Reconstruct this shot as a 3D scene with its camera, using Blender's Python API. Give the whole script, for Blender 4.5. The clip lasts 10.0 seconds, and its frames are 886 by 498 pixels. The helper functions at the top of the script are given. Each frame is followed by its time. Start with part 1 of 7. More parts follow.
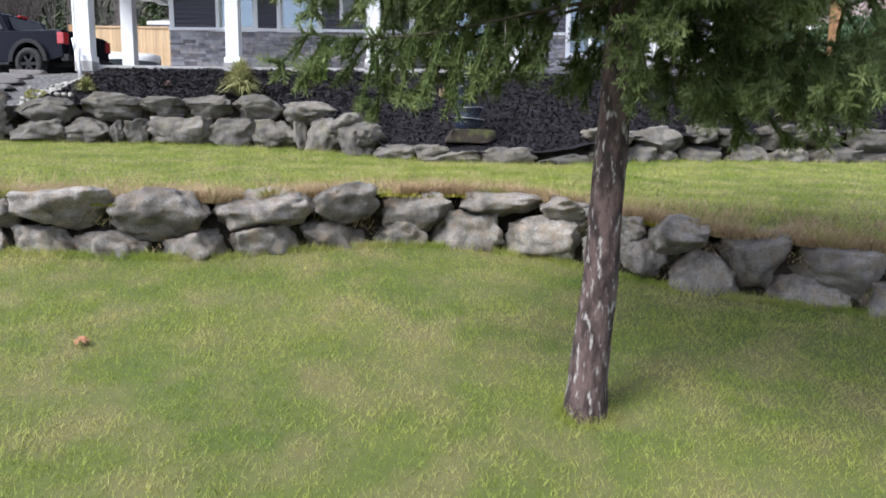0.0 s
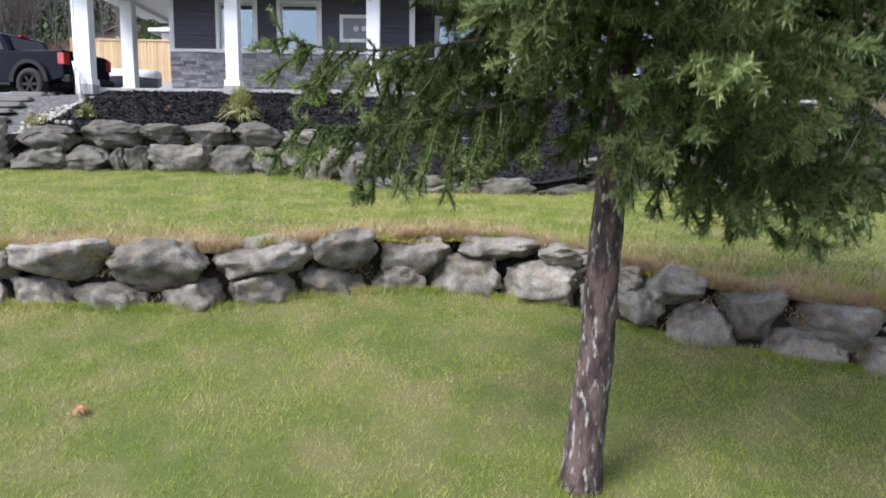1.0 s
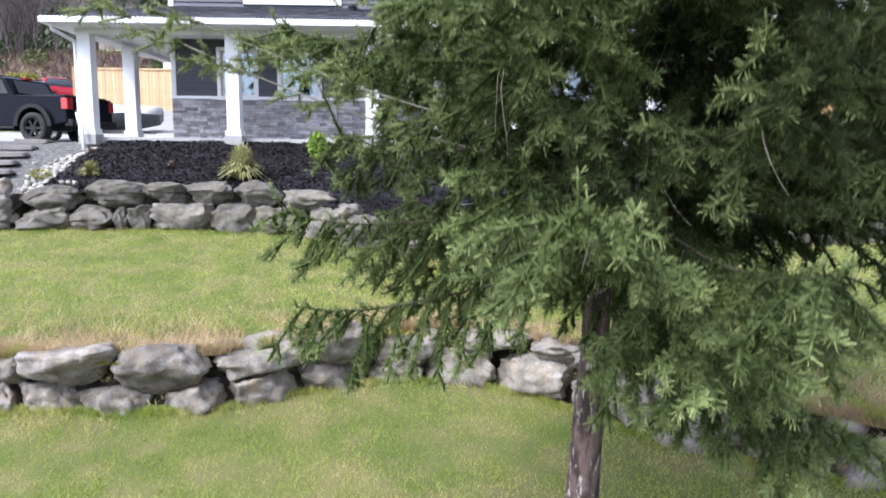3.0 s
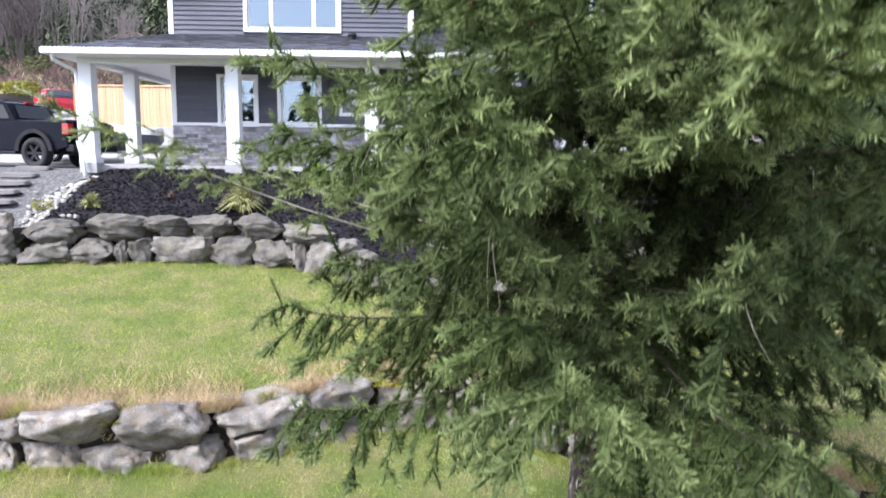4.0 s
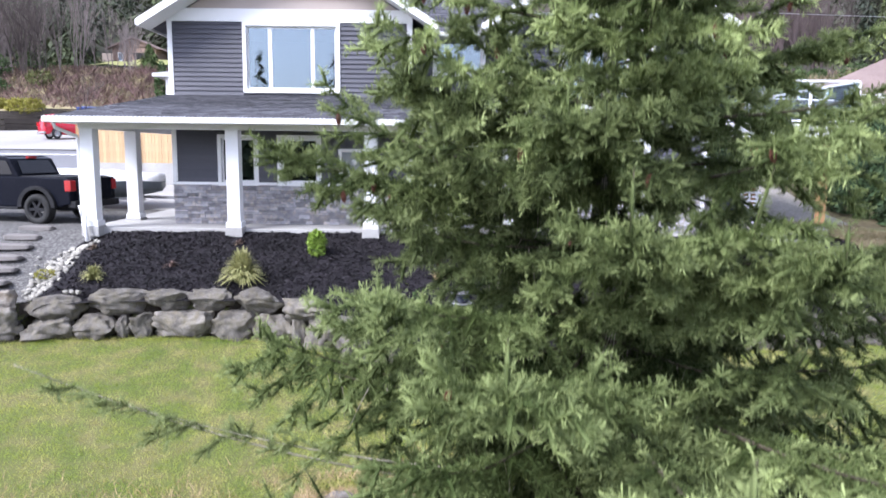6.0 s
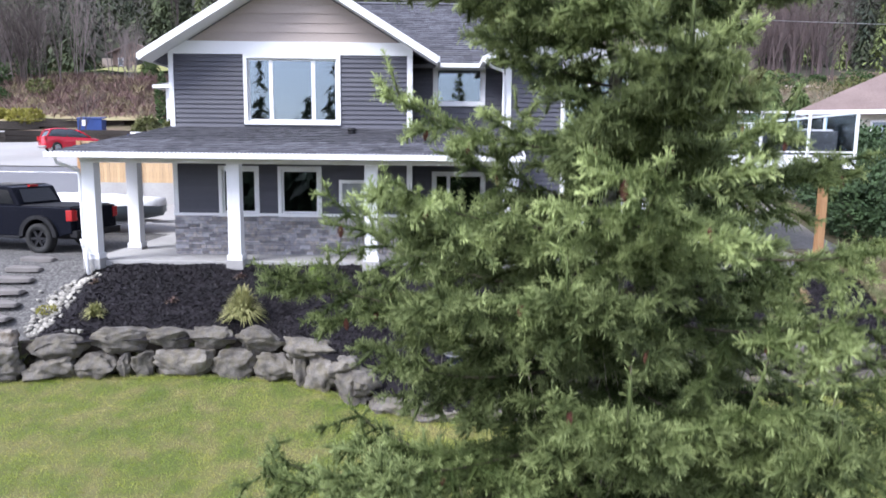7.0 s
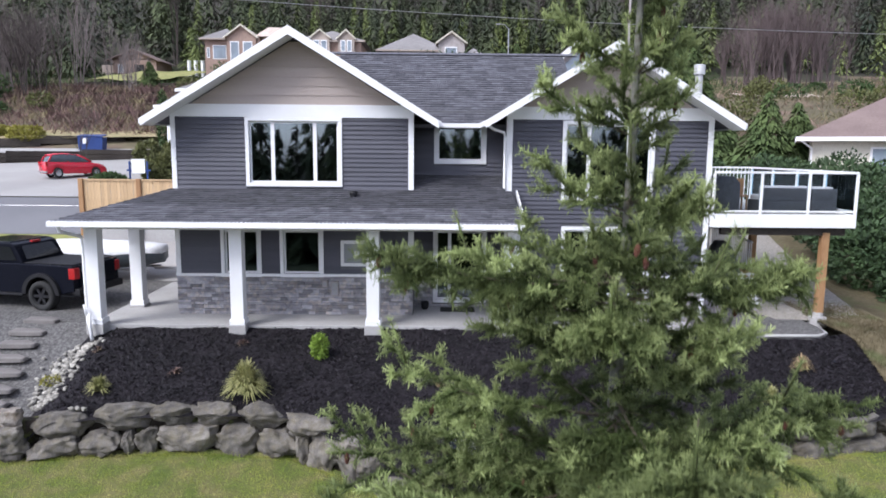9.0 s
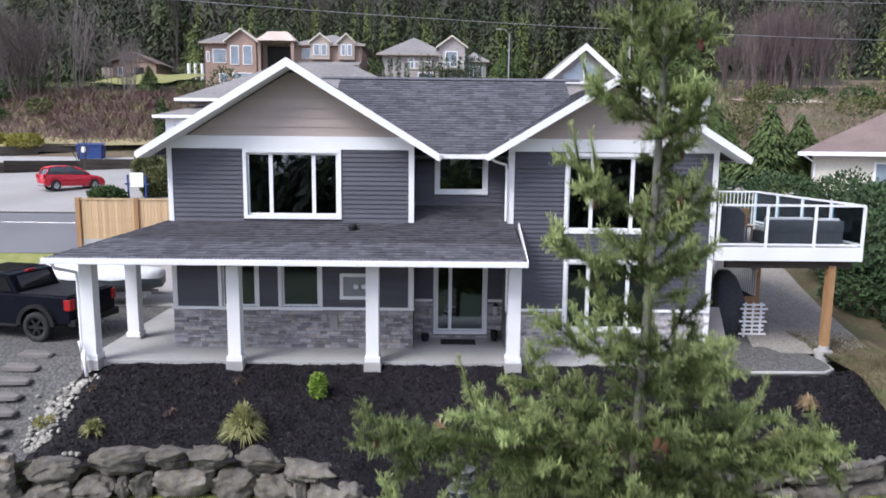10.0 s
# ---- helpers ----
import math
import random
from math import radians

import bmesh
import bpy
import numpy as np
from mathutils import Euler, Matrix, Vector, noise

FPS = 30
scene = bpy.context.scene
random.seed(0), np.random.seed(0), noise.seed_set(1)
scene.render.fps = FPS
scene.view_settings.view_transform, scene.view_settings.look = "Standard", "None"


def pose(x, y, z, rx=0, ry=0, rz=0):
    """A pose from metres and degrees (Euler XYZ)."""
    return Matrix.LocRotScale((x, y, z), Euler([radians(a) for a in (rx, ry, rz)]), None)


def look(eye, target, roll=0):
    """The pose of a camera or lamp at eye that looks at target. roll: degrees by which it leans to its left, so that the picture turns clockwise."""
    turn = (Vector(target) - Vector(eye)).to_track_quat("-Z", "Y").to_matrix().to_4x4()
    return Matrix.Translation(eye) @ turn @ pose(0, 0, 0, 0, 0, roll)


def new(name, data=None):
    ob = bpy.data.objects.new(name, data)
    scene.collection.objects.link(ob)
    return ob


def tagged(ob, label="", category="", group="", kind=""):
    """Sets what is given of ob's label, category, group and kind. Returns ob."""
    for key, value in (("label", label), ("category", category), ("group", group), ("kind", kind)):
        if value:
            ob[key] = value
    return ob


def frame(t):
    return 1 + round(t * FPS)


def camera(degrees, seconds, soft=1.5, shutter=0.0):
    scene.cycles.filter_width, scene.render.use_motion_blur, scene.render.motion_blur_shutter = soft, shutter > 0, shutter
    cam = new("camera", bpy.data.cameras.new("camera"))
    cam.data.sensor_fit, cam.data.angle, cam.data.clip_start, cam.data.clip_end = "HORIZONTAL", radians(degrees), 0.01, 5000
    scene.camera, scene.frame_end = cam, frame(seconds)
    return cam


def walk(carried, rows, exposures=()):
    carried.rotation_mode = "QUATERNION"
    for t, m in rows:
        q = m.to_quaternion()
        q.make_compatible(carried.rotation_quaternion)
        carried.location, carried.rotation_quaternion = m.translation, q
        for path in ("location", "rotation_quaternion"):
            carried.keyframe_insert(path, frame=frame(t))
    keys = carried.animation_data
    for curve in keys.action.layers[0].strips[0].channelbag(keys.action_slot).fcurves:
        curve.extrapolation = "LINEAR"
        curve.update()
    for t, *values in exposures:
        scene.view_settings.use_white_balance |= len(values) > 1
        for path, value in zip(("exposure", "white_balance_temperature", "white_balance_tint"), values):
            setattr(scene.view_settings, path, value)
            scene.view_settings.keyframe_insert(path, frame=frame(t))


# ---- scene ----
cam = camera(65.5, 10.0, soft=1.72, shutter=0.5)
PATH = [
    (0, (0.068, -0.009, 1.993), (0.104, 1.974, 1.731), 0.6),
    (0.5, (0.091, 0.031, 2.291), (0.124, 2.013, 2.025), 0.6),
    (1, (0.102, 0.047, 2.589), (0.134, 2.029, 2.324), 0.6),
    (1.5, (0.112, 0.038, 2.889), (0.144, 2.02, 2.625), 0.6),
    (2, (0.126, 0.009, 3.208), (0.159, 1.991, 2.943), 0.6),
    (3.5, (0.167, -0.026, 4.221), (0.196, 1.956, 3.952), 0.7),
    (4, (0.181, -0.019, 4.598), (0.21, 1.963, 4.329), 0.7),
    (4.5, (0.21, 0.0, 5.006), (0.237, 1.981, 4.735), 0.7),
    (5, (0.222, 0.02, 5.41), (0.25, 2.002, 5.14), 0.7),
    (5.5, (0.245, 0.036, 5.836), (0.271, 2.018, 5.565), 0.7),
    (6, (0.275, 0.063, 6.275), (0.296, 2.044, 5.999), 0.6),
    (7.5, (0.235, 0.118, 7.53), (0.257, 2.099, 7.257), 0.6),
    (8, (0.207, 0.135, 7.972), (0.23, 2.115, 7.696), 0.6),
    (8.5, (0.201, 0.205, 8.416), (0.223, 2.185, 8.136), 0.5),
    (9, (0.209, 0.286, 8.854), (0.23, 2.266, 8.572), 0.5),
    (9.5, (0.2, 0.445, 9.287), (0.221, 2.424, 9.0), 0.5),
    (10, (0.187, 0.699, 9.742), (0.208, 2.679, 9.457), 0.6),
]
walk(cam, [(t, look(eye, target, roll)) for t, eye, target, roll in PATH],
     [(0, 1.15, 6230, 9), (2, 1.35, 6150, 10), (3.5, 1.7, 6060, 12), (4.6, 1.78, 6060, 13), (5.6, 1.66, 6060, 14), (7, 1.31, 6080, 13), (8.5, 0.98, 6180, 12), (10, 0.78, 6250, 12)])

# ---- world and light: an overcast late-winter day ----
sky = bpy.data.worlds.new("overcast_sky")
scene.world = sky
sky.use_nodes = True
wn, wl = sky.node_tree.nodes, sky.node_tree.links
st = wn.new("ShaderNodeTexSky")
st.sky_type, st.sun_disc = "NISHITA", False
st.sun_elevation, st.sun_rotation = radians(45), radians(229)
st.air_density, st.dust_density, st.ozone_density = 1.0, 1.2, 1.0
hsv = wn.new("ShaderNodeHueSaturation")
hsv.inputs["Saturation"].default_value = 0.3
wl.new(st.outputs[0], hsv.inputs["Color"])
cloud = wn.new("ShaderNodeMix")
cloud.data_type, cloud.blend_type = "RGBA", "MULTIPLY"
cloud.inputs["Factor"].default_value = 1.0
cloud.inputs["B"].default_value = (0.95, 0.97, 1.12, 1)
wl.new(hsv.outputs[0], cloud.inputs["A"])
wl.new(cloud.outputs["Result"], wn["Background"].inputs["Color"])
wn["Background"].inputs["Strength"].default_value = 0.145
sun = new("sun", bpy.data.lights.new("sun", "SUN"))
sun.data.energy, sun.data.angle, sun.data.color = 2.3, radians(26), (1.0, 0.98, 0.95)
sun.matrix_world = look((-17, -9, 23), (0, 6, 0))


# ---- small builders ----
class MB:
    """Gathers corners and faces, then makes one mesh."""

    def __init__(self):
        self.v, self.f = [], []

    def add(self, verts, faces, m=None):
        n = len(self.v)
        self.v += [tuple(m @ Vector(p)) if m else tuple(p) for p in verts]
        self.f += [tuple(n + i for i in f) for f in faces]
        return self

    def box(self, x0, x1, y0, y1, z0, z1, m=None):
        vs = [(x, y, z) for z in (z0, z1) for y in (y0, y1) for x in (x0, x1)]
        return self.add(vs, [(0, 2, 3, 1), (4, 5, 7, 6), (0, 1, 5, 4), (2, 6, 7, 3), (0, 4, 6, 2), (1, 3, 7, 5)], m)

    def prism(self, pts, d, m=None):
        """Closed outline pts (3D, flat), swept by the vector d."""
        n = len(pts)
        vs = [Vector(p) for p in pts] + [Vector(p) + Vector(d) for p in pts]
        fs = [tuple(range(n - 1, -1, -1)), tuple(range(n, 2 * n))]
        fs += [(i, (i + 1) % n, n + (i + 1) % n, n + i) for i in range(n)]
        return self.add(vs, fs, m)

    def tube(self, path, radii, n=6, caps=True):
        path = [Vector(p) for p in path]
        rings = []
        for i, p in enumerate(path):
            d = (path[min(i + 1, len(path) - 1)] - path[max(i - 1, 0)]).normalized()
            side = d.cross(Vector((0.3, 0.9, 0.31)) if abs(d.z) > 0.9 else Vector((0, 0, 1))).normalized()
            up = side.cross(d)
            r = radii[i] if hasattr(radii, "__len__") else radii
            rings += [p + r * (math.cos(a) * side + math.sin(a) * up) for a in (2 * math.pi * k / n for k in range(n))]
        fs = [(i * n + k, i * n + (k + 1) % n, (i + 1) * n + (k + 1) % n, (i + 1) * n + k) for i in range(len(path) - 1) for k in range(n)]
        if caps:
            fs += [tuple(range(n - 1, -1, -1)), tuple(range(len(rings) - n, len(rings)))]
        return self.add(rings, fs)

    def lathe(self, prof, n=16, m=None, caps=True):
        """Rings of (radius, z) about the z axis."""
        vs = [(r * math.cos(2 * math.pi * k / n), r * math.sin(2 * math.pi * k / n), z) for r, z in prof for k in range(n)]
        fs = [(i * n + k, i * n + (k + 1) % n, (i + 1) * n + (k + 1) % n, (i + 1) * n + k) for i in range(len(prof) - 1) for k in range(n)]
        if caps:
            fs += [tuple(range(n - 1, -1, -1)), tuple(range(len(vs) - n, len(vs)))]
        return self.add(vs, fs, m)

    def mesh(self, name, material, smooth=False, bevel=0.0):
        me = bpy.data.meshes.new(name)
        me.from_pydata(self.v, [], self.f)
        if bevel:
            bm = bmesh.new()
            bm.from_mesh(me)
            bmesh.ops.bevel(bm, geom=bm.edges[:], offset=bevel, segments=2, profile=0.6, affect="EDGES", clamp_overlap=True)
            bm.to_mesh(me)
            bm.free()
        if smooth:
            me.shade_smooth()
        me.materials.append(material)
        return me


def part(name, mb, material, parent=None, label="", smooth=False, bevel=0.0):
    """One mesh object under a thing or a part (or a thing of its own)."""
    ob = new(name, mb if isinstance(mb, bpy.types.Mesh) else mb.mesh(name, material, smooth, bevel))
    if parent:
        ob.parent = parent
    return tagged(ob, label)


def raw_mesh(name, verts, faces, material, smooth=False):
    """A mesh from arrays: verts (n, 3), faces (m, 3) or (m, 4)."""
    me = bpy.data.meshes.new(name)
    k = faces.shape[1]
    me.vertices.add(len(verts))
    me.vertices.foreach_set("co", np.asarray(verts, np.float32).ravel())
    me.loops.add(faces.size)
    me.loops.foreach_set("vertex_index", np.asarray(faces, np.int32).ravel())
    me.polygons.add(len(faces))
    me.polygons.foreach_set("loop_start", np.arange(0, faces.size, k, dtype=np.int32))
    me.update(calc_edges=True)
    if smooth:
        me.shade_smooth()
    me.materials.append(material)
    return me


def thing(name, label, category, group="", kind="", at=(0, 0, 0)):
    ob = new(name)
    ob.empty_display_size = 0.2
    ob.location = at
    return tagged(ob, label, category, group, kind)


def line_y(pts, x):
    return float(np.interp(x, [p[0] for p in pts], [p[1] for p in pts]))


# ---- materials ----
def surface(name, dark, light, big=1.0, small=30.0, rough=0.8, metal=0.0, bump=0.15, bump_scale=60.0, stretch=(1, 1, 1), island=0.0, lone=0.0, third=None, third_at=0.62, spec=0.4, tip=None, thin=0.0, sharp=0.25, soft=0.08, most=1.0, grain=0.45):
    """A worn surface: two tones mixed at two scales, a third in patches, fine relief; island and lone vary piece by piece."""
    m = bpy.data.materials.new(name)
    m.use_nodes = True
    n, l = m.node_tree.nodes, m.node_tree.links
    b = n["Principled BSDF"]
    tc, mp = n.new("ShaderNodeTexCoord"), n.new("ShaderNodeMapping")
    mp.inputs["Scale"].default_value = stretch
    l.new(tc.outputs["Object"], mp.inputs["Vector"])

    def tex(scale, detail=5.0):
        t = n.new("ShaderNodeTexNoise")
        t.inputs["Scale"].default_value, t.inputs["Detail"].default_value = scale, detail
        l.new(mp.outputs[0], t.inputs["Vector"])
        return t.outputs["Fac"]

    def mix(fac, a, c, kind="MIX"):
        x = n.new("ShaderNodeMix")
        x.data_type, x.blend_type = "RGBA", kind
        for sock, val in ((x.inputs["Factor"], fac), (x.inputs["A"], a), (x.inputs["B"], c)):
            if isinstance(val, (int, float)):
                sock.default_value = val
            elif isinstance(val, tuple):
                sock.default_value = (*val[:3], 1)
            else:
                l.new(val, sock)
        return x.outputs["Result"]

    def ramp(val, lo, hi, a=0.0, c=1.0):
        x = n.new("ShaderNodeMapRange")
        for key, v in (("From Min", lo), ("From Max", hi), ("To Min", a), ("To Max", c)):
            x.inputs[key].default_value = v
        l.new(val, x.inputs["Value"])
        return x.outputs["Result"]

    fine = tex(small)
    col = mix(ramp(tex(big), 0.5 - sharp, 0.5 + sharp), dark, light)
    col = mix(ramp(fine, 0.3, 0.75, 0.0, grain), col, tuple(0.55 * c for c in dark))
    if third:
        col = mix(ramp(tex(big * 1.7 + 0.13, 9.0), third_at - soft, third_at + soft, 0.0, most), col, third)
    if tip:
        at = n.new("ShaderNodeAttribute")
        at.attribute_name = "tone"
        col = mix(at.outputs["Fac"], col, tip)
    for how, amount in (("island", island), ("lone", lone)):
        if amount:
            src = n.new("ShaderNodeNewGeometry").outputs["Random Per Island"] if how == "island" else n.new("ShaderNodeObjectInfo").outputs["Random"]
            h = n.new("ShaderNodeHueSaturation")
            l.new(ramp(src, 0, 1, 1 - amount, 1 + amount), h.inputs["Value"])
            l.new(col, h.inputs["Color"])
            col = h.outputs["Color"]
    l.new(col, b.inputs["Base Color"])
    l.new(ramp(fine, 0.3, 0.7, max(0.02, rough - 0.08), min(1, rough + 0.08)), b.inputs["Roughness"])
    b.inputs["Metallic"].default_value = metal
    b.inputs["Specular IOR Level"].default_value = spec
    if bump:
        bp = n.new("ShaderNodeBump")
        bp.inputs["Strength"].default_value, bp.inputs["Distance"].default_value = bump, 0.02
        l.new(tex(bump_scale, 8.0), bp.inputs["Height"])
        l.new(bp.outputs[0], b.inputs["Normal"])
    if thin:
        tr, ms = n.new("ShaderNodeBsdfTranslucent"), n.new("ShaderNodeMixShader")
        l.new(col, tr.inputs["Color"])
        ms.inputs[0].default_value = thin
        l.new(b.outputs[0], ms.inputs[1])
        l.new(tr.outputs[0], ms.inputs[2])
        l.new(ms.outputs[0], n["Material Output"].inputs["Surface"])
    return m


def glass(name, tint=(0.75, 0.8, 0.82), clear=0.75):
    m = bpy.data.materials.new(name)
    m.use_nodes = True
    n, l = m.node_tree.nodes, m.node_tree.links
    n.remove(n["Principled BSDF"])
    g, t, x, f = n.new("ShaderNodeBsdfGlossy"), n.new("ShaderNodeBsdfTransparent"), n.new("ShaderNodeMixShader"), n.new("ShaderNodeFresnel")
    g.inputs["Roughness"].default_value = 0.02
    g.inputs["Color"].default_value = (0.8, 0.93, 1, 1)
    t.inputs["Color"].default_value = (*tint, 1)
    f.inputs["IOR"].default_value = clear
    l.new(f.outputs[0], x.inputs[0])
    l.new(t.outputs[0], x.inputs[1])
    l.new(g.outputs[0], x.inputs[2])
    l.new(x.outputs[0], n["Material Output"].inputs["Surface"])
    return m


M_lawn = surface("lawn_soil", (0.064, 0.094, 0.017), (0.125, 0.136, 0.034), 1.0, 14, 0.95, bump=0.3, bump_scale=60, third=(0.16, 0.132, 0.06), third_at=0.55, soft=0.13, most=0.7, grain=0.3, sharp=0.26)
M_blade = surface("grass_blades", (0.21, 0.3, 0.048), (0.46, 0.475, 0.125), 1.0, 14, 0.75, bump=0, island=0.16, third=(0.6, 0.52, 0.25), third_at=0.55, soft=0.13, most=0.55, thin=0.45, grain=0.12, spec=0.2, sharp=0.26)
M_turf = surface("rough_turf", (0.14, 0.175, 0.04), (0.29, 0.29, 0.09), 1.2, 9, 0.95, bump=0.4, bump_scale=30, third=(0.36, 0.3, 0.14), third_at=0.56, soft=0.12, most=0.7, grain=0.25)
M_straw = surface("dry_grass", (0.36, 0.25, 0.14), (0.62, 0.48, 0.29), 1.2, 20, 0.85, bump=0, island=0.35, third=(0.3, 0.32, 0.07), third_at=0.58, thin=0.2)
M_rock = surface("grey_basalt", (0.1, 0.087, 0.074), (0.4, 0.37, 0.335), 3.3, 40, 0.9, bump=1.0, bump_scale=13, lone=0.3, third=(0.16, 0.112, 0.066), third_at=0.56, soft=0.1, sharp=0.17, most=0.6, grain=0.6)
M_rock_old = surface("weathered_basalt", (0.07, 0.062, 0.054), (0.25, 0.232, 0.21), 3.0, 40, 0.92, bump=1.0, bump_scale=13, lone=0.28, third=(0.115, 0.098, 0.058), third_at=0.55, soft=0.12, sharp=0.18, most=0.6, grain=0.6)
M_soil = surface("dark_soil", (0.022, 0.017, 0.012), (0.05, 0.038, 0.026), 2, 40, 0.95, bump=0.8, bump_scale=30, third=(0.09, 0.1, 0.03))
M_mulch = surface("bark_mulch", (0.005, 0.0035, 0.0055), (0.012, 0.0088, 0.0125), 1.4, 45, 0.95, bump=1.0, bump_scale=50, sharp=0.15, spec=0.4)
M_chip = surface("bark_chips", (0.006, 0.0044, 0.0066), (0.019, 0.0145, 0.0195), 3, 60, 0.75, bump=0.3, island=0.7, spec=0.4)
M_white = surface("white_paint", (0.72, 0.72, 0.72), (0.8, 0.8, 0.81), 0.9, 18, 0.5, bump=0.04, bump_scale=90, grain=0.05)
M_siding = surface("charcoal_siding", (0.062, 0.062, 0.078), (0.082, 0.082, 0.1), 0.7, 30, 0.55, bump=0.12, bump_scale=50, stretch=(0.3, 1, 3), island=0.06, lone=0.07, grain=0.2)
M_tan = surface("taupe_siding", (0.36, 0.3, 0.27), (0.42, 0.355, 0.32), 0.6, 25, 0.65, bump=0.12, bump_scale=40, stretch=(0.3, 1, 3), lone=0.06, grain=0.15)
M_veneer = surface("ledge_stone", (0.19, 0.185, 0.2), (0.36, 0.35, 0.365), 5, 40, 0.85, bump=0.7, bump_scale=40, island=0.4, lone=0.42, third=(0.34, 0.3, 0.27), third_at=0.57)
M_mortar = surface("mortar", (0.1, 0.1, 0.11), (0.15, 0.15, 0.16), 4, 50, 0.9, bump=0.3)
M_shingle = surface("asphalt_shingle", (0.07, 0.07, 0.083), (0.125, 0.125, 0.142), 6, 120, 0.9, bump=0.6, bump_scale=110, island=0.3, lone=0.34)
M_concrete = surface("concrete", (0.33, 0.32, 0.31), (0.45, 0.44, 0.425), 0.8, 35, 0.85, bump=0.2, bump_scale=60)
M_gravel = surface("grey_gravel", (0.07, 0.067, 0.065), (0.2, 0.193, 0.187), 14, 30, 0.95, bump=1.0, bump_scale=28, sharp=0.14, grain=0.75)
M_asphalt = surface("pale_asphalt", (0.29, 0.28, 0.27), (0.4, 0.385, 0.37), 0.2, 40, 0.9, bump=0.3, bump_scale=40)
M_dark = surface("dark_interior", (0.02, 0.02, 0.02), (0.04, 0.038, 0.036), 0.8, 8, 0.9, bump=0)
M_glass = glass("window_glass", (0.4, 0.44, 0.46), 2.4)
M_rail_glass = glass("railing_glass", (0.92, 0.94, 0.95), 1.45)
M_cedar = surface("cedar_boards", (0.47, 0.31, 0.17), (0.62, 0.45, 0.26), 1.5, 18, 0.75, bump=0.2, stretch=(3, 3, 0.4), lone=0.14)
M_post = surface("timber_post", (0.3, 0.16, 0.075), (0.42, 0.25, 0.12), 1.2, 16, 0.75, bump=0.25, stretch=(4, 4, 0.4))
M_bark = surface("fir_bark", (0.032, 0.021, 0.019), (0.125, 0.085, 0.078), 9, 40, 0.95, bump=1.0, bump_scale=18, stretch=(1.5, 1.5, 0.55), third=(0.34, 0.32, 0.3), third_at=0.625, soft=0.06, sharp=0.1)
M_young_bark = surface("young_bark", (0.1, 0.1, 0.08), (0.2, 0.2, 0.165), 8, 50, 0.85, bump=0.5, bump_scale=40, third=(0.07, 0.055, 0.04), third_at=0.62)
M_twig = surface("twig_bark", (0.055, 0.045, 0.03), (0.11, 0.09, 0.062), 6, 40, 0.9, bump=0.3)
M_pale_twig = surface("bare_twig", (0.34, 0.3, 0.25), (0.5, 0.45, 0.38), 6, 40, 0.85, bump=0)
# tip: pale new growth; the tone that mixes it in also carries painted crown shade
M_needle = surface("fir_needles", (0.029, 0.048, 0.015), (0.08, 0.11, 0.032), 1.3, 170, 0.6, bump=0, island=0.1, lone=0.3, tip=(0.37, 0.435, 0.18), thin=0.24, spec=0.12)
M_cone = surface("fir_cone", (0.085, 0.032, 0.022), (0.18, 0.065, 0.04), 12, 60, 0.7, bump=0.8, bump_scale=80, lone=0.25)
M_black = surface("black_paint", (0.006, 0.007, 0.012), (0.01, 0.011, 0.017), 0.8, 10, 0.22, bump=0, spec=0.06)
M_tint = surface("tinted_glass", (0.008, 0.009, 0.011), (0.014, 0.015, 0.018), 1, 5, 0.06, bump=0, spec=0.35)
M_rubber = surface("black_rubber", (0.012, 0.012, 0.012), (0.025, 0.025, 0.025), 4, 60, 0.8, bump=0.3)
M_plastic = surface("dark_plastic", (0.011, 0.011, 0.012), (0.02, 0.02, 0.023), 3, 60, 0.6, bump=0.1, spec=0.2)
M_metal = surface("grey_metal", (0.35, 0.35, 0.36), (0.5, 0.5, 0.52), 3, 50, 0.4, metal=0.8, bump=0.05)
M_red_lens = surface("red_lens", (0.32, 0.008, 0.01), (0.42, 0.014, 0.014), 3, 20, 0.2, bump=0, spec=0.6)
M_red = surface("red_paint", (0.5, 0.012, 0.03), (0.56, 0.018, 0.04), 0.5, 8, 0.2, bump=0, spec=0.6)
M_blue = surface("blue_paint", (0.015, 0.04, 0.16), (0.025, 0.06, 0.22), 0.8, 10, 0.5, bump=0.05)
M_glaze = surface("dark_blue_glaze", (0.012, 0.016, 0.035), (0.03, 0.04, 0.075), 4, 20, 0.25, bump=0.05, spec=0.6)
M_tarp = surface("white_cover", (0.68, 0.68, 0.68), (0.8, 0.8, 0.8), 1.2, 12, 0.6, bump=0.4, bump_scale=6)
M_hull = surface("grey_hull", (0.1, 0.12, 0.135), (0.18, 0.2, 0.21), 1.5, 12, 0.4, bump=0.05)
M_shrub = surface("evergreen_leaves", (0.03, 0.06, 0.018), (0.07, 0.115, 0.03), 1.2, 12, 0.7, bump=0, island=0.4, thin=0.2)
M_hedge = surface("hedge_leaves", (0.028, 0.055, 0.022), (0.07, 0.115, 0.042), 0.9, 12, 0.7, bump=0, island=0.4, thin=0.15)
M_conifer = surface("bright_conifer", (0.05, 0.085, 0.028), (0.13, 0.175, 0.06), 0.5, 3, 0.9, bump=0, island=0.3, thin=0.15)
M_lime = surface("lime_leaves", (0.16, 0.26, 0.03), (0.26, 0.36, 0.06), 3, 20, 0.65, bump=0, island=0.3, thin=0.3)
M_gold = surface("gold_leaves", (0.2, 0.2, 0.03), (0.32, 0.28, 0.06), 2, 15, 0.7, bump=0, island=0.35, thin=0.25)
M_tuft = surface("variegated_blades", (0.22, 0.235, 0.075), (0.5, 0.47, 0.23), 5, 30, 0.7, bump=0, island=0.35, thin=0.25)
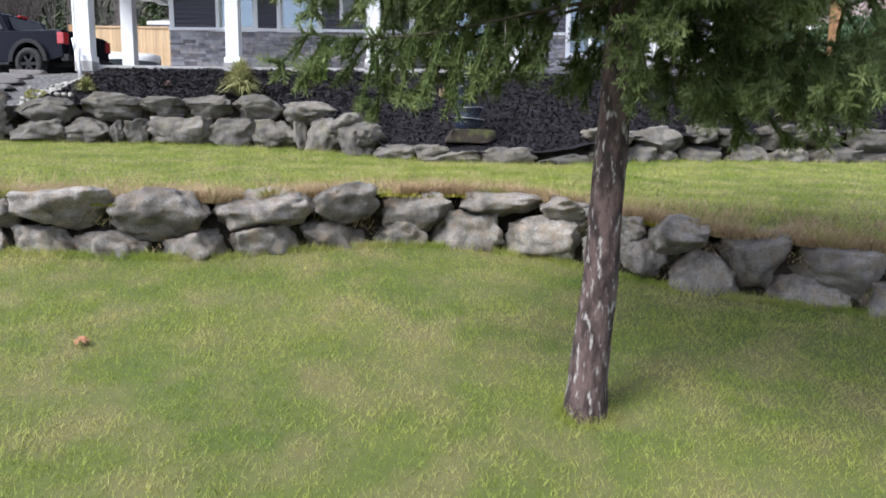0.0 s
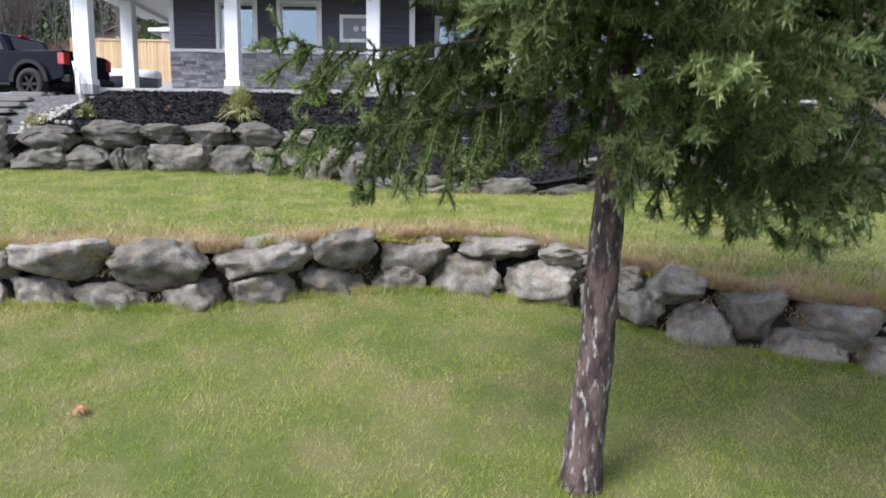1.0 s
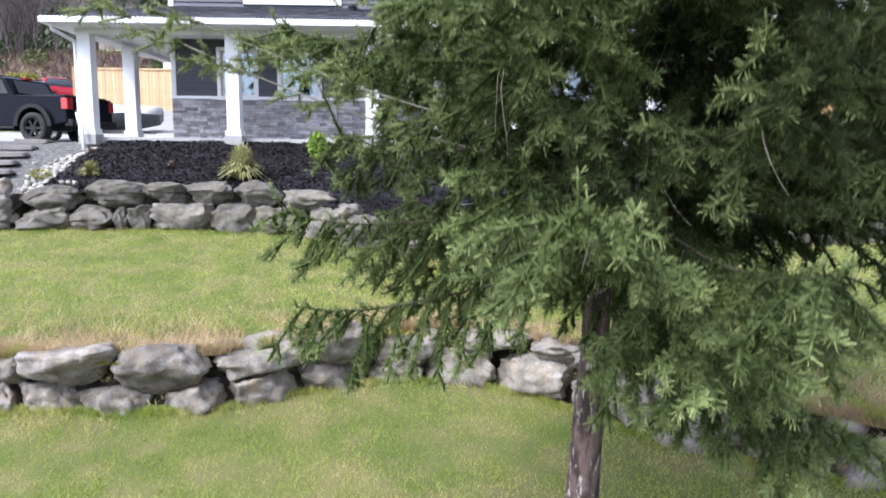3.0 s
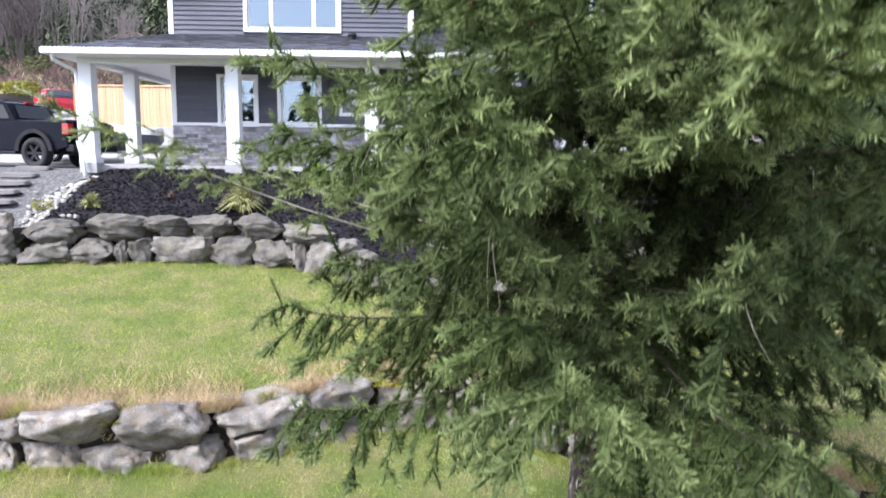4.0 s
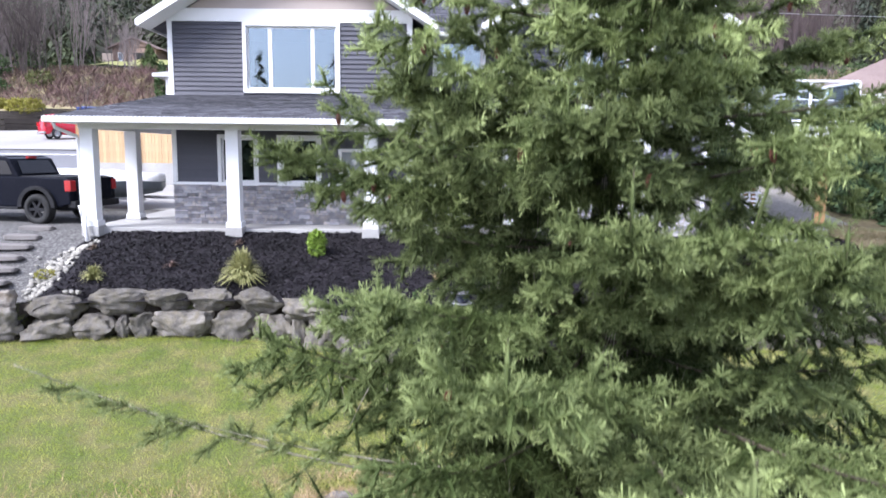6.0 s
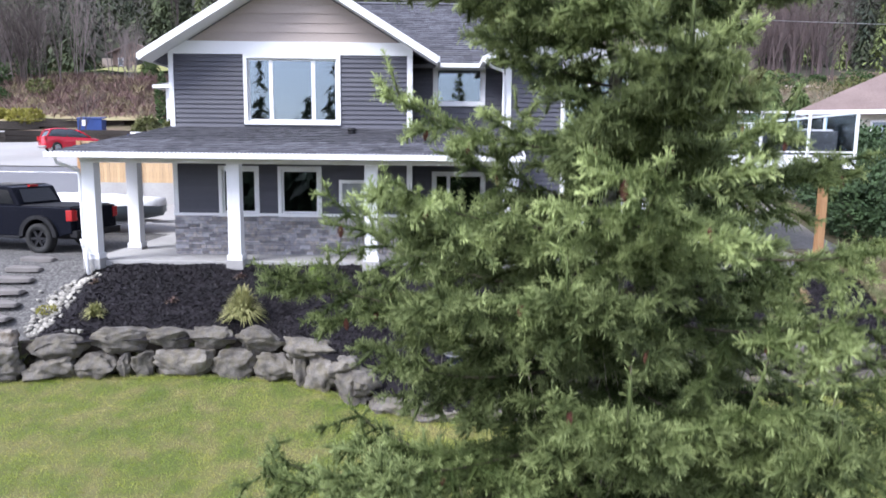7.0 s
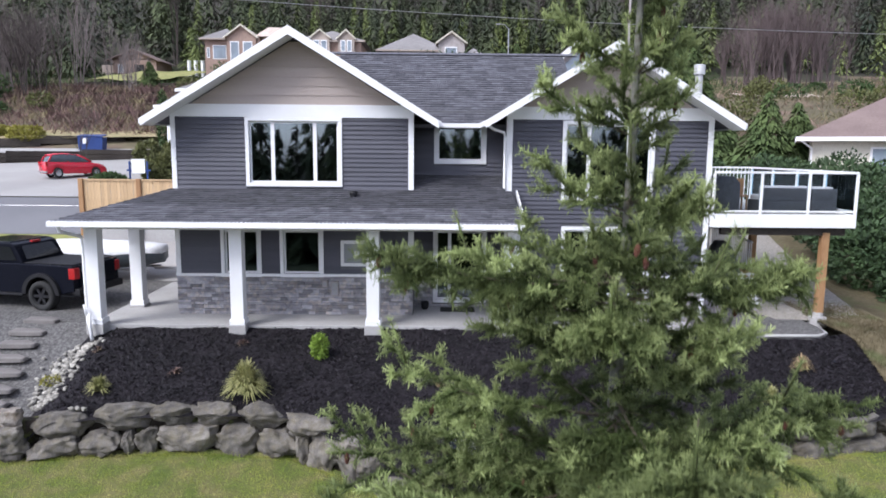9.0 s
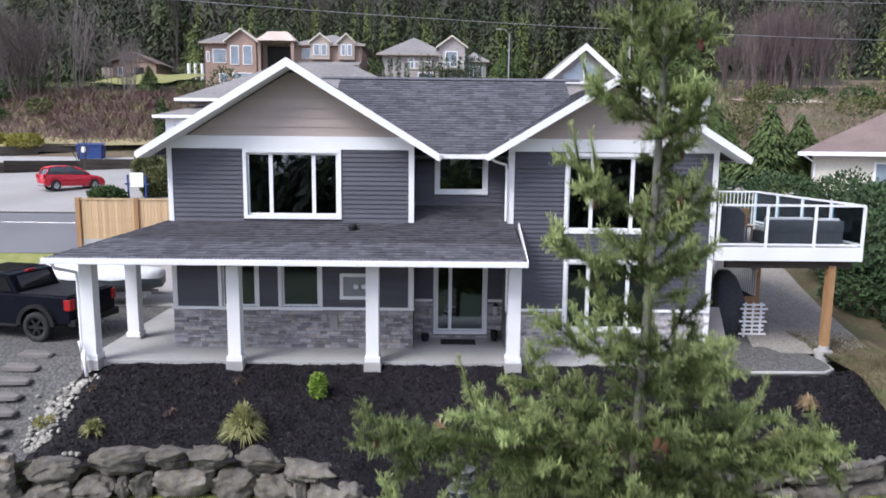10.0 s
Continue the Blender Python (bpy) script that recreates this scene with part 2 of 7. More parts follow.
M_brush = surface("winter_brush", (0.075, 0.045, 0.042), (0.24, 0.15, 0.132), 0.2, 2, 0.95, bump=0, island=0.45, third=(0.2, 0.17, 0.09), third_at=0.57)
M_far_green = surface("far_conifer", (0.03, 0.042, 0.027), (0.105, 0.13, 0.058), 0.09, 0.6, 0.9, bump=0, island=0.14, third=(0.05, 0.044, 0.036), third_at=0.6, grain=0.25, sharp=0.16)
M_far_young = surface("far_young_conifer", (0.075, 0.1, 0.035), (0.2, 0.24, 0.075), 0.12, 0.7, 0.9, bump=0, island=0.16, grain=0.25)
M_far_twigs = surface("far_bare_wood", (0.032, 0.025, 0.023), (0.075, 0.06, 0.055), 0.05, 1, 0.95, bump=0, island=0.4)
M_hill = surface("hillside", (0.07, 0.066, 0.036), (0.19, 0.155, 0.095), 0.05, 0.9, 0.95, bump=0.5, bump_scale=1.5, third=(0.17, 0.11, 0.09))
M_timber_wall = surface("dark_timbers", (0.03, 0.024, 0.02), (0.06, 0.05, 0.042), 0.8, 10, 0.9, bump=0.3)
M_stucco = surface("cream_stucco", (0.62, 0.58, 0.48), (0.7, 0.66, 0.56), 0.4, 12, 0.85, bump=0.1)
M_brown_roof = surface("brown_shingles", (0.17, 0.125, 0.115), (0.24, 0.18, 0.165), 0.6, 12, 0.9, bump=0.3, bump_scale=8)
M_far_wall = surface("far_house_wall", (0.36, 0.3, 0.26), (0.45, 0.38, 0.33), 0.2, 4, 0.85, bump=0, lone=0.1)
M_far_grey = surface("far_house_grey", (0.33, 0.3, 0.29), (0.41, 0.37, 0.36), 0.2, 4, 0.85, bump=0)
M_brick = surface("orange_brown_wall", (0.3, 0.21, 0.17), (0.39, 0.28, 0.23), 0.3, 4, 0.85, bump=0)
M_far_roof = surface("far_house_roof", (0.19, 0.18, 0.178), (0.29, 0.275, 0.27), 0.2, 3, 0.9, bump=0)

# ---- plan: heights and lines ----
LOWER_WALL = [(-12, 7.0), (-6, 7.45), (-4.5, 7.62), (-3.5, 7.68), (-2.4, 7.92), (-1.45, 8.45), (-0.6, 8.82), (0.4, 9.0), (1.4, 8.8), (2.1, 8.25), (2.8, 7.72), (3.5, 7.35), (4.6, 6.9), (6, 6.4), (12, 5.0)]
UPPER_WALL = [(-14, 13.4), (-9.6, 13.95), (-8.5, 14.2), (-7.5, 14.45), (-6.2, 14.6), (-5.1, 14.7), (-3, 14.6), (-1.75, 13.9), (-1.1, 13.45), (-0.2, 13.0), (0.8, 12.85), (2, 12.9), (3.3, 13.5), (4.5, 14.2), (6.5, 14.75), (8.4, 15.0), (9.6, 15.2), (10.8, 15.6), (13, 16.2), (30, 18)]
SLAB_Z, SLAB_Y = 4.25, 18.1
HILL = [(-400, -30), (-120, -12), (-25, -4.5), (0, -1.35), (5, -0.4), (8, 0.0), (9, 0.6), (14, 1.3), (16, 2.0), (20, 3.3), (24, 3.85), (29, 4.35), (33, 4.9), (36, 5.5), (41, 6.2), (48, 6.7), (55, 7.2), (62, 8.3), (70, 10.6), (78, 12.6), (90, 15.5), (140, 23), (170, 31), (230, 50), (420, 115), (700, 180)]


def z_low(x, y):
    return 0.195 * (y - 5.1) + (-0.069 if x < 1.3 else 0.02) * (x - 1.3)


def z_up(x, y):
    dip = 0.17 * min(1, max(0, (x - 1.8) / 1.5)) * max(0, 1 - (y - line_y(LOWER_WALL, x)) / 1.2) if x > 1.8 else 0
    return 1.42 + 0.105 * (y - 8.3) - 0.02 * x - dip


def z_bed_front(x):
    return float(np.interp(x, [-10, -8.5, -3, -1.6, -0.8, 2.2, 4, 8, 12], [2.9, 3.0, 3.05, 2.75, 2.15, 2.1, 2.45, 2.6, 2.7]))


def z_path(x, y):
    return 1.98 + (4.11 - 1.98) * min(1, max(0, (y - 13.9) / 4.9)) ** 0.9


def z_bed(x, y):
    f = line_y(UPPER_WALL, x) + 0.25
    k = min(1, max(0, (y - f) / (SLAB_Y - 0.05 - f)))
    top = 4.16 if x < 7.6 else 4.05
    z = z_bed_front(x) + (top - z_bed_front(x)) * k ** 0.9
    w = min(1, max(0, (-8.1 - x) / 0.8))
    return z * (1 - w) + min(z, z_path(x, y) + 0.05) * w


def z_hill(x, y):
    return line_y(HILL, y)


def sheet(name, xs, ys, height, material, label, category, wobble=0.0, scale=1.0, skirt=0.0):
    """A ground sheet over a grid; ys(x) gives the two ends at each x."""
    n, m = len(xs), 24
    v = []
    for x in xs:
        a, b = ys(x)
        for j in range(m + 1):
            y = a + (b - a) * j / m
            v.append((x, y, height(x, y) + wobble * noise.noise(Vector((x * scale, y * scale, 0)))))
    f = [(i * (m + 1) + j, (i + 1) * (m + 1) + j, (i + 1) * (m + 1) + j + 1, i * (m + 1) + j + 1) for i in range(n - 1) for j in range(m)]
    ob = new(name, MB().add(v, f).mesh(name, material, True))
    return tagged(ob, label, category, kind="structure")


def frange(a, b, d):
    return [a + (b - a) * i / max(1, round((b - a) / d)) for i in range(max(1, round((b - a) / d)) + 1)]


# ---- ground ----
gx = frange(-420, -60, 12) + frange(-57, 57, 3) + frange(60, 420, 12)
gy = [p for a, b, d in ((-400, -30, 20), (-25, 90, 1.5), (94, 230, 6), (240, 700, 25)) for p in frange(a, b, d)]
gv = [(x, y, z_hill(x, y) + (0.6 * noise.noise(Vector((x * 0.05, y * 0.05, 3))) if y > 66 else 0.0)) for x in gx for y in gy]
gf = [(i * len(gy) + j, (i + 1) * len(gy) + j, (i + 1) * len(gy) + j + 1, i * len(gy) + j + 1) for i in range(len(gx) - 1) for j in range(len(gy) - 1)]
ground_mesh = MB().add(gv, gf).mesh("ground", M_hill, True)
ground_mesh.materials.append(surface("leaf_litter", (0.02, 0.02, 0.012), (0.05, 0.045, 0.028), 0.1, 1.5, 0.95, bump=0.5, bump_scale=2))
# unseen ground below the lawn, made dark so the porch panes reflect dark
ground_mesh.materials.append(surface("dark_unseen_ground", (0.02, 0.03, 0.012), (0.05, 0.06, 0.025), 0.2, 3, 0.95, bump=0.5, bump_scale=4))
for f in ground_mesh.polygons:
    f.material_index = 1 if f.center.y > 147 + 8 * noise.noise(f.center * 0.08) else 2 if f.center.y < -5 else 0
tagged(new("ground", ground_mesh), "rough hillside of dry winter grass and brush", "ground", kind="structure")
sheet("lawn", frange(-14, 14, 0.35), lambda x: (-6.0, line_y(LOWER_WALL, x) + 0.2), z_low, M_lawn, "patchy green and straw-coloured mown lower lawn", "lawn", 0.03, 1.1)
sheet("lawn", frange(-16, 16, 0.35), lambda x: (line_y(LOWER_WALL, x) + 0.27, line_y(UPPER_WALL, x) + 0.25), z_up, M_lawn, "mown upper lawn between the two boulder walls", "lawn", 0.02, 1.1)
sheet("planting_bed", frange(-9.0, 13, 0.2), lambda x: (line_y(UPPER_WALL, x) + 0.12, SLAB_Y + (0.05 if x < 7.6 else 0.0)), z_bed, M_mulch, "sloping bed of dark purple-black bark mulch", "planting bed", 0.05, 2.5)
sheet("driveway", frange(-40, -6, 0.8), lambda x: (18.9 if x < -8.9 else 18.2, 30.0), lambda x, y: 4.1 + max(0, y - 24) * 0.09, M_gravel, "grey gravel driveway beside the house", "driveway", 0.02, 1.0)

# ---- boulder walls ----
def boulder(name, w, d, h, seed, material, blunt=5.0, n=17, cuts=16, rough=0.17, keep=0.6, taper=0.0):
    """A split boulder: a blunt block, trimmed by chance planes, with fine unevenness."""
    rnd = random.Random(seed)
    planes = []
    for _ in range(cuts):
        v = Vector((rnd.gauss(0, 1), rnd.gauss(0, 1), rnd.gauss(0, 0.8))).normalized()
        planes.append((v, rnd.uniform(keep, 1.0)))
    index, verts, faces = {}, [], []

    def corner(p):
        key = tuple(round(c, 4) for c in p)
        if key not in index:
            q = Vector(p)
            q /= sum(abs(c) ** blunt for c in q) ** (1 / blunt)
            for v, r in planes:
                over = q.dot(v) - r
                if over > 0:
                    q -= over * v
            s = Vector((seed * 1.37 % 50, seed * 2.11 % 50, 0))
            q *= 1 + rough * noise.noise(q * 2.3 + s) + 0.45 * rough * noise.noise(q * 5 + s) + 0.4 * rough * (0.4 - abs(noise.noise(q * 3.1 - s)) * 2) + 0.16 * rough * noise.noise(q * 13 + s)
            index[key] = len(verts)
            slim = 1 - taper * max(0, 0.25 - q.z) ** 1.3
            verts.append((q.x * w / 2 * slim, q.y * d / 2 * (slim - 0.1 * taper), q.z * h / 2))
        return index[key]

    for ax in range(3):
        for sgn in (-1, 1):
            for i in range(n):
                for j in range(n):
                    q = []
                    for a, b in ((0, 0), (1, 0), (1, 1), (0, 1)):
                        p = [0, 0, 0]
                        p[ax], p[(ax + 1) % 3], p[(ax + 2) % 3] = sgn, 2 * (i + a) / n - 1, 2 * (j + b) / n - 1
                        q.append(corner(p))
                    faces.append(tuple(q) if sgn > 0 else tuple(q[::-1]))
    me = MB().add(verts, faces).mesh(name, material, True)
    bm = bmesh.new()
    bm.from_mesh(me)
    bmesh.ops.smooth_vert(bm, verts=bm.verts[:], factor=0.3, use_axis_x=True, use_axis_y=True, use_axis_z=True)
    shift = Vector((seed * 0.77 % 40, seed * 1.93 % 40, 5))
    fit = [size / (max(v.co[k] for v in bm.verts) - min(v.co[k] for v in bm.verts)) for k, size in enumerate((w, d, h))]
    for v in bm.verts:
        p = v.co * 5.0 + shift
        crag = 0.5 - abs(noise.noise(p)) * 2 + 0.5 * noise.noise(p * 2.3)
        v.co = Vector((v.co.x * fit[0], v.co.y * fit[1], v.co.z * fit[2])) * (1 + 0.42 * rough * crag)
    bm.to_mesh(me)
    bm.free()
    return me


def stone_row(wall, line, row, depth, seed, lean=0.0, grow=1.06, dig=0.0, blunt=3.3, keep=0.58, taper=0.2):
    for i, (x0, x1, z0, z1) in enumerate(row):
        rnd = random.Random(seed * 100 + i)
        x = (x0 + x1) / 2
        y0, y1 = line_y(line, x0), line_y(line, x1)
        w = math.hypot(x1 - x0, y1 - y0) * grow
        h = (z1 - z0) * 1.06 + 0.03 + dig
        ob = new("stone", boulder("stone", w, depth * rnd.uniform(0.85, 1.15), h, seed * 100 + i, M_rock if wall is lower_wall else M_rock_old, blunt, keep=keep, taper=taper))
        ob.location = (x, (y0 + y1) / 2 + depth * 0.42 + lean, (z0 + z1) / 2 - 0.035 + dig * 0.1)
        ob.rotation_euler = (rnd.uniform(-0.08, 0.08), rnd.uniform(-0.05, 0.05), math.atan2(y1 - y0, x1 - x0) + rnd.uniform(-0.06, 0.06))
        ob.parent = wall


LOW_TOP = [(-6.2, -5.05, 1.2, 1.6), (-5.0, -4.54, 1.2, 1.54), (-4.54, -3.54, 1.2, 1.67), (-3.54, -2.52, 1.06, 1.66), (-2.47, -1.47, 1.09, 1.59), (-1.45, -0.62, 1.15, 1.7), (-0.59, 0.39, 1.08, 1.61), (0.41, 1.47, 1.27, 1.57), (1.47, 2.01, 1.2, 1.56), (2.04, 2.35, 1.21, 1.48), (2.36, 2.67, 1.03, 1.33), (2.67, 3.26, 0.94, 1.38), (3.35, 4.03, 0.65, 1.28), (4.07, 4.98, 0.59, 1.16), (5.0, 5.9, 0.55, 1.05), (5.95, 7, 0.5, 1.0)]
LOW_BASE = [(-6.1, -5.2, 0.77, 1.15), (-5.14, -4.68, 0.77, 1.13), (-4.68, -4.02, 0.76, 1.13), (-4.03, -3.17, 0.76, 1.09), (-3.1, -2.4, 0.73, 1.08), (-2.36, -1.58, 0.64, 1.14), (-1.57, -0.78, 0.67, 1.12), (-0.71, -0.02, 0.73, 1.12), (0.03, 1.03, 0.78, 1.23), (1.09, 2.02, 0.79, 1.21), (2.05, 2.39, 0.8, 1.14), (2.4, 2.85, 0.73, 1.11), (2.87, 3.52, 0.42, 0.89), (3.83, 4.58, 0.31, 0.7), (4.63, 5.5, 0.3, 0.7), (5.5, 6.6, 0.2, 0.6)]
UP_TOP = [(-9.35, -8.62, 2.5, 3.0), (-8.59, -7.36, 2.65, 3.18), (-7.38, -6.12, 2.71, 3.27), (-6.12, -5.14, 2.81, 3.25), (-5.14, -4.15, 2.82, 3.31), (-4.16, -3.07, 2.63, 3.28), (-3.09, -1.89, 2.71, 3.16), (-2.02, -1.29, 2.42, 2.88)]
UP_BASE = [(-9.19, -8.51, 2.29, 2.66), (-8.51, -7.54, 2.31, 2.68), (-7.54, -6.68, 2.26, 2.69), (-6.68, -6.37, 2.2, 2.68), (-6.37, -5.89, 2.19, 2.68), (-5.89, -4.61, 2.19, 2.73), (-4.71, -3.7, 2.16, 2.74), (-3.72, -2.75, 2.17, 2.68), (-2.78, -2.46, 2.19, 2.82), (-2.46, -1.77, 2.14, 2.76), (-1.78, -1.08, 2.08, 2.61), (-1.35, -0.89, 2.28, 2.6)]
MID_ROW = [(-1.12, -0.23, 1.9, 2.28), (-0.26, 0.45, 2.0, 2.27), (-0.23, 0.98, 1.76, 2.15), (0.87, 1.98, 1.74, 2.19), (1.98, 3.1, 1.72, 2.12)]
RIGHT_TOP = [(3.08, 4.15, 2.19, 2.63), (4.2, 5.43, 2.16, 2.73), (5.52, 6.19, 2.38, 2.76), (6.26, 7.18, 2.3, 2.72), (7.18, 8.1, 2.25, 2.79), (8.03, 9.26, 2.3, 2.87), (9.27, 10.76, 2.16, 2.84), (10.8, 12.2, 2.2, 2.8)]
RIGHT_BASE = [(3.1, 4.04, 1.8, 2.23), (4.08, 4.76, 1.84, 2.29), (4.7, 5.28, 1.84, 2.22), (5.28, 6.29, 1.81, 2.26), (6.43, 7.48, 1.84, 2.3), (7.48, 8.41, 1.86, 2.25), (8.41, 9.66, 1.87, 2.3), (9.68, 11.15, 1.84, 2.2), (11.2, 12.6, 1.84, 2.2)]


def wall_core(wall, line, xs, z0, z1, behind):
    """The packed earth that shows in the gaps between boulders."""
    v, f = [], []
    for x in xs:
        y = line_y(line, x) + behind
        v += [(x, y, z0(x) - 0.2), (x, y + 0.1, z1(x)), (x, y + 0.5, z1(x) - 0.02)]
    for i in range(len(xs) - 1):
        for k in range(2):
            f.append((i * 3 + k, (i + 1) * 3 + k, (i + 1) * 3 + k + 1, i * 3 + k + 1))
    part("packed_soil", MB().add(v, f), M_soil, wall, "dark soil and moss packed between the boulders", True)


lower_wall = thing("retaining_wall", "two-course dry-laid grey boulder wall below the upper lawn", "retaining wall", kind="structure")
stone_row(lower_wall, LOWER_WALL, LOW_BASE, 0.62, 1, 0.03, 1.07, 0.14, 7.0, 0.78, -0.1)
stone_row(lower_wall, LOWER_WALL, LOW_TOP, 0.7, 2, 0.0, 1.1)
wall_core(lower_wall, LOWER_WALL, frange(-12, 12, 0.25), lambda x: z_low(x, line_y(LOWER_WALL, x)), lambda x: z_up(x, line_y(LOWER_WALL, x)) - 0.03, 0.28)
upper_wall = thing("retaining_wall", "two-course grey boulder wall holding the mulch bed", "retaining wall", kind="structure")
stone_row(upper_wall, UPPER_WALL, UP_BASE, 0.7, 3, 0.0, 1.07, 0.14, 8.0, 0.8, -0.1)
stone_row(upper_wall, UPPER_WALL, UP_TOP, 0.75, 4, 0.05)
stone_row(upper_wall, UPPER_WALL, MID_ROW, 0.55, 5)
stone_row(upper_wall, UPPER_WALL, RIGHT_BASE, 0.7, 6, 0.0, 1.07, 0.14, 8.0, 0.8, -0.1)
stone_row(upper_wall, UPPER_WALL, RIGHT_TOP, 0.7, 7, 0.05)
wall_core(upper_wall, UPPER_WALL, frange(-9.2, 13, 0.25), lambda x: z_up(x, line_y(UPPER_WALL, x)), lambda x: z_bed_front(x) - 0.02, 0.33)


# ---- the house ----
M_flue = surface("galvanised_steel", (0.5, 0.5, 0.5), (0.66, 0.66, 0.66), 3, 30, 0.45, metal=0.2, bump=0.05)

house = thing("house", "two-storey house with charcoal siding, taupe gables and white trim", "house")
FX0, FX1, FY, RY = -7.0, 7.78, 19.35, 20.53   # left and right corners, front walls, recessed wall
TOP_Z, BACK_Y = 9.72, 27.6
BASE_Z = 4.2


def holes_of(row, z0, z1, spans):
    """What is left of the stretch row = (x0, x1) once the holes that cross z0..z1 are cut out."""
    out = [row]
    for hx0, hx1, hz0, hz1 in spans:
        if hz1 > z0 + 0.005 and hz0 < z1 - 0.005:
            out = [(a, b) for s in out for a, b in ((s[0], min(s[1], hx0)), (max(s[0], hx1), s[1])) if b - a > 0.01]
    return out


def pierced_wall(mb, x0, x1, z0, z1, y0, y1, spans):
    zs = sorted({z0, z1, *[z for h in spans for z in h[2:] if z0 < z < z1]})
    for a, b in zip(zs, zs[1:]):
        for p, q in holes_of((x0, x1), a, b, spans):
            mb.box(p, q, y0, y1, a, b)


laid = {}


def lay(name, parent, rest, piece, material):
    """A piece of its own for the first 300 of a kind; the others join the rest."""
    laid[name] = laid.get(name, 0) + 1
    if laid[name] <= 300:
        part(name, piece, material, parent)
    else:
        rest.add(piece.v, piece.f)


def lap_boards(mb, x0, x1, z0, z1, y, spans, step=0.125):
    """Lapped boards on a wall that faces the camera's side (towards minus y)."""
    z = z0
    while z < z1 - 0.02:
        t = min(z + step, z1)
        for a, b in holes_of((x0, x1), z, t, spans):
            cut = a
            while cut < b:
                e = min(b, cut + random.uniform(2.4, 3.6))
                if b - e < 0.5:
                    e = b
                lay("siding_board", house, mb, MB().add([(cut, y - 0.042, z), (e, y - 0.042, z), (e, y - 0.006, t + 0.012), (cut, y - 0.006, t + 0.012), (cut, y, z), (e, y, z)], [(0, 1, 2, 3), (4, 5, 1, 0)]), M_siding)
                cut = e
        z = t


def ledge_stones(mb, x0, x1, z0, z1, y, spans):
    z = z0
    while z < z1 - 0.02:
        h = min(random.choice((0.05, 0.07, 0.09, 0.11)), z1 - z)
        for a, b in holes_of((x0, x1), z, z + h, spans):
            x = a
            while x < b - 0.01:
                e = min(b, x + random.uniform(0.14, 0.5))
                p = random.uniform(0.015, 0.05)
                lay("ledge_stone", house, mb, MB().box(x + 0.004, e - 0.004, y - p, y + 0.01, z + 0.004, z + h - 0.004), M_veneer)
                x = e
        z += h


SL, SR = (-7.0, -0.43), (2.15, 7.78)
WIN_A = (-4.9, -2.47, 7.95, 9.62)        # wide upstairs window
WIN_S = (0.24, 1.56, 8.58, 9.62)         # small recessed window
WIN_B = (3.76, 6.1, 7.62, 9.6)           # upstairs window behind the tree
WIN_C = (-5.67, -4.75, 5.42, 6.62)
WIN_D = (-4.03, -3.02, 5.42, 6.62)
WIN_E = (3.8, 6.1, 4.85, 6.7)            # downstairs window behind the tree
WIN_P = (-2.35, -1.62, 5.73, 6.27)       # small framed utility panel by the post
DOOR = (0.22, 1.62, 4.45, 6.5)
STONE_Z = 5.34
left_holes, right_holes, back_holes = [WIN_A, WIN_C, WIN_D, WIN_P], [WIN_B, WIN_E], [WIN_S, DOOR]

mb = MB()
pierced_wall(mb, SL[0], SL[1], BASE_Z, 10.06, FY, FY + 0.16, left_holes)
pierced_wall(mb, SR[0], SR[1], 3.9, 10.06, FY, FY + 0.16, right_holes)
pierced_wall(mb, SL[1] - 0.16, SR[0] + 0.16, BASE_Z, 10.0, RY, RY + 0.16, back_holes)
mb.box(SL[1] - 0.16, SL[1], FY + 0.16, RY, BASE_Z, 10.0)
mb.box(SR[0], SR[0] + 0.16, FY + 0.16, RY, BASE_Z, 10.0)
mb.box(FX0, FX0 + 0.16, FY + 0.16, BACK_Y, BASE_Z, 10.0)
mb.box(FX1 - 0.16, FX1, FY + 0.16, BACK_Y, 3.9, 10.0)
mb.box(FX0, FX1, BACK_Y, BACK_Y + 0.16, 3.9, 10.0)
for gx0, gx1, gz in ((SL[0], SL[1], 12.0), (SR[0], SR[1], 11.7)):
    mid = -3.62 if gx0 < 0 else 4.9
    mb.prism([(gx0, FY, 10.06), (gx1, FY, 10.06), (mid, FY, gz - 0.28)], (0, 0.16, 0))
part("wall", mb, M_mortar, house)
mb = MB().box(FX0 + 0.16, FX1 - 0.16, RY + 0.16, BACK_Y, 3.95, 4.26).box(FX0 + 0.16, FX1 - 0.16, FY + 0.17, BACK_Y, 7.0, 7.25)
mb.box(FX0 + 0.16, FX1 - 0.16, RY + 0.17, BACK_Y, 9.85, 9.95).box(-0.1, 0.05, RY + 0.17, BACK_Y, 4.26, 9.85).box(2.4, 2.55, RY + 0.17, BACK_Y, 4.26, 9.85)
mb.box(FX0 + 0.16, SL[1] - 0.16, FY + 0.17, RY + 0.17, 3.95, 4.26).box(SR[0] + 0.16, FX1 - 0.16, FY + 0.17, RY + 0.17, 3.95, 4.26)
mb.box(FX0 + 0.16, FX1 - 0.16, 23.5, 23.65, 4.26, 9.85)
# near-black colour stands in for the lack of light indoors
part("interior", mb, M_dark, house, "rooms behind the windows, their dimness put into near-black colour")

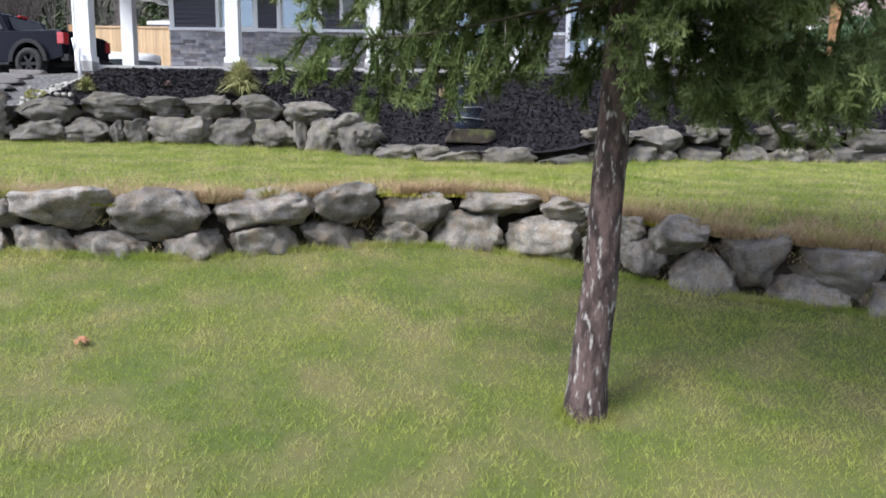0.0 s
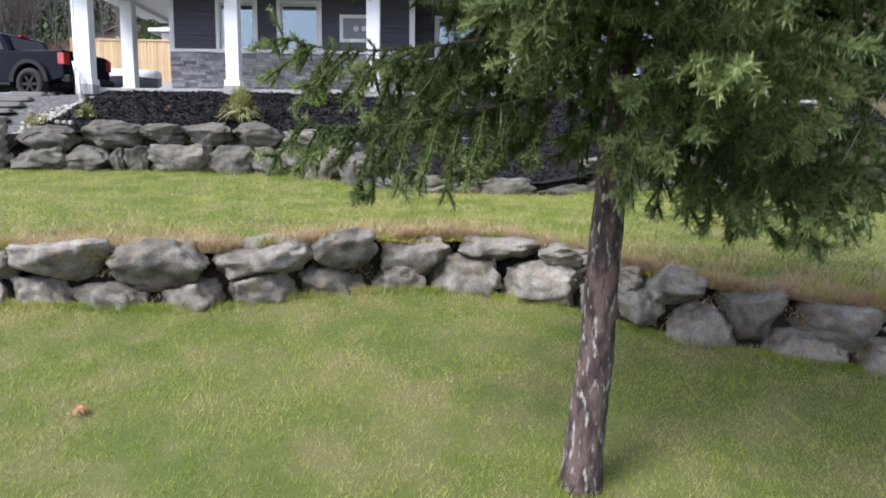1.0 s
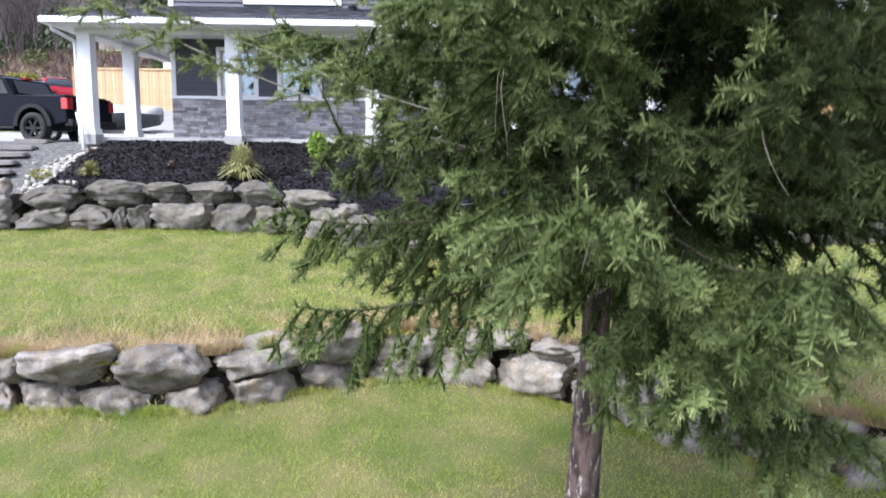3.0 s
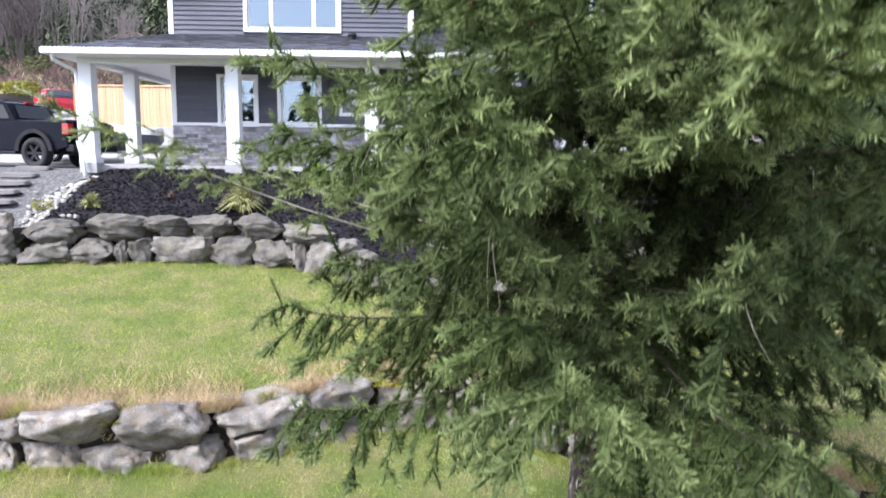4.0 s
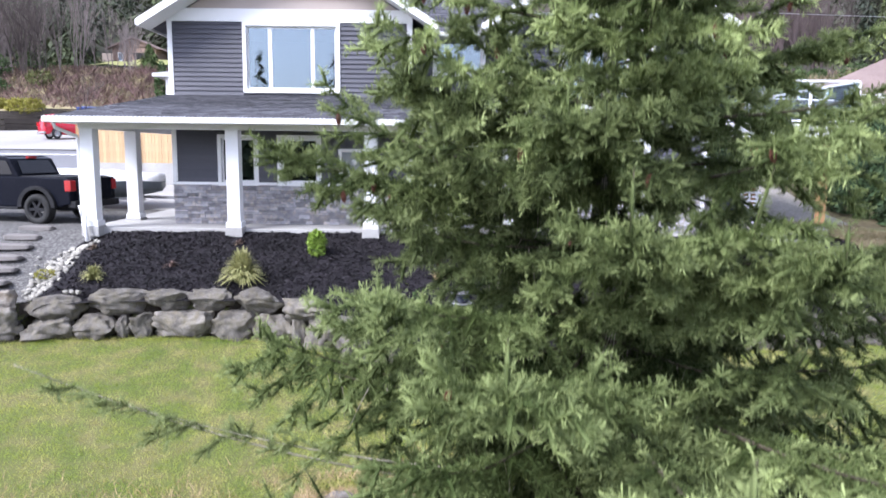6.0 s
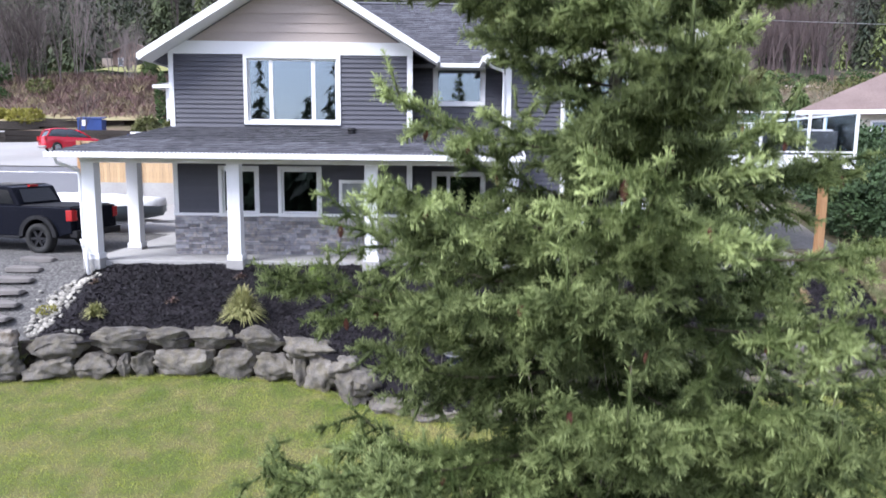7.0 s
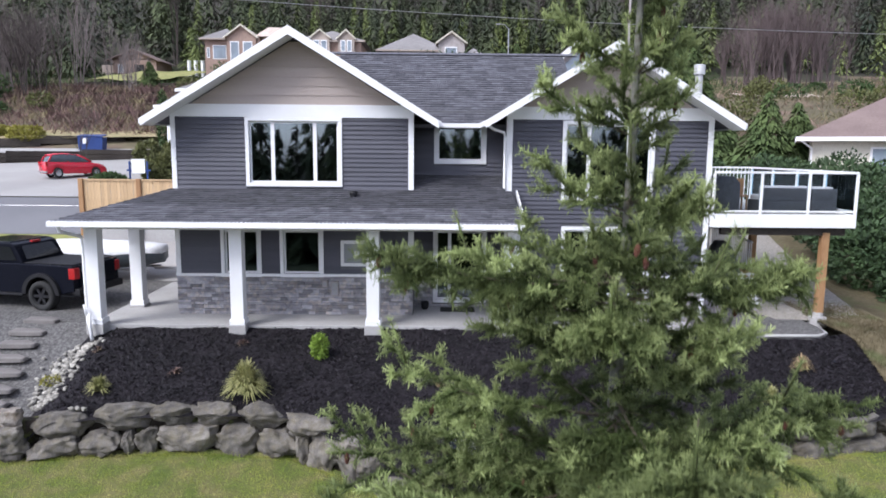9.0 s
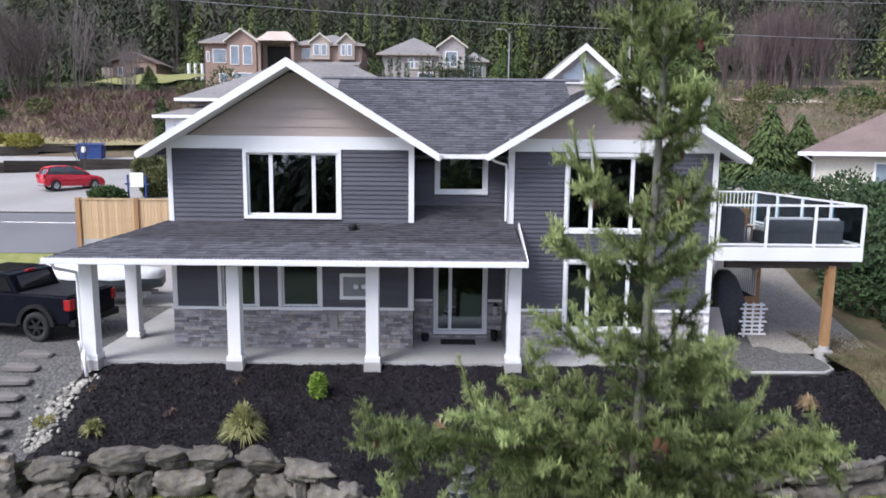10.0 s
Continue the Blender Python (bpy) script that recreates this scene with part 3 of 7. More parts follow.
mb = MB()
grow = lambda h, g: (h[0] - g, h[1] + g, h[2] - g, h[3] + g)
lap_boards(mb, SL[0] + 0.1, SL[1] - 0.1, STONE_Z + 0.06, TOP_Z, FY, [grow(h, 0.1) for h in left_holes])
lap_boards(mb, SR[0] + 0.1, SR[1] - 0.1, STONE_Z + 0.06, TOP_Z, FY, [grow(h, 0.1) for h in right_holes])
lap_boards(mb, SL[1], SR[0], STONE_Z + 0.06, 9.7, RY, [grow(h, 0.1) for h in back_holes])
if mb.v:
    tagged(part("siding", mb, M_siding, house, "charcoal lap siding boards"), kind="stuff")
mb = MB()
ledge_stones(mb, SL[0] - 0.02, SL[1], BASE_Z, STONE_Z, FY, [])
ledge_stones(mb, SR[0], SR[1] + 0.02, 3.95, STONE_Z, FY, [grow(h, 0.1) for h in right_holes])
ledge_stones(mb, SL[1], SR[0], BASE_Z, STONE_Z, RY, [grow(DOOR, 0.1)])
tagged(part("stone_veneer", mb, M_veneer, house, "grey ledge-stone veneer in thin courses"), kind="stuff")

# taupe gable boards, one by one
for gx0, gx1, mid, gz in ((SL[0], SL[1], -3.62, 12.0), (SR[0], SR[1], 4.9, 11.7)):
    z, slope = 10.06, 0.61
    while z < gz - 0.34:
        t = min(z + 0.245, gz - 0.3)
        a0, a1 = mid - (gz - 0.22 - z) / slope, mid + (gz - 0.22 - z) / slope
        b0, b1 = mid - (gz - 0.22 - t) / slope, mid + (gz - 0.22 - t) / slope
        a0, b0, a1, b1 = max(a0, gx0), max(b0, gx0), min(a1, gx1), min(b1, gx1)
        if b1 > b0:
            bd = MB().add([(a0, FY - 0.03, z), (a1, FY - 0.03, z), (b1, FY - 0.01, t + 0.012), (b0, FY - 0.01, t + 0.012), (a0, FY, z), (a1, FY, z)], [(0, 1, 2, 3), (4, 5, 1, 0)])
            part("gable_board", bd, M_tan, house)
        z = t


def trim_box(x0, x1, y0, y1, z0, z1, name="trim"):
    return part(name, MB().box(x0, x1, y0, y1, z0, z1), M_white, house, bevel=0.006)


P = 0.045
trim_box(SL[0] - 0.02, SL[1] + 0.02, FY - P - 0.01, FY, TOP_Z, 10.06, "frieze_board")
trim_box(SR[0] - 0.02, SR[1] + 0.02, FY - P - 0.01, FY, TOP_Z, 10.06, "frieze_board")
trim_box(SL[0] - 0.02, SL[0] + 0.11, FY - P, FY, 5.42, TOP_Z, "corner_board")
trim_box(SL[1] - 0.13, SL[1] + 0.02, FY - P, FY + 0.05, 5.42, TOP_Z, "corner_board")
trim_box(SR[0] - 0.03, SR[0] + 0.14, FY - P, FY + 0.05, 5.42, TOP_Z, "corner_board")
trim_box(SR[1] - 0.13, SR[1] + 0.02, FY - P, FY + 0.05, 4.35, TOP_Z, "corner_board")
for x0, x1, y in ((SL[0] - 0.03, SL[1] + 0.03, FY), (SR[0] - 0.03, WIN_E[0] - 0.11, FY), (WIN_E[1] + 0.11, SR[1] - 0.14, FY), (SL[1] + 0.02, DOOR[0] - 0.11, RY), (DOOR[1] + 0.11, SR[0], RY)):
    trim_box(x0, x1, y - 0.075, y, STONE_Z, STONE_Z + 0.075, "belt_trim")


def window(spans, y, bars=(), name="window", label="", frame_w=0.1, glass_mat=None, sash=0.05):
    x0, x1, z0, z1 = spans
    w = tagged(new(name), label)
    w.parent = house
    g = frame_w
    mb = MB().box(x0 - g, x1 + g, y - 0.06, y + 0.02, z1, z1 + g).box(x0 - g, x1 + g, y - 0.07, y + 0.02, z0 - g, z0)
    mb.box(x0 - g, x0, y - 0.06, y + 0.02, z0, z1).box(x1, x1 + g, y - 0.06, y + 0.02, z0, z1)
    part("casing", mb, M_white, w, "white window trim", bevel=0.004)
    xs = [x0, *bars, x1]
    for a, b in zip(xs, xs[1:]):
        mb = MB().box(a, b, y + 0.03, y + 0.075, z0, z0 + sash).box(a, b, y + 0.03, y + 0.075, z1 - sash, z1)
        mb.box(a, a + sash, y + 0.03, y + 0.075, z0 + sash, z1 - sash).box(b - sash, b, y + 0.03, y + 0.075, z0 + sash, z1 - sash)
        part("sash", mb, M_white, w)
        pane = part("pane", MB().box(a + sash, b - sash, y + 0.05, y + 0.056, z0 + sash, z1 - sash), glass_mat or M_glass, w, "reflecting glass pane")
        pane.visible_shadow = False
    return w


window(WIN_A, FY, (-4.27, -3.12), label="wide three-light window upstairs")
window(WIN_S, RY, label="small square window upstairs")
window(WIN_B, FY, (4.4, 5.5), label="three-light window upstairs")
window(WIN_C, FY, label="plain tall window on the porch")
window(WIN_D, FY, label="plain tall window on the porch")
window(WIN_E, FY, (4.4, 5.5), label="three-light window downstairs")
panel = tagged(new("utility_panel"), "grey utility panel with two round vents in a white frame")
panel.parent = house
px0, px1, pz0, pz1 = WIN_P
part("casing", MB().box(px0 - 0.09, px1 + 0.09, FY - 0.06, FY + 0.02, pz1, pz1 + 0.09).box(px0 - 0.09, px1 + 0.09, FY - 0.07, FY + 0.02, pz0 - 0.09, pz0).box(px0 - 0.09, px0, FY - 0.06, FY + 0.02, pz0, pz1).box(px1, px1 + 0.09, FY - 0.06, FY + 0.02, pz0, pz1), M_white, panel, "white trim", bevel=0.004)
part("panel", MB().box(px0, px1, FY - 0.035, FY + 0.07, pz0, pz1), surface("grey_panel", (0.2, 0.21, 0.225), (0.27, 0.28, 0.295), 1.5, 20, 0.6, bump=0.05, grain=0.15), panel, "grey painted panel")
for vx in (px0 + 0.35, px0 + 0.57):
    part("round_vent", MB().lathe([(0.001, 0.05), (0.05, 0.05), (0.075, 0.035), (0.08, 0.0)], 16, pose(vx, FY - 0.035, (pz0 + pz1) / 2, 90, 0, 0)), M_tarp, panel, "pale round vent cover", True)
door = window(DOOR, RY, (0.62,), "sliding_door", "white-framed sliding glass door onto the porch", 0.09)

# roofs
S = 0.61


def roof_plane(name, quad, n_up, n_along, label="", thick=0.1, single=False):
    """A slope laid with shingles: quad = eave a, eave b, ridge b, ridge a."""
    a, b, c, d = (Vector(p) for p in quad)
    nrm = (b - a).cross(d - a).normalized()
    if nrm.z < 0:
        nrm = -nrm
    deck = part(name, MB().prism([a, b, c, d], -thick * nrm), M_shingle, house, label)
    mb = MB()
    for j in range(n_up):
        u0, u1 = j / n_up, min(1.0, (j + 1.12) / n_up)
        l0, r0, l1, r1 = a.lerp(d, u0), b.lerp(c, u0), a.lerp(d, u1), b.lerp(c, u1)
        t = -random.random() / n_along
        while t < 1:
            e = t + random.uniform(0.7, 1.4) / n_along
            p, q = max(t, 0), min(e, 1)
            if q > p:
                k = random.uniform(0.016, 0.03)
                tab = MB().add([l0.lerp(r0, p) + k * nrm, l0.lerp(r0, q) + k * nrm, l1.lerp(r1, q) + 0.004 * nrm, l1.lerp(r1, p) + 0.004 * nrm, l0.lerp(r0, p), l0.lerp(r0, q)], [(0, 1, 2, 3), (4, 5, 1, 0)])
                if single:
                    lay("shingle", deck, mb, tab, M_shingle)
                else:
                    mb.add(tab.v, tab.f)
            t = e
    tagged(part("shingles", mb, M_shingle, deck, "overlapping dark grey asphalt shingles"), kind="stuff")
    return deck


GL, GR, GF, GB = -3.62, 4.9, 18.58, 28.1
LZ, RZ = 11.98, 11.7
for mid, rz, x0, x1 in ((GL, LZ, -7.5, 0.27), (GR, RZ, 1.5, 8.32)):
    ez0, ez1 = rz - S * (mid - x0), rz - S * (x1 - mid)
    roof_plane("roof", [(x0, GF, ez0), (x0, GB, ez0), (mid, GB, rz), (mid, GF, rz)], 30, 32, "dark grey shingled gable slope")
    roof_plane("roof", [(x1, GF, ez1), (x1, GB, ez1), (mid, GB, rz), (mid, GF, rz)], 30, 32, "dark grey shingled gable slope")
    for s, x in ((-1, x0), (1, x1)):
        ez = rz - S * abs(mid - x)
        part("rake_board", MB().prism([(mid, GF - 0.05, rz + 0.03), (x, GF - 0.05, ez + 0.03), (x, GF - 0.05, ez - 0.17), (mid, GF - 0.05, rz - 0.2)], (0, 0.05, 0)), M_white, house, "white rake board")
        part("soffit", MB().prism([(mid, GF, rz - 0.13), (x, GF, ez - 0.13), (x, FY, ez - 0.13), (mid, FY, rz - 0.13)], (0, 0, -0.02)), M_white, house)
        part("gutter", MB().box(x - 0.06 if s < 0 else x, x if s < 0 else x + 0.06, GF, GB, ez - 0.12, ez + 0.02), M_white, house, "white eaves gutter")
roof_plane("roof", [(-3.0, 19.95, 9.58), (4.4, 19.95, 9.58), (4.4, 24.0, 12.05), (-3.0, 24.0, 12.05)], 32, 26, "dark grey shingled main slope")
roof_plane("roof", [(-3.0, 28.05, 9.58), (4.4, 28.05, 9.58), (4.4, 24.0, 12.05), (-3.0, 24.0, 12.05)], 8, 8, "rear shingled slope")
part("gutter", MB().box(0.2, 1.6, 19.86, 19.96, 9.5, 9.62), M_white, house, "white eaves gutter", bevel=0.01)
part("soffit", MB().box(0.2, 1.6, 19.96, RY, 9.5, 9.53), M_white, house)
part("ridge_cap", MB().prism([(GL, 23.85, 12.02), (GL, 24.0, 12.1), (GL, 24.15, 12.02)], (GR - GL, 0, 0)), M_shingle, house)
part("downspout", MB().tube([(1.62, 19.2, 9.55), (1.75, 19.25, 9.45), (2.05, 19.28, 9.36), (2.08, 19.28, 9.2), (2.08, 19.28, 7.85)], 0.04, 6), M_white, house, "white downspout")
part("flue", MB().lathe([(0.1, 10.2), (0.1, 11.0), (0.15, 11.01), (0.15, 11.26), (0.12, 11.28)], 14, pose(7.48, 19.8, 0)), M_flue, house, "pale metal roof flue")

# ---- porch ----
EX0, EX1, EY, EZ, WZ = -9.25, 2.42, 17.2, 7.06, 7.78
porch = tagged(new("porch"), "white-posted wraparound porch with a shingled hip roof")
porch.parent = house
roof_plane("porch_roof", [(EX0, EY, EZ), (EX1, EY, EZ), (EX1 - 0.15, FY, WZ), (FX0, FY, WZ)], 16, 42, "dark grey shingled porch roof", 0.08, True)
roof_plane("porch_roof", [(EX0, EY, EZ), (EX0, 23.4, EZ), (FX0, 23.4, WZ), (FX0, FY, WZ)], 16, 22, "dark grey shingled porch roof", 0.08)
roof_plane("porch_roof", [(-0.5, FY - 0.02, WZ), (2.2, FY - 0.02, WZ), (2.2, RY, 8.16), (-0.5, RY, 8.16)], 9, 9, "dark grey shingled porch roof", 0.05)
part("gutter", MB().box(EX0 - 0.06, EX1 + 0.02, EY - 0.1, EY, EZ - 0.13, EZ + 0.0), M_white, house, "white porch gutter", bevel=0.012)
part("gutter", MB().box(EX0 - 0.1, EX0, EY, 23.4, EZ - 0.13, EZ), M_white, house, "white porch gutter", bevel=0.012)
mb = MB()
for x in frange(EX0, EX1, 0.1):
    mb.box(x - 0.016, x + 0.016, EY - 0.08, EY - 0.03, EZ, EZ + 0.025)
tagged(part("clip_string", mb, M_white, house, "row of small white light clips along the gutter"), kind="stuff")
part("fascia", MB().box(EX0 + 0.42, EX1 - 0.05, 17.86, 18.14, 6.8, 7.0).box(EX0 + 0.5, EX0 + 0.78, 18.14, 23.3, 6.8, 7.0), M_white, house, "white porch beam")
part("porch_ceiling", MB().box(EX0 + 0.02, EX1 - 0.02, EY + 0.02, FY, 6.93, 6.96).box(EX0 + 0.02, FX0, FY, 23.4, 6.93, 6.96).box(SL[1], SR[0], FY, RY, 6.93, 6.96), M_white, house, "white boarded porch ceiling")
part("rake_board", MB().prism([(EX1, EY, EZ + 0.03), (EX1, FY, WZ + 0.03), (EX1, FY, WZ - 0.14), (EX1, EY, EZ - 0.14)], (0.03, 0, 0)), M_white, house)


def post(x, y, z0=SLAB_Z):
    p = tagged(new("porch_post"), "square white boxed porch post on a concrete foot")
    p.parent = house
    part("shaft", MB().box(x - 0.165, x + 0.165, y - 0.165, y + 0.165, z0 + 0.12, 6.8), M_white, p, bevel=0.012)
    part("base_trim", MB().box(x - 0.2, x + 0.2, y - 0.2, y + 0.2, z0 + 0.06, z0 + 0.2), M_white, p, bevel=0.01)
    part("foot", MB().box(x - 0.22, x + 0.22, y - 0.22, y + 0.22, z0 - 0.2, z0 + 0.06), M_concrete, p, "grey concrete foot", bevel=0.015)


part("downspout", MB().tube([(-9.12, 17.25, 6.95), (-9.1, 17.3, 6.8), (-8.86, 17.85, 6.6), (-8.86, 17.9, 6.4), (-8.86, 17.92, 4.3)], 0.045, 6), M_white, house, "white downspout")
for px in (-8.64, -4.95, -1.42, 2.21):
    post(px, 18.02)
post(-8.5, 20.25)
tagged(part("porch_slab", MB().box(-8.95, 2.5, SLAB_Y, FY + 0.0, 3.8, SLAB_Z).box(-8.95, FX0 - 0.01, FY, 24, 3.8, SLAB_Z).box(SL[1], SR[0], FY, RY, 3.8, SLAB_Z + 0.0).box(2.52, 7.9, 18.3, FY, 3.7, 4.1), M_concrete, None, bevel=0.01), "grey concrete porch slab along the house front", "porch slab", kind="structure")


# ---- the fir in front ----
TRUNK = [(1.28, 5.17, -0.1), (1.3, 5.16, 0.25), (1.36, 5.13, 1.2), (1.4, 5.08, 2.3), (1.41, 4.98, 3.6), (1.42, 4.86, 5.2), (1.42, 4.74, 7.0), (1.43, 4.64, 8.6), (1.44, 4.6, 10.2), (1.45, 4.58, 11.6)]
TRUNK_R = [0.19, 0.15, 0.128, 0.112, 0.095, 0.075, 0.048, 0.029, 0.016, 0.005]
REACH = [(2.0, 1.5), (2.6, 2.1), (3.6, 2.35), (4.7, 2.25), (5.5, 1.95), (6.3, 1.95), (6.8, 1.65), (7.4, 1.0), (7.8, 0.88), (8.1, 0.92), (8.3, 0.85), (8.6, 0.62), (9.7, 0.5), (10.2, 0.34), (11.4, 0.12)]


def on_trunk(z):
    return Vector([float(np.interp(z, [p[2] for p in TRUNK], [p[k] for p in TRUNK])) for k in range(2)] + [z])


def bend(p, v, length, n, sag, lift, rnd, wander=0.06):
    """A limb's line from p along v: it sags in the middle and lifts at its end."""
    pts, d = [p.copy()], v.normalized()
    for i in range(n):
        u = (i + 1) / n
        d = (d + Vector((rnd.gauss(0, wander), rnd.gauss(0, wander), -sag * (1 - u) / n + lift * u * u / n * 3))).normalized()
        pts.append(pts[-1] + d * length / n)
    return pts


def along(pts, u):
    k = u * (len(pts) - 1)
    i = min(int(k), len(pts) - 2)
    return pts[i].lerp(pts[i + 1], k - i), (pts[i + 1] - pts[i]).normalized()


NEEDLES_PER_M = 310


def needles(segs, seed):
    """Soft finger-like shoots along line pieces (start, end, tone, size): a thin stalk thick with needles."""
    rng = np.random.default_rng(seed)
    a = np.array([s[0] for s in segs]); b = np.array([s[1] for s in segs])
    tone = np.array([s[2] for s in segs]); size = np.array([s[3] for s in segs])
    ln = np.linalg.norm(b - a, axis=1) + 1e-6
    cnt = (ln * NEEDLES_PER_M).astype(int) + 8
    idx = np.repeat(np.arange(len(segs)), cnt)
    n = len(idx)
    u = rng.random(n) ** 0.85
    d = (b - a)[idx] / ln[idx, None]
    p = a[idx] + (b - a)[idx] * u[:, None]
    r = rng.normal(size=(n, 3))
    r[:, 2] += 0.2
    r -= (r * d).sum(1)[:, None] * d
    r /= np.linalg.norm(r, axis=1)[:, None] + 1e-9
    out = r + d * (rng.uniform(0.25, 0.7, n) + 1.1 * np.clip(u - 0.75, 0, 1) * 4 * rng.random(n))[:, None]
    out /= np.linalg.norm(out, axis=1)[:, None]
    side = np.cross(out, rng.normal(size=(n, 3)))
    side /= np.linalg.norm(side, axis=1)[:, None] + 1e-9
    L = size[idx] * rng.uniform(0.8, 1.25, n)
    w = 0.0029 * (size[idx] / 0.03) ** 0.5
    v = np.empty((n, 3, 3))
    far, near = p + out * L[:, None], p
    swap = (np.arange(n) % 2 == 0)[:, None]
    wide, thin = np.where(swap, near, far), np.where(swap, far, near)
    v[:, 0] = wide - side * w[:, None]
    v[:, 1] = wide + side * w[:, None]
    v[:, 2] = thin
    # pale tips, and shade painted in towards the foot of each shoot
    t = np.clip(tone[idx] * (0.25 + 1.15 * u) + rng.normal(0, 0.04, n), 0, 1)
    m = len(segs)
    ax = (b - a) / ln[:, None]
    s1 = np.cross(ax, np.array((0.31, 0.2, 0.93)))
    s1 /= np.linalg.norm(s1, axis=1)[:, None] + 1e-9
    s2 = np.cross(ax, s1)
    rings = []
    for at, wide in ((-0.05, 0.25), (0.7, 0.32)):
        for k in range(3):
            w2 = (2 * math.pi * k / 3) + 0.6 * at
            rad = (size * wide * rng.uniform(0.6, 1.2, m))[:, None]
            shift = (ln * (at + rng.uniform(-0.12, 0.12, m)))[:, None]
            rings.append(a + ax * shift + (s1 * math.cos(w2) + s2 * math.sin(w2)) * rad)
    rings.append(b + ax * (size * 0.3)[:, None])
    core = np.stack(rings, 1).reshape(-1, 3)
    base = 3 * n + 7 * np.arange(m)[:, None]
    cf = []
    for k in range(3):
        j = (k + 1) % 3
        for tri in ((k, j, 3 + j), (k, 3 + j, 3 + k), (3 + k, 3 + j, 6)):
            cf.append(base + np.array([tri]))
    verts = np.concatenate([v.reshape(-1, 3), core])
    # cores toned darker at the base: inner shade put into the colour
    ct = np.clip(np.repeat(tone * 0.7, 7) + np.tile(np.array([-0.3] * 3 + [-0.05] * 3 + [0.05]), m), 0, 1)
    return verts, np.concatenate([np.arange(3 * n).reshape(-1, 3)] + cf), np.concatenate([np.repeat(t, 3), ct])


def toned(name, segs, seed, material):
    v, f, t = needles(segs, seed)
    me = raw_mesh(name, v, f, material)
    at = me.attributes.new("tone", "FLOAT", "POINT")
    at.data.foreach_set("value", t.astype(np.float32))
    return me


fir = thing("fir_tree", "tall young Douglas fir with drooping green boughs and small red-brown cones", "tree")
trunk_mb = MB()
tn = 20
tv = []
tz = frange(-0.1, 11.6, 0.09)
for z in tz:
    c, r = on_trunk(z), float(np.interp(z, [p[2] for p in TRUNK], TRUNK_R))
    for k in range(tn):
        a = 2 * math.pi * k / tn
        q = 1 + 0.1 * noise.noise(Vector((math.cos(a) * 3, math.sin(a) * 3, z * 1.3))) + 0.06 * noise.noise(Vector((math.cos(a) * 7, math.sin(a) * 7, z * 9)))
        tv.append((c.x + r * q * math.cos(a), c.y + r * q * math.sin(a), z))
tf = [(i * tn + k, i * tn + (k + 1) % tn, (i + 1) * tn + (k + 1) % tn, (i + 1) * tn + k) for i in range(len(tz) - 1) for k in range(tn)]
cut = sum(1 for f in tf if tv[f[0]][2] < 5.2)
part("trunk", trunk_mb.add(tv, tf[:cut]), M_bark, fir, "flaking grey-brown bark with pale lichen", True)
part("leader", MB().add(tv, tf[cut:]), M_young_bark, fir, "smooth grey-green young bark", True)

rnd = random.Random(11)
cone_mb = MB()
cn, cr = 10, 14
cv = []
for i in range(cr + 1):
    u = i / cr
    r = 0.018 * math.sin(math.pi * min(1, u * 0.93 + 0.07)) ** 0.7
    for k in range(cn):
        a = 2 * math.pi * k / cn
        q = r * (1.18 if (i + k) % 2 else 0.82)
        cv.append((q * math.cos(a), q * math.sin(a), -0.085 * u))
cf = [(i * cn + k, i * cn + (k + 1) % cn, (i + 1) * cn + (k + 1) % cn, (i + 1) * cn + k) for i in range(cr) for k in range(cn)]
cone_mesh = cone_mb.add(cv, cf).mesh("cone", M_cone)
cone_spots = []


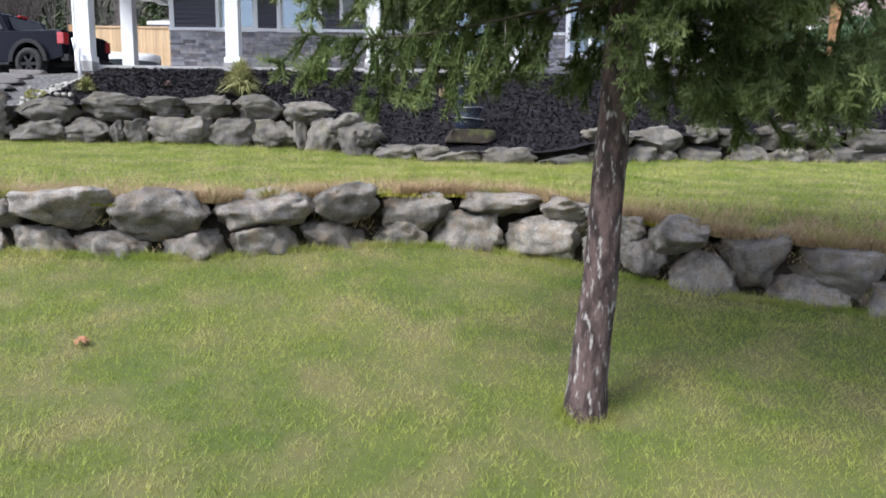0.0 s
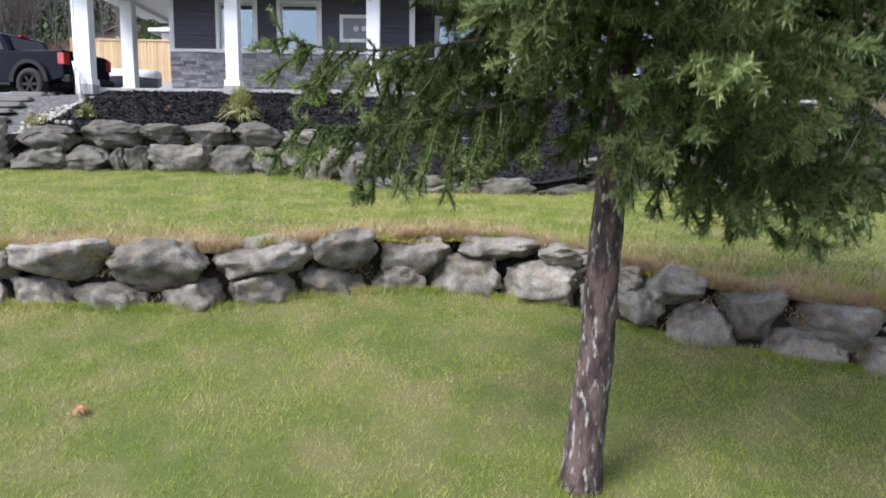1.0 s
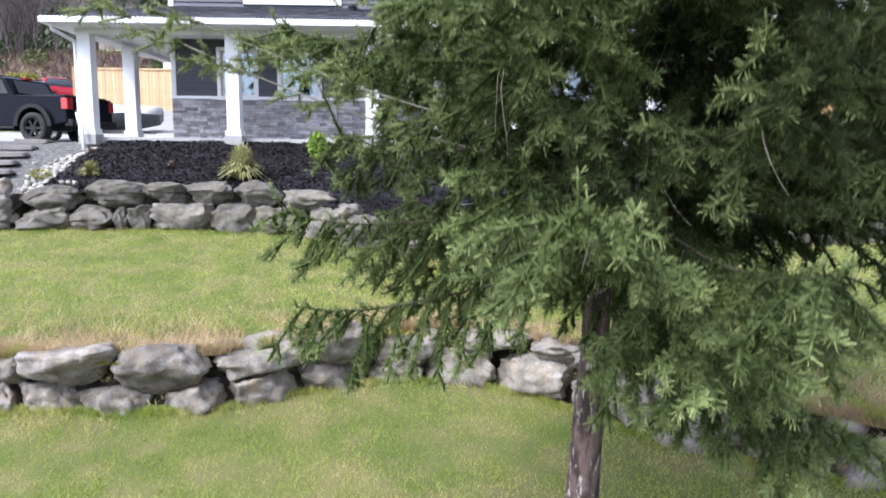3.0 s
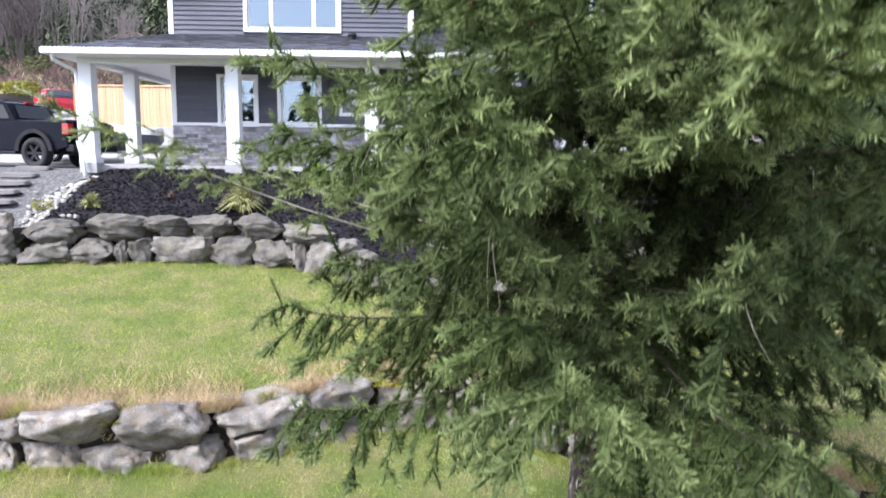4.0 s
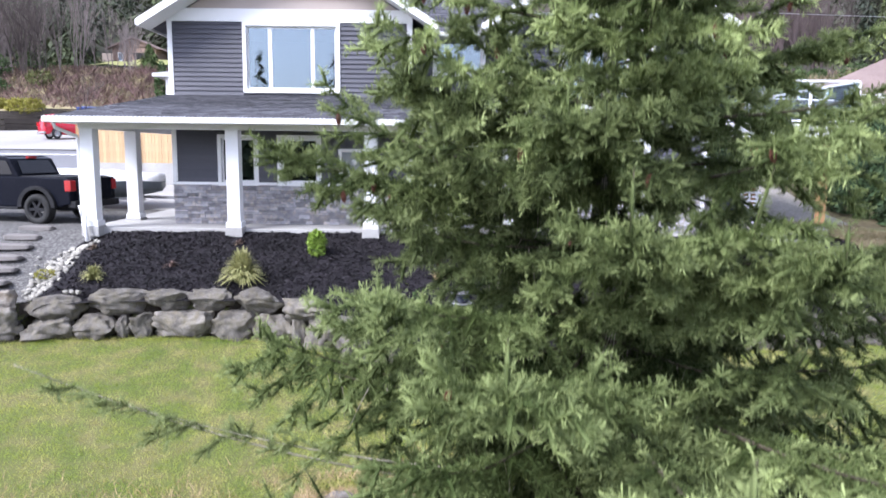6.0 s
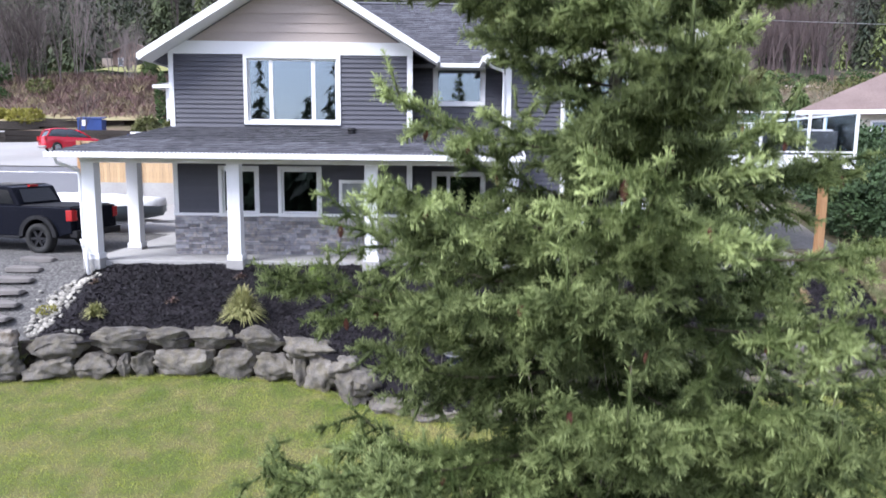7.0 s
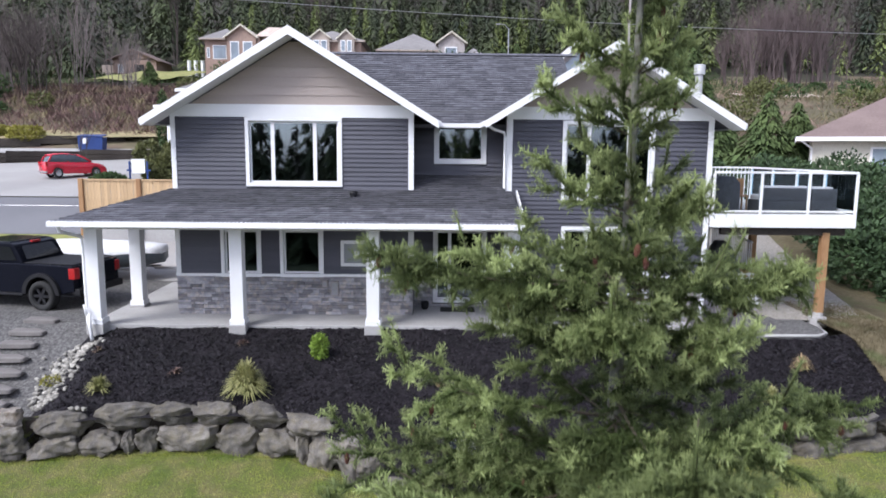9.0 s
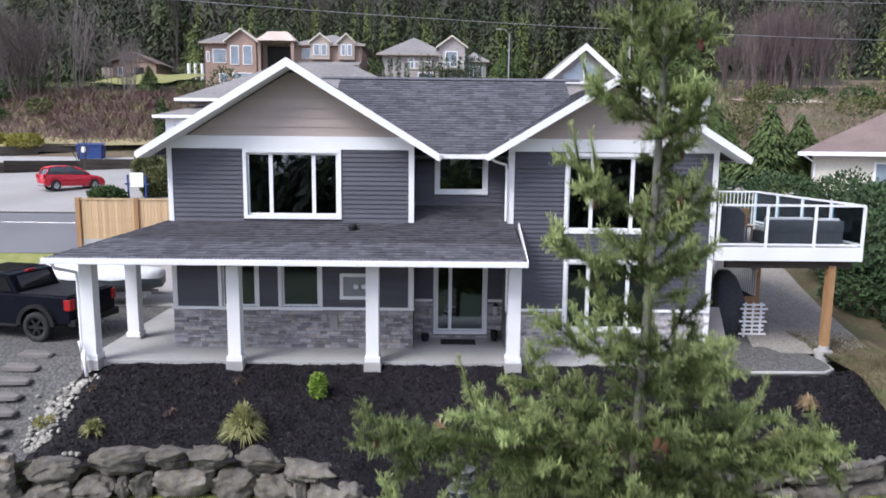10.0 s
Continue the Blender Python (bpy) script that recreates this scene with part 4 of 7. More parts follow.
def bough(z, az, length, rise, seed, old, thick=1.0, widest=0.8, to=None, candle=0.0, sparse=0.0):
    """One bough: limb, side shoots, hanging twigs and their needles. old: 1 at the bottom of the crown, 0 at its top; sparse: share of its side shoots that are gone."""
    rnd = random.Random(seed)
    start = on_trunk(z)
    v = Vector((math.cos(az), math.sin(az), rise))
    if to:
        end = Vector(to) - Vector((0, 0, candle))
        mid = (start + end) / 2 - Vector((rnd.gauss(0, 0.08), 0, 0.1 * length))
        limb = [start * (1 - k) ** 2 + mid * 2 * k * (1 - k) + end * k * k for k in frange(0, 1, 0.1)]
    else:
        limb = bend(start, v, length, 10, 0.45 * old + 0.1, 0.42 + 0.15 * (1 - old), rnd, 0.05)
    wood, segs = MB(), []
    r0 = (0.004 + 0.006 * length) * (0.5 if sparse else 1)
    wood.tube(limb, [r0 * (1 - 0.85 * i / 10) for i in range(11)], 6)
    for i in range(7 if sparse else 2, 10):
        segs.append((limb[i], limb[i + 1], max(0, 0.15 + 0.08 * (i - 5)), 0.03))
    # upright end shoot with a ring of side tips
    tip, td = along(limb, 1.0)
    up = (td * 0.55 + Vector((0, 0, 1.0))).normalized()
    if to:
        up = td if sparse else Vector((0, 0, 1))
    top = Vector(to) if to and candle else tip + up * (rnd.uniform(0.2, 0.34) if rnd.random() < 0.25 else rnd.uniform(0.07, 0.14))
    segs.append((tip, top, 0.85, 0.042 if candle else 0.036))
    wood.tube([tip, top], [0.005, 0.003], 4)
    if candle:
        for ring_k, (n_k, rise_k, ln_k, drop) in enumerate(((5, 0.9, 0.13, 0.02), (7, 0.35, 0.17, 0.06), (8, -0.1, 0.2, 0.13))):
            for j in range(n_k):
                a = 2 * math.pi * (j + 0.5 * ring_k) / n_k + rnd.uniform(-0.2, 0.2)
                q = tip - Vector((0, 0, drop * 0.5)) - td * drop
                e = q + Vector((math.cos(a), math.sin(a), rise_k)).normalized() * ln_k * rnd.uniform(0.8, 1.2)
                segs.append((q, e, 0.85, 0.044))
    for _ in range(5):
        q, e = along(limb, rnd.uniform(0.62, 1.0))
        sd = e.cross(Vector((0, 0, 1))).normalized() * rnd.uniform(-1, 1)
        end = q + (e * 0.6 + sd * 0.8 + Vector((0, 0, 0.75))).normalized() * rnd.uniform(0.06, 0.12)
        segs.append((q, end, 0.75, 0.033))
    step, u, side = 0.115, 0.1 + 0.06 * old, 1
    hang = 0.15 + 0.75 * old
    while u < 1.0:
        p, d = along(limb, u)
        if sparse and rnd.random() < sparse * (1.4 - u):
            u, side = u + step / thick / length, -side
            continue
        flat = d.cross(Vector((0, 0, 1))).normalized() * side
        s = length * rnd.uniform(0.24, 0.36) * (1.12 - u) ** 0.55 * (0.55 + 0.45 * min(1, u * 2.2)) + 0.08
        s = min(s, widest)
        w = (flat * 0.85 + d * rnd.uniform(0.5, 0.95) + Vector((0, 0, rnd.uniform(-0.35, 0.45 + 0.3 * max(0, u - 0.5)) - 0.3 * old + 0.15 * (1 - old))))
        shoot = bend(p, w, s, 5, rnd.uniform(0.9, 1.9) * (0.3 + old), 0.1, rnd, 0.08)
        wood.tube(shoot, [0.0042, 0.0036, 0.003, 0.0024, 0.002, 0.0015], 3, False)
        inner = u < 0.2 + 0.1 * old
        fat = rnd.uniform(0.038, 0.048)
        clump = rnd.gauss(0, 0.13)
        # tone rises outward: younger growth, with the shade of the inner crown painted in
        for i in range(0 if not inner else 2, 5):
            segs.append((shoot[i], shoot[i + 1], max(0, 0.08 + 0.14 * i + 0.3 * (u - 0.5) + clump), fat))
        end, ed = shoot[5], (shoot[5] - shoot[4]).normalized()
        for _ in range(2):
            tw = (ed * 0.8 + Vector((rnd.gauss(0, 0.5), rnd.gauss(0, 0.5), rnd.gauss(0.05, 0.4)))).normalized()
            segs.append((end - ed * 0.03, end + tw * rnd.uniform(0.08, 0.14), min(1, 0.6 + 0.4 * (u - 0.3) + clump), 0.05))
        k, sd = 0.1, 1
        while k < 1.0:
            q, e = along(shoot, k)
            lat = e.cross(Vector((0, 0, 1))).normalized() * sd
            tl = rnd.uniform(0.085, 0.165) * (1.1 - 0.25 * k) * (0.8 + 0.4 * min(1, s / 0.5))
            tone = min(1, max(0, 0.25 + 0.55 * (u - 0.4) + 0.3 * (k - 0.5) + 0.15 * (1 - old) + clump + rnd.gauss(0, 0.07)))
            if not (inner and k < 0.5 and rnd.random() < 0.7):
                tw = (lat * 0.75 + e * 0.7 + Vector((0, 0, rnd.uniform(-0.5, 0.3) - hang))).normalized()
                segs.append((q, q + tw * tl, tone, rnd.uniform(0.043, 0.055)))
                if rnd.random() < 0.38:
                    tw = (lat * 0.2 + e * 0.5 + Vector((rnd.gauss(0, 0.25), rnd.gauss(0, 0.25), -0.7 * old - 0.1 + 0.5 * (1 - old)))).normalized()
                    segs.append((q, q + tw * tl * 1.15, tone - 0.15 * old, 0.048))
            k += 0.14 / s * rnd.uniform(0.8, 1.25)
            sd = -sd
        if z > 4.9 and u > 0.5 and rnd.random() < (0.08 if z < 6.6 else 0.17):
            cone_spots.append(tuple(shoot[4]))
        u += step / thick / length * rnd.uniform(0.75, 1.25)
        side = -side
    # light painted into the tone: low boughs darker, high, near and sparse ones lighter
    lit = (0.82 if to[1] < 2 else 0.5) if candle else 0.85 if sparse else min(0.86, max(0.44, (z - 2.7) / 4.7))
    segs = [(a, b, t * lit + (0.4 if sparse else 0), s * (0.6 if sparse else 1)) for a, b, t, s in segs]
    # bare pale twigs that hang under the old boughs
    ob = part("bough", wood, M_pale_twig if sparse else M_twig, fir, "", True)
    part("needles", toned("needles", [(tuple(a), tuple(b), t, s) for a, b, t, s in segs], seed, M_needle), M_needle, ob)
    if old > 0.45:
        for _ in range(3):
            q, e = along(limb, rnd.uniform(0.15, 0.85))
            w = Vector((rnd.gauss(0, 0.25), rnd.gauss(0, 0.25), -1))
            tw = bend(q, w, rnd.uniform(0.2, 0.5), 4, 0.2, 0, rnd, 0.12)
            part("bare_twig", MB().tube(tw, [0.0034, 0.003, 0.0026, 0.002, 0.0015], 3, False), M_pale_twig, ob)


z, turn, count = 3.08, 0.4, 0
while z < 11.2:
    reach = float(np.interp(z, [p[0] for p in REACH], [p[1] for p in REACH]))
    old = min(1, max(0, (8.5 - z) / 5.5))
    ring = 6 if z < 8.4 else 5
    for k in range(ring):
        az = turn + 2 * math.pi * k / ring + rnd.uniform(-0.3, 0.3)
        lop = 1 - (0.42 if z < 8.5 else 0.5) * max(0, math.cos(az)) if z > 6.9 else 1
        rise = float(np.interp(z, (3, 6, 7.2, 8.35, 8.6, 11), (-0.05, 0.12, 0.12, 0.1, 0.4, 0.7)))
        bough(z + rnd.uniform(-0.08, 0.08), az, lop * reach * rnd.uniform(0.78, 1.12), rise + rnd.uniform(-0.1, 0.1), 1000 + count, old, 1.3 if z < 5.6 else 1.08 if z < 7 else 0.85 if z < 8.4 else 0.62)
        count += 1
    for k in range(3 if z < 8.3 else 1):
        bough(z + rnd.uniform(0.12, 0.3), rnd.uniform(0, 6.28), reach * rnd.uniform(0.4, 0.75), 0.45 - 0.4 * old, 1500 + count + k, old)
    z += float(np.interp(z, (4, 6.4, 7.0, 8, 8.6, 11), (0.5, 0.5, 0.52, 0.44, 0.46, 0.42))) + rnd.uniform(-0.04, 0.04)
    turn += 0.62
# the long low limb on the lawn side
bough(3.75, 0, 3.5, 0, 1997, 0.3, 0.8, 0.2, (-2.03, 4.2, 4.84), sparse=0.6)
bough(3.95, 0, 2.9, 0, 1996, 0.4, 0.9, 0.3, (-1.45, 4.05, 4.72), sparse=0.35)
bough(4.5, 0, 2.2, 0, 1995, 0.7, 0.9, 0.45, (-0.75, 4.0, 5.2))
# boughs that come towards the open side of the lawn
for i, (bz, az, ln) in enumerate(((3.5, -2.1, 2.0), (3.8, -1.6, 2.6), (4.1, -2.0, 2.5), (4.3, -1.2, 2.7), (5.5, -1.0, 1.6), (3.7, -2.0, 1.0), (4.5, -1.6, 1.2), (5.3, -1.6, 1.1), (5.7, -1.2, 1.0), (6.2, -1.8, 0.95), (6.6, -1.4, 0.9), (7.1, -1.55, 0.8))):
    bough(bz, az, ln, 0.12, 1800 + i, 0.62)
# full low boughs on the far side and towards the drive's other side
for i, (bz, az, ln) in enumerate(((3.5, -0.75, 2.1), (3.7, -0.2, 2.3), (3.9, -0.95, 2.4), (4.2, 0.3, 2.2), (4.5, -0.55, 2.4), (4.8, -0.05, 2.3), (3.5, 1.2, 2.0), (4.0, 1.9, 2.0), (4.6, 0.9, 2.1), (5.1, 1.6, 1.9))):
    bough(bz, az, ln, 0.05, 1950 + i, 0.75, 1.2)
# low hanging boughs over the boulder wall
for i, (tip, old) in enumerate((((2.15, 3.5, 2.45), 0.95), ((3.2, 5.2, 2.6), 0.9), ((2.9, 3.3, 2.95), 0.9))):
    flat = (Vector(tip) - on_trunk(tip[2])).to_2d().length
    bough(tip[2] + 0.35, 0, flat, 0, 1600 + i, old, 1.0 - 0.2 * i, 0.5, tip)
# short inner boughs that close the middle of the crown
for i, bz in enumerate(frange(3.2, 6.6, 0.17)):
    bough(bz, rnd.uniform(0, 6.28), rnd.uniform(0.65, 1.15), 0.25, 1700 + i, 0.5, 1.2)
# a full tier under the thin top
for i, az in enumerate((-2.9, -1.75, -0.4, 0.3, 2.4, 3.05)):
    bough(7.8 + 0.05 * (i % 4), az, 0.86 + 0.1 * (i % 3), 0.15, 1900 + i, 0.3, 0.8)
# boughs that end in an upright candle, each led to the place of its tip
for i, (tx, ty, tz2, cl, wide) in enumerate((
        (1.02, 1.56, 5.58, 0.22, 0.27), (1.1, 2.95, 6.22, 0.3, 0.62), (0.55, 2.57, 5.59, 0.24, 0.65), (1.27, 2.92, 7.8, 0.3, 0.5),
        (1.37, 3.49, 6.9, 0.26, 0.5), (1.14, 3.84, 8.18, 0.26, 0.4), (1.03, 3.2, 6.53, 0.12, 0.55), (1.22, 3.1, 7.4, 0.1, 0.45),
        (0.9, 3.4, 6.62, 0.2, 0.45), (2.0, 2.9, 6.0, 0.18, 0.6), (0.1, 4.1, 6.88, 0.2, 0.5),
        (-0.77, 4.83, 6.36, 0.1, 0.5), (3.04, 5.0, 7.15, 0.08, 0.5), (0.3, 6.0, 6.81, 0.1, 0.5), (2.3, 4.3, 8.2, 0.05, 0.32),
        (-0.02, 4.2, 8.32, 0.08, 0.35), (0.0, 3.3, 5.7, 0.15, 0.6), (1.3, 1.8, 5.15, 0.1, 0.3), (1.9, 1.95, 5.45, 0.2, 0.42))):
    tip = Vector((tx, ty, tz2))
    flat = (tip - on_trunk(tz2)).to_2d().length
    bough(tz2 - cl - 0.14 * flat, 0, flat, 0, 2100 + i, 0.4, 1.45, wide, (tx, ty, tz2), cl)
lead = []
for a in frange(6.6, 11.4, 0.034):
    p, w = on_trunk(a), rnd.uniform(0, 6.28)
    lead.append((tuple(p), tuple(p + Vector((math.cos(w), math.sin(w), rnd.uniform(0.1, 0.9))).normalized() * rnd.uniform(0.08, 0.17)), 0.5, 0.03))
lead += [(tuple(on_trunk(a)), tuple(on_trunk(a + 0.1)), 0.5, 0.028) for a in frange(9.6, 11.5, 0.1)]
part("needles", toned("needles", lead, 5, M_needle), M_needle, fir)
for i, c in enumerate(cone_spots):
    ob = new("cone", cone_mesh)
    ob.location, ob.parent = c, fir
    ob.rotation_euler = (random.uniform(-0.2, 0.2), random.uniform(-0.2, 0.2), random.uniform(0, 6))
    ob.scale = (random.uniform(0.8, 1.1),) * 3


# ---- scattered growth ----
def blades(name, spots, height, width, lean, material, seed):
    """Single blades: spots (n, 3), heights and leans by chance."""
    rng = np.random.default_rng(seed)
    n = len(spots)
    a = rng.uniform(0, 2 * np.pi, n)
    side = np.stack([np.cos(a), np.sin(a), np.zeros(n)], 1) * (width * rng.uniform(0.6, 1.3, n))[:, None]
    h = height * rng.uniform(0.5, 1.35, n)
    b = rng.uniform(0, 2 * np.pi, n)
    top = np.stack([np.cos(b) * lean * h, np.sin(b) * lean * h, h], 1) * rng.uniform(0.7, 1.1, n)[:, None]
    v = np.empty((n, 3, 3))
    v[:, 0], v[:, 1], v[:, 2] = spots - side, spots + side, spots + top
    return raw_mesh(name, v.reshape(-1, 3), np.arange(3 * n).reshape(-1, 3), material)


def lawn_spots(rng, n, x0, x1, ys, height, wobble, scale):
    out = []
    xs = rng.uniform(x0, x1, n)
    us = rng.random(n)
    for x, u in zip(xs, us):
        a, b = ys(x)
        y = a + (b - a) * u
        out.append((x, y, height(x, y) + wobble * noise.noise(Vector((x * scale, y * scale, 0))) - 0.004))
    return np.array(out)


rng = np.random.default_rng(3)
s = lawn_spots(rng, 145000, -6.5, 6.5, lambda x: (2.6, line_y(LOWER_WALL, x) + 0.1), z_low, 0.03, 1.1)
tagged(new("grass", blades("grass", s, 0.045, 0.0042, 0.9, M_blade, 1)), "short mown grass blades of the lower lawn", "grass", kind="stuff")
s = lawn_spots(rng, 150000, -9.5, 11, lambda x: (line_y(LOWER_WALL, x) + 0.35, line_y(UPPER_WALL, x) + 0.05), z_up, 0.02, 1.1)
tagged(new("grass", blades("grass", s, 0.05, 0.006, 1.0, M_blade, 2)), "short mown grass blades of the upper lawn", "grass", kind="stuff")
s = []
for _ in range(56000):
    x = random.uniform(-7, 7)
    y = line_y(LOWER_WALL, x) + 0.2 + abs(random.gauss(0, 0.14 if random.random() < 0.65 else 0.55))
    if noise.noise(Vector((x * 1.7, y * 1.7, 7))) > -0.25:
        s.append((x, y, z_up(x, y) - 0.01))
tagged(new("dry_grass", blades("dry_grass", np.array(s), 0.16, 0.006, 0.75, M_straw, 3)), "straw-coloured dead grass and moss along the wall top", "dry grass", kind="stuff")
s = []
for _ in range(5200):
    x = random.uniform(-6.5, 6.5)
    y = line_y(LOWER_WALL, x) + random.uniform(0.12, 0.34)
    z = random.uniform(z_low(x, y), z_up(x, y) - 0.1)
    if noise.noise(Vector((x * 2.3, z * 3, 3))) > 0.12:
        s.append((x, y, z))
tagged(new("moss_tufts", blades("moss_tufts", np.array(s), 0.09, 0.006, 1.1, M_straw, 4)), "withered tufts growing in the boulder joints", "tufts", kind="stuff")
s = []
for _ in range(9000):
    x = random.uniform(-6.5, 6.5)
    y = line_y(LOWER_WALL, x) - abs(random.gauss(0, 0.07)) + 0.06
    s.append((x, y, z_low(x, y) - 0.01))
for _ in range(5000):
    x = random.uniform(-9, 11)
    y = line_y(UPPER_WALL, x) - abs(random.gauss(0, 0.06)) + 0.03
    s.append((x, y, z_up(x, y) - 0.01))
for _ in range(700):
    a = random.uniform(0, 6.28)
    r = random.uniform(0.14, 0.26)
    x, y = 1.29 + r * math.cos(a), 5.17 + r * math.sin(a)
    s.append((x, y, z_low(x, y) - 0.01))
tagged(new("uncut_grass", blades("uncut_grass", np.array(s), 0.11, 0.005, 0.55, M_blade, 5)), "longer uncut grass at the foot of the boulders", "grass", kind="stuff")

s = []
for _ in range(5200):
    x = random.choice((random.uniform(-0.6, 1.3), random.uniform(-3.9, -3.0), random.uniform(2.2, 2.8)))
    y = line_y(LOWER_WALL, x) + random.uniform(0.1, 0.42)
    if noise.noise(Vector((x * 2.6, y * 4, 9))) > -0.1:
        s.append((x, y, z_up(x, y) - 0.02))
tagged(new("moss", blades("moss", np.array(s), 0.05, 0.008, 1.2, surface("yellow_moss", (0.2, 0.21, 0.02), (0.42, 0.36, 0.05), 6, 30, 0.9, bump=0, island=0.3), 6)), "yellow-green moss on the boulder tops", "moss", kind="stuff")

# bark chips over the bed
rng = np.random.default_rng(8)
n = 42000
cx = rng.uniform(-8.9, 12.5, n)
cu = rng.random(n)
spots = np.array([(x, (line_y(UPPER_WALL, x) + 0.3) * (1 - u) + SLAB_Y * u, 0) for x, u in zip(cx, cu)])
spots[:, 2] = [z_bed(x, y) + 0.05 * noise.noise(Vector((x * 2.5, y * 2.5, 0))) + 0.012 for x, y, _ in spots]
d1 = rng.normal(size=(n, 3)) * (1, 1, 0.45)
d1 /= np.linalg.norm(d1, axis=1)[:, None]
d2 = np.cross(d1, rng.normal(size=(n, 3)) * 0.35 + (0, 0, 1))
d2 /= np.linalg.norm(d2, axis=1)[:, None]
l1, l2 = rng.uniform(0.02, 0.055, n)[:, None], rng.uniform(0.008, 0.02, n)[:, None]
v = np.empty((n, 4, 3))
v[:, 0], v[:, 1], v[:, 2], v[:, 3] = spots - d1 * l1 - d2 * l2, spots + d1 * l1 - d2 * l2 * 0.6, spots + d1 * l1 + d2 * l2, spots - d1 * l1 * 0.9 + d2 * l2
tagged(new("bark_chips", raw_mesh("bark_chips", v.reshape(-1, 3), np.arange(4 * n).reshape(-1, 4), M_chip)), "loose dark bark chips over the bed", "bark chips", kind="stuff")


def tuft(name, x, y, n, height, spread, material, label, category="shrub", width=0.008, z=None):
    """A clump of arching blades."""
    mb = MB()
    z = z_bed(x, y) if z is None else z
    for _ in range(n):
        a, t = random.uniform(0, 6.28), random.uniform(0.1, 1) * spread
        d = Vector((math.cos(a), math.sin(a), 0))
        w = Vector((-d.y, d.x, 0)) * width * random.uniform(0.6, 1.3)
        h = height * random.uniform(0.7, 1.1)
        p0 = Vector((x, y, z - 0.02)) + d * random.uniform(0, 0.1) * spread
        out, rise = t / spread, math.sqrt(max(0.05, 1 - 0.92 * (t / spread) ** 2))
        p1 = p0 + d * out * spread * 0.6 + Vector((0, 0, h * rise * 0.7))
        p2 = p0 + d * out * spread * 1.1 + Vector((0, 0, h * (rise * 0.98 - 0.34 * out)))
        mb.add([p0 - w, p0 + w, p1 + w, p1 - w, p2], [(0, 1, 2, 3), (3, 2, 4)])
    return tagged(part(name, mb, material), label, category)


def leafy(mb, c, r, n, size, rnd, shell=0.75, flat=1.0):
    """Leaves over a lumpy round crown."""
    for _ in range(n):
        d = Vector((rnd.gauss(0, 1), rnd.gauss(0, 1), rnd.gauss(0, 1) * 0.9 + 0.15)).normalized()
        k = (1 + 0.28 * noise.noise(d * 2.2 + Vector(c))) * rnd.uniform(shell, 1.03)
        p = Vector((c[0] + d.x * r[0] * k, c[1] + d.y * r[1] * k, c[2] + d.z * r[2] * k))
        t = Vector((rnd.gauss(0, 1), rnd.gauss(0, 1), rnd.gauss(0, 1))).cross(d).normalized()
        o = (d * rnd.uniform(0.2, 1.0) + t * 0.6 + Vector((0, 0, 0.3))).normalized()
        w = o.cross(t).normalized() * size * rnd.uniform(0.25, 0.4)
        s = size * rnd.uniform(0.7, 1.3)
        mb.add([p - w, p + o * s * 0.5 - w * 0.9, p + o * s, p + w], [(0, 1, 2, 3)])


def shrub(name, x, y, z, r, n, size, material, label, category="shrub", seed=1):
    rnd = random.Random(seed)
    t = thing(name, label, category)
    wood = MB()
    for _ in range(7):
        a = rnd.uniform(0, 6.28)
        wood.tube([(x, y, z - 0.05), (x + 0.3 * r[0] * math.cos(a), y + 0.3 * r[1] * math.sin(a), z + r[2] * 0.7), (x + 0.65 * r[0] * math.cos(a), y + 0.65 * r[1] * math.sin(a), z + r[2] * 1.3)], [0.02 * r[2] + 0.006, 0.014 * r[2] + 0.004, 0.004], 4)
    part("stems", wood, M_twig, t)
    mb = MB()
    leafy(mb, (x, y, z + r[2]), r, n, size, rnd)
    part("foliage", mb, material, t)
    return t


tuft("ornamental_grass", -4.11, 15.5, 620, 0.9, 0.56, M_tuft, "round tuft of yellow-green variegated grass in the bark mulch", width=0.016)
tuft("ornamental_grass", -7.5, 15.55, 260, 0.42, 0.34, M_tuft, "small yellow-green tuft in the bark mulch", width=0.012)
tuft("ornamental_grass", 8.2, 15.9, 200, 0.5, 0.4, M_tuft, "pale green tuft behind the boulder wall")
tuft("ornamental_grass", 9.4, 16.9, 160, 0.5, 0.35, M_straw, "straw-coloured dead tuft in the mulch")
tuft("ornamental_grass", 0.3, 15.9, 60, 0.3, 0.25, M_straw, "small withered grey tuft in the mulch")
shrub("lime_shrub", -2.63, 16.75, z_bed(-2.63, 16.75), (0.2, 0.2, 0.32), 600, 0.085, M_lime, "bright lime-green upright shrub in the mulch", seed=2)
for i, (x, y) in enumerate(((-8.2, 17.05), (-4.68, 17.35), (-5.97, 16.2))):
    tuft("withered_plant", x, y, 70, 0.2, 0.2, M_brush, "small withered brown plant in the mulch", "plant", 0.01)
shrub("trough_shrub", -0.05, 15.1, z_bed(-0.05, 15.1), (0.16, 0.16, 0.14), 120, 0.06, M_shrub, "small low green plant in the mulch", seed=3)

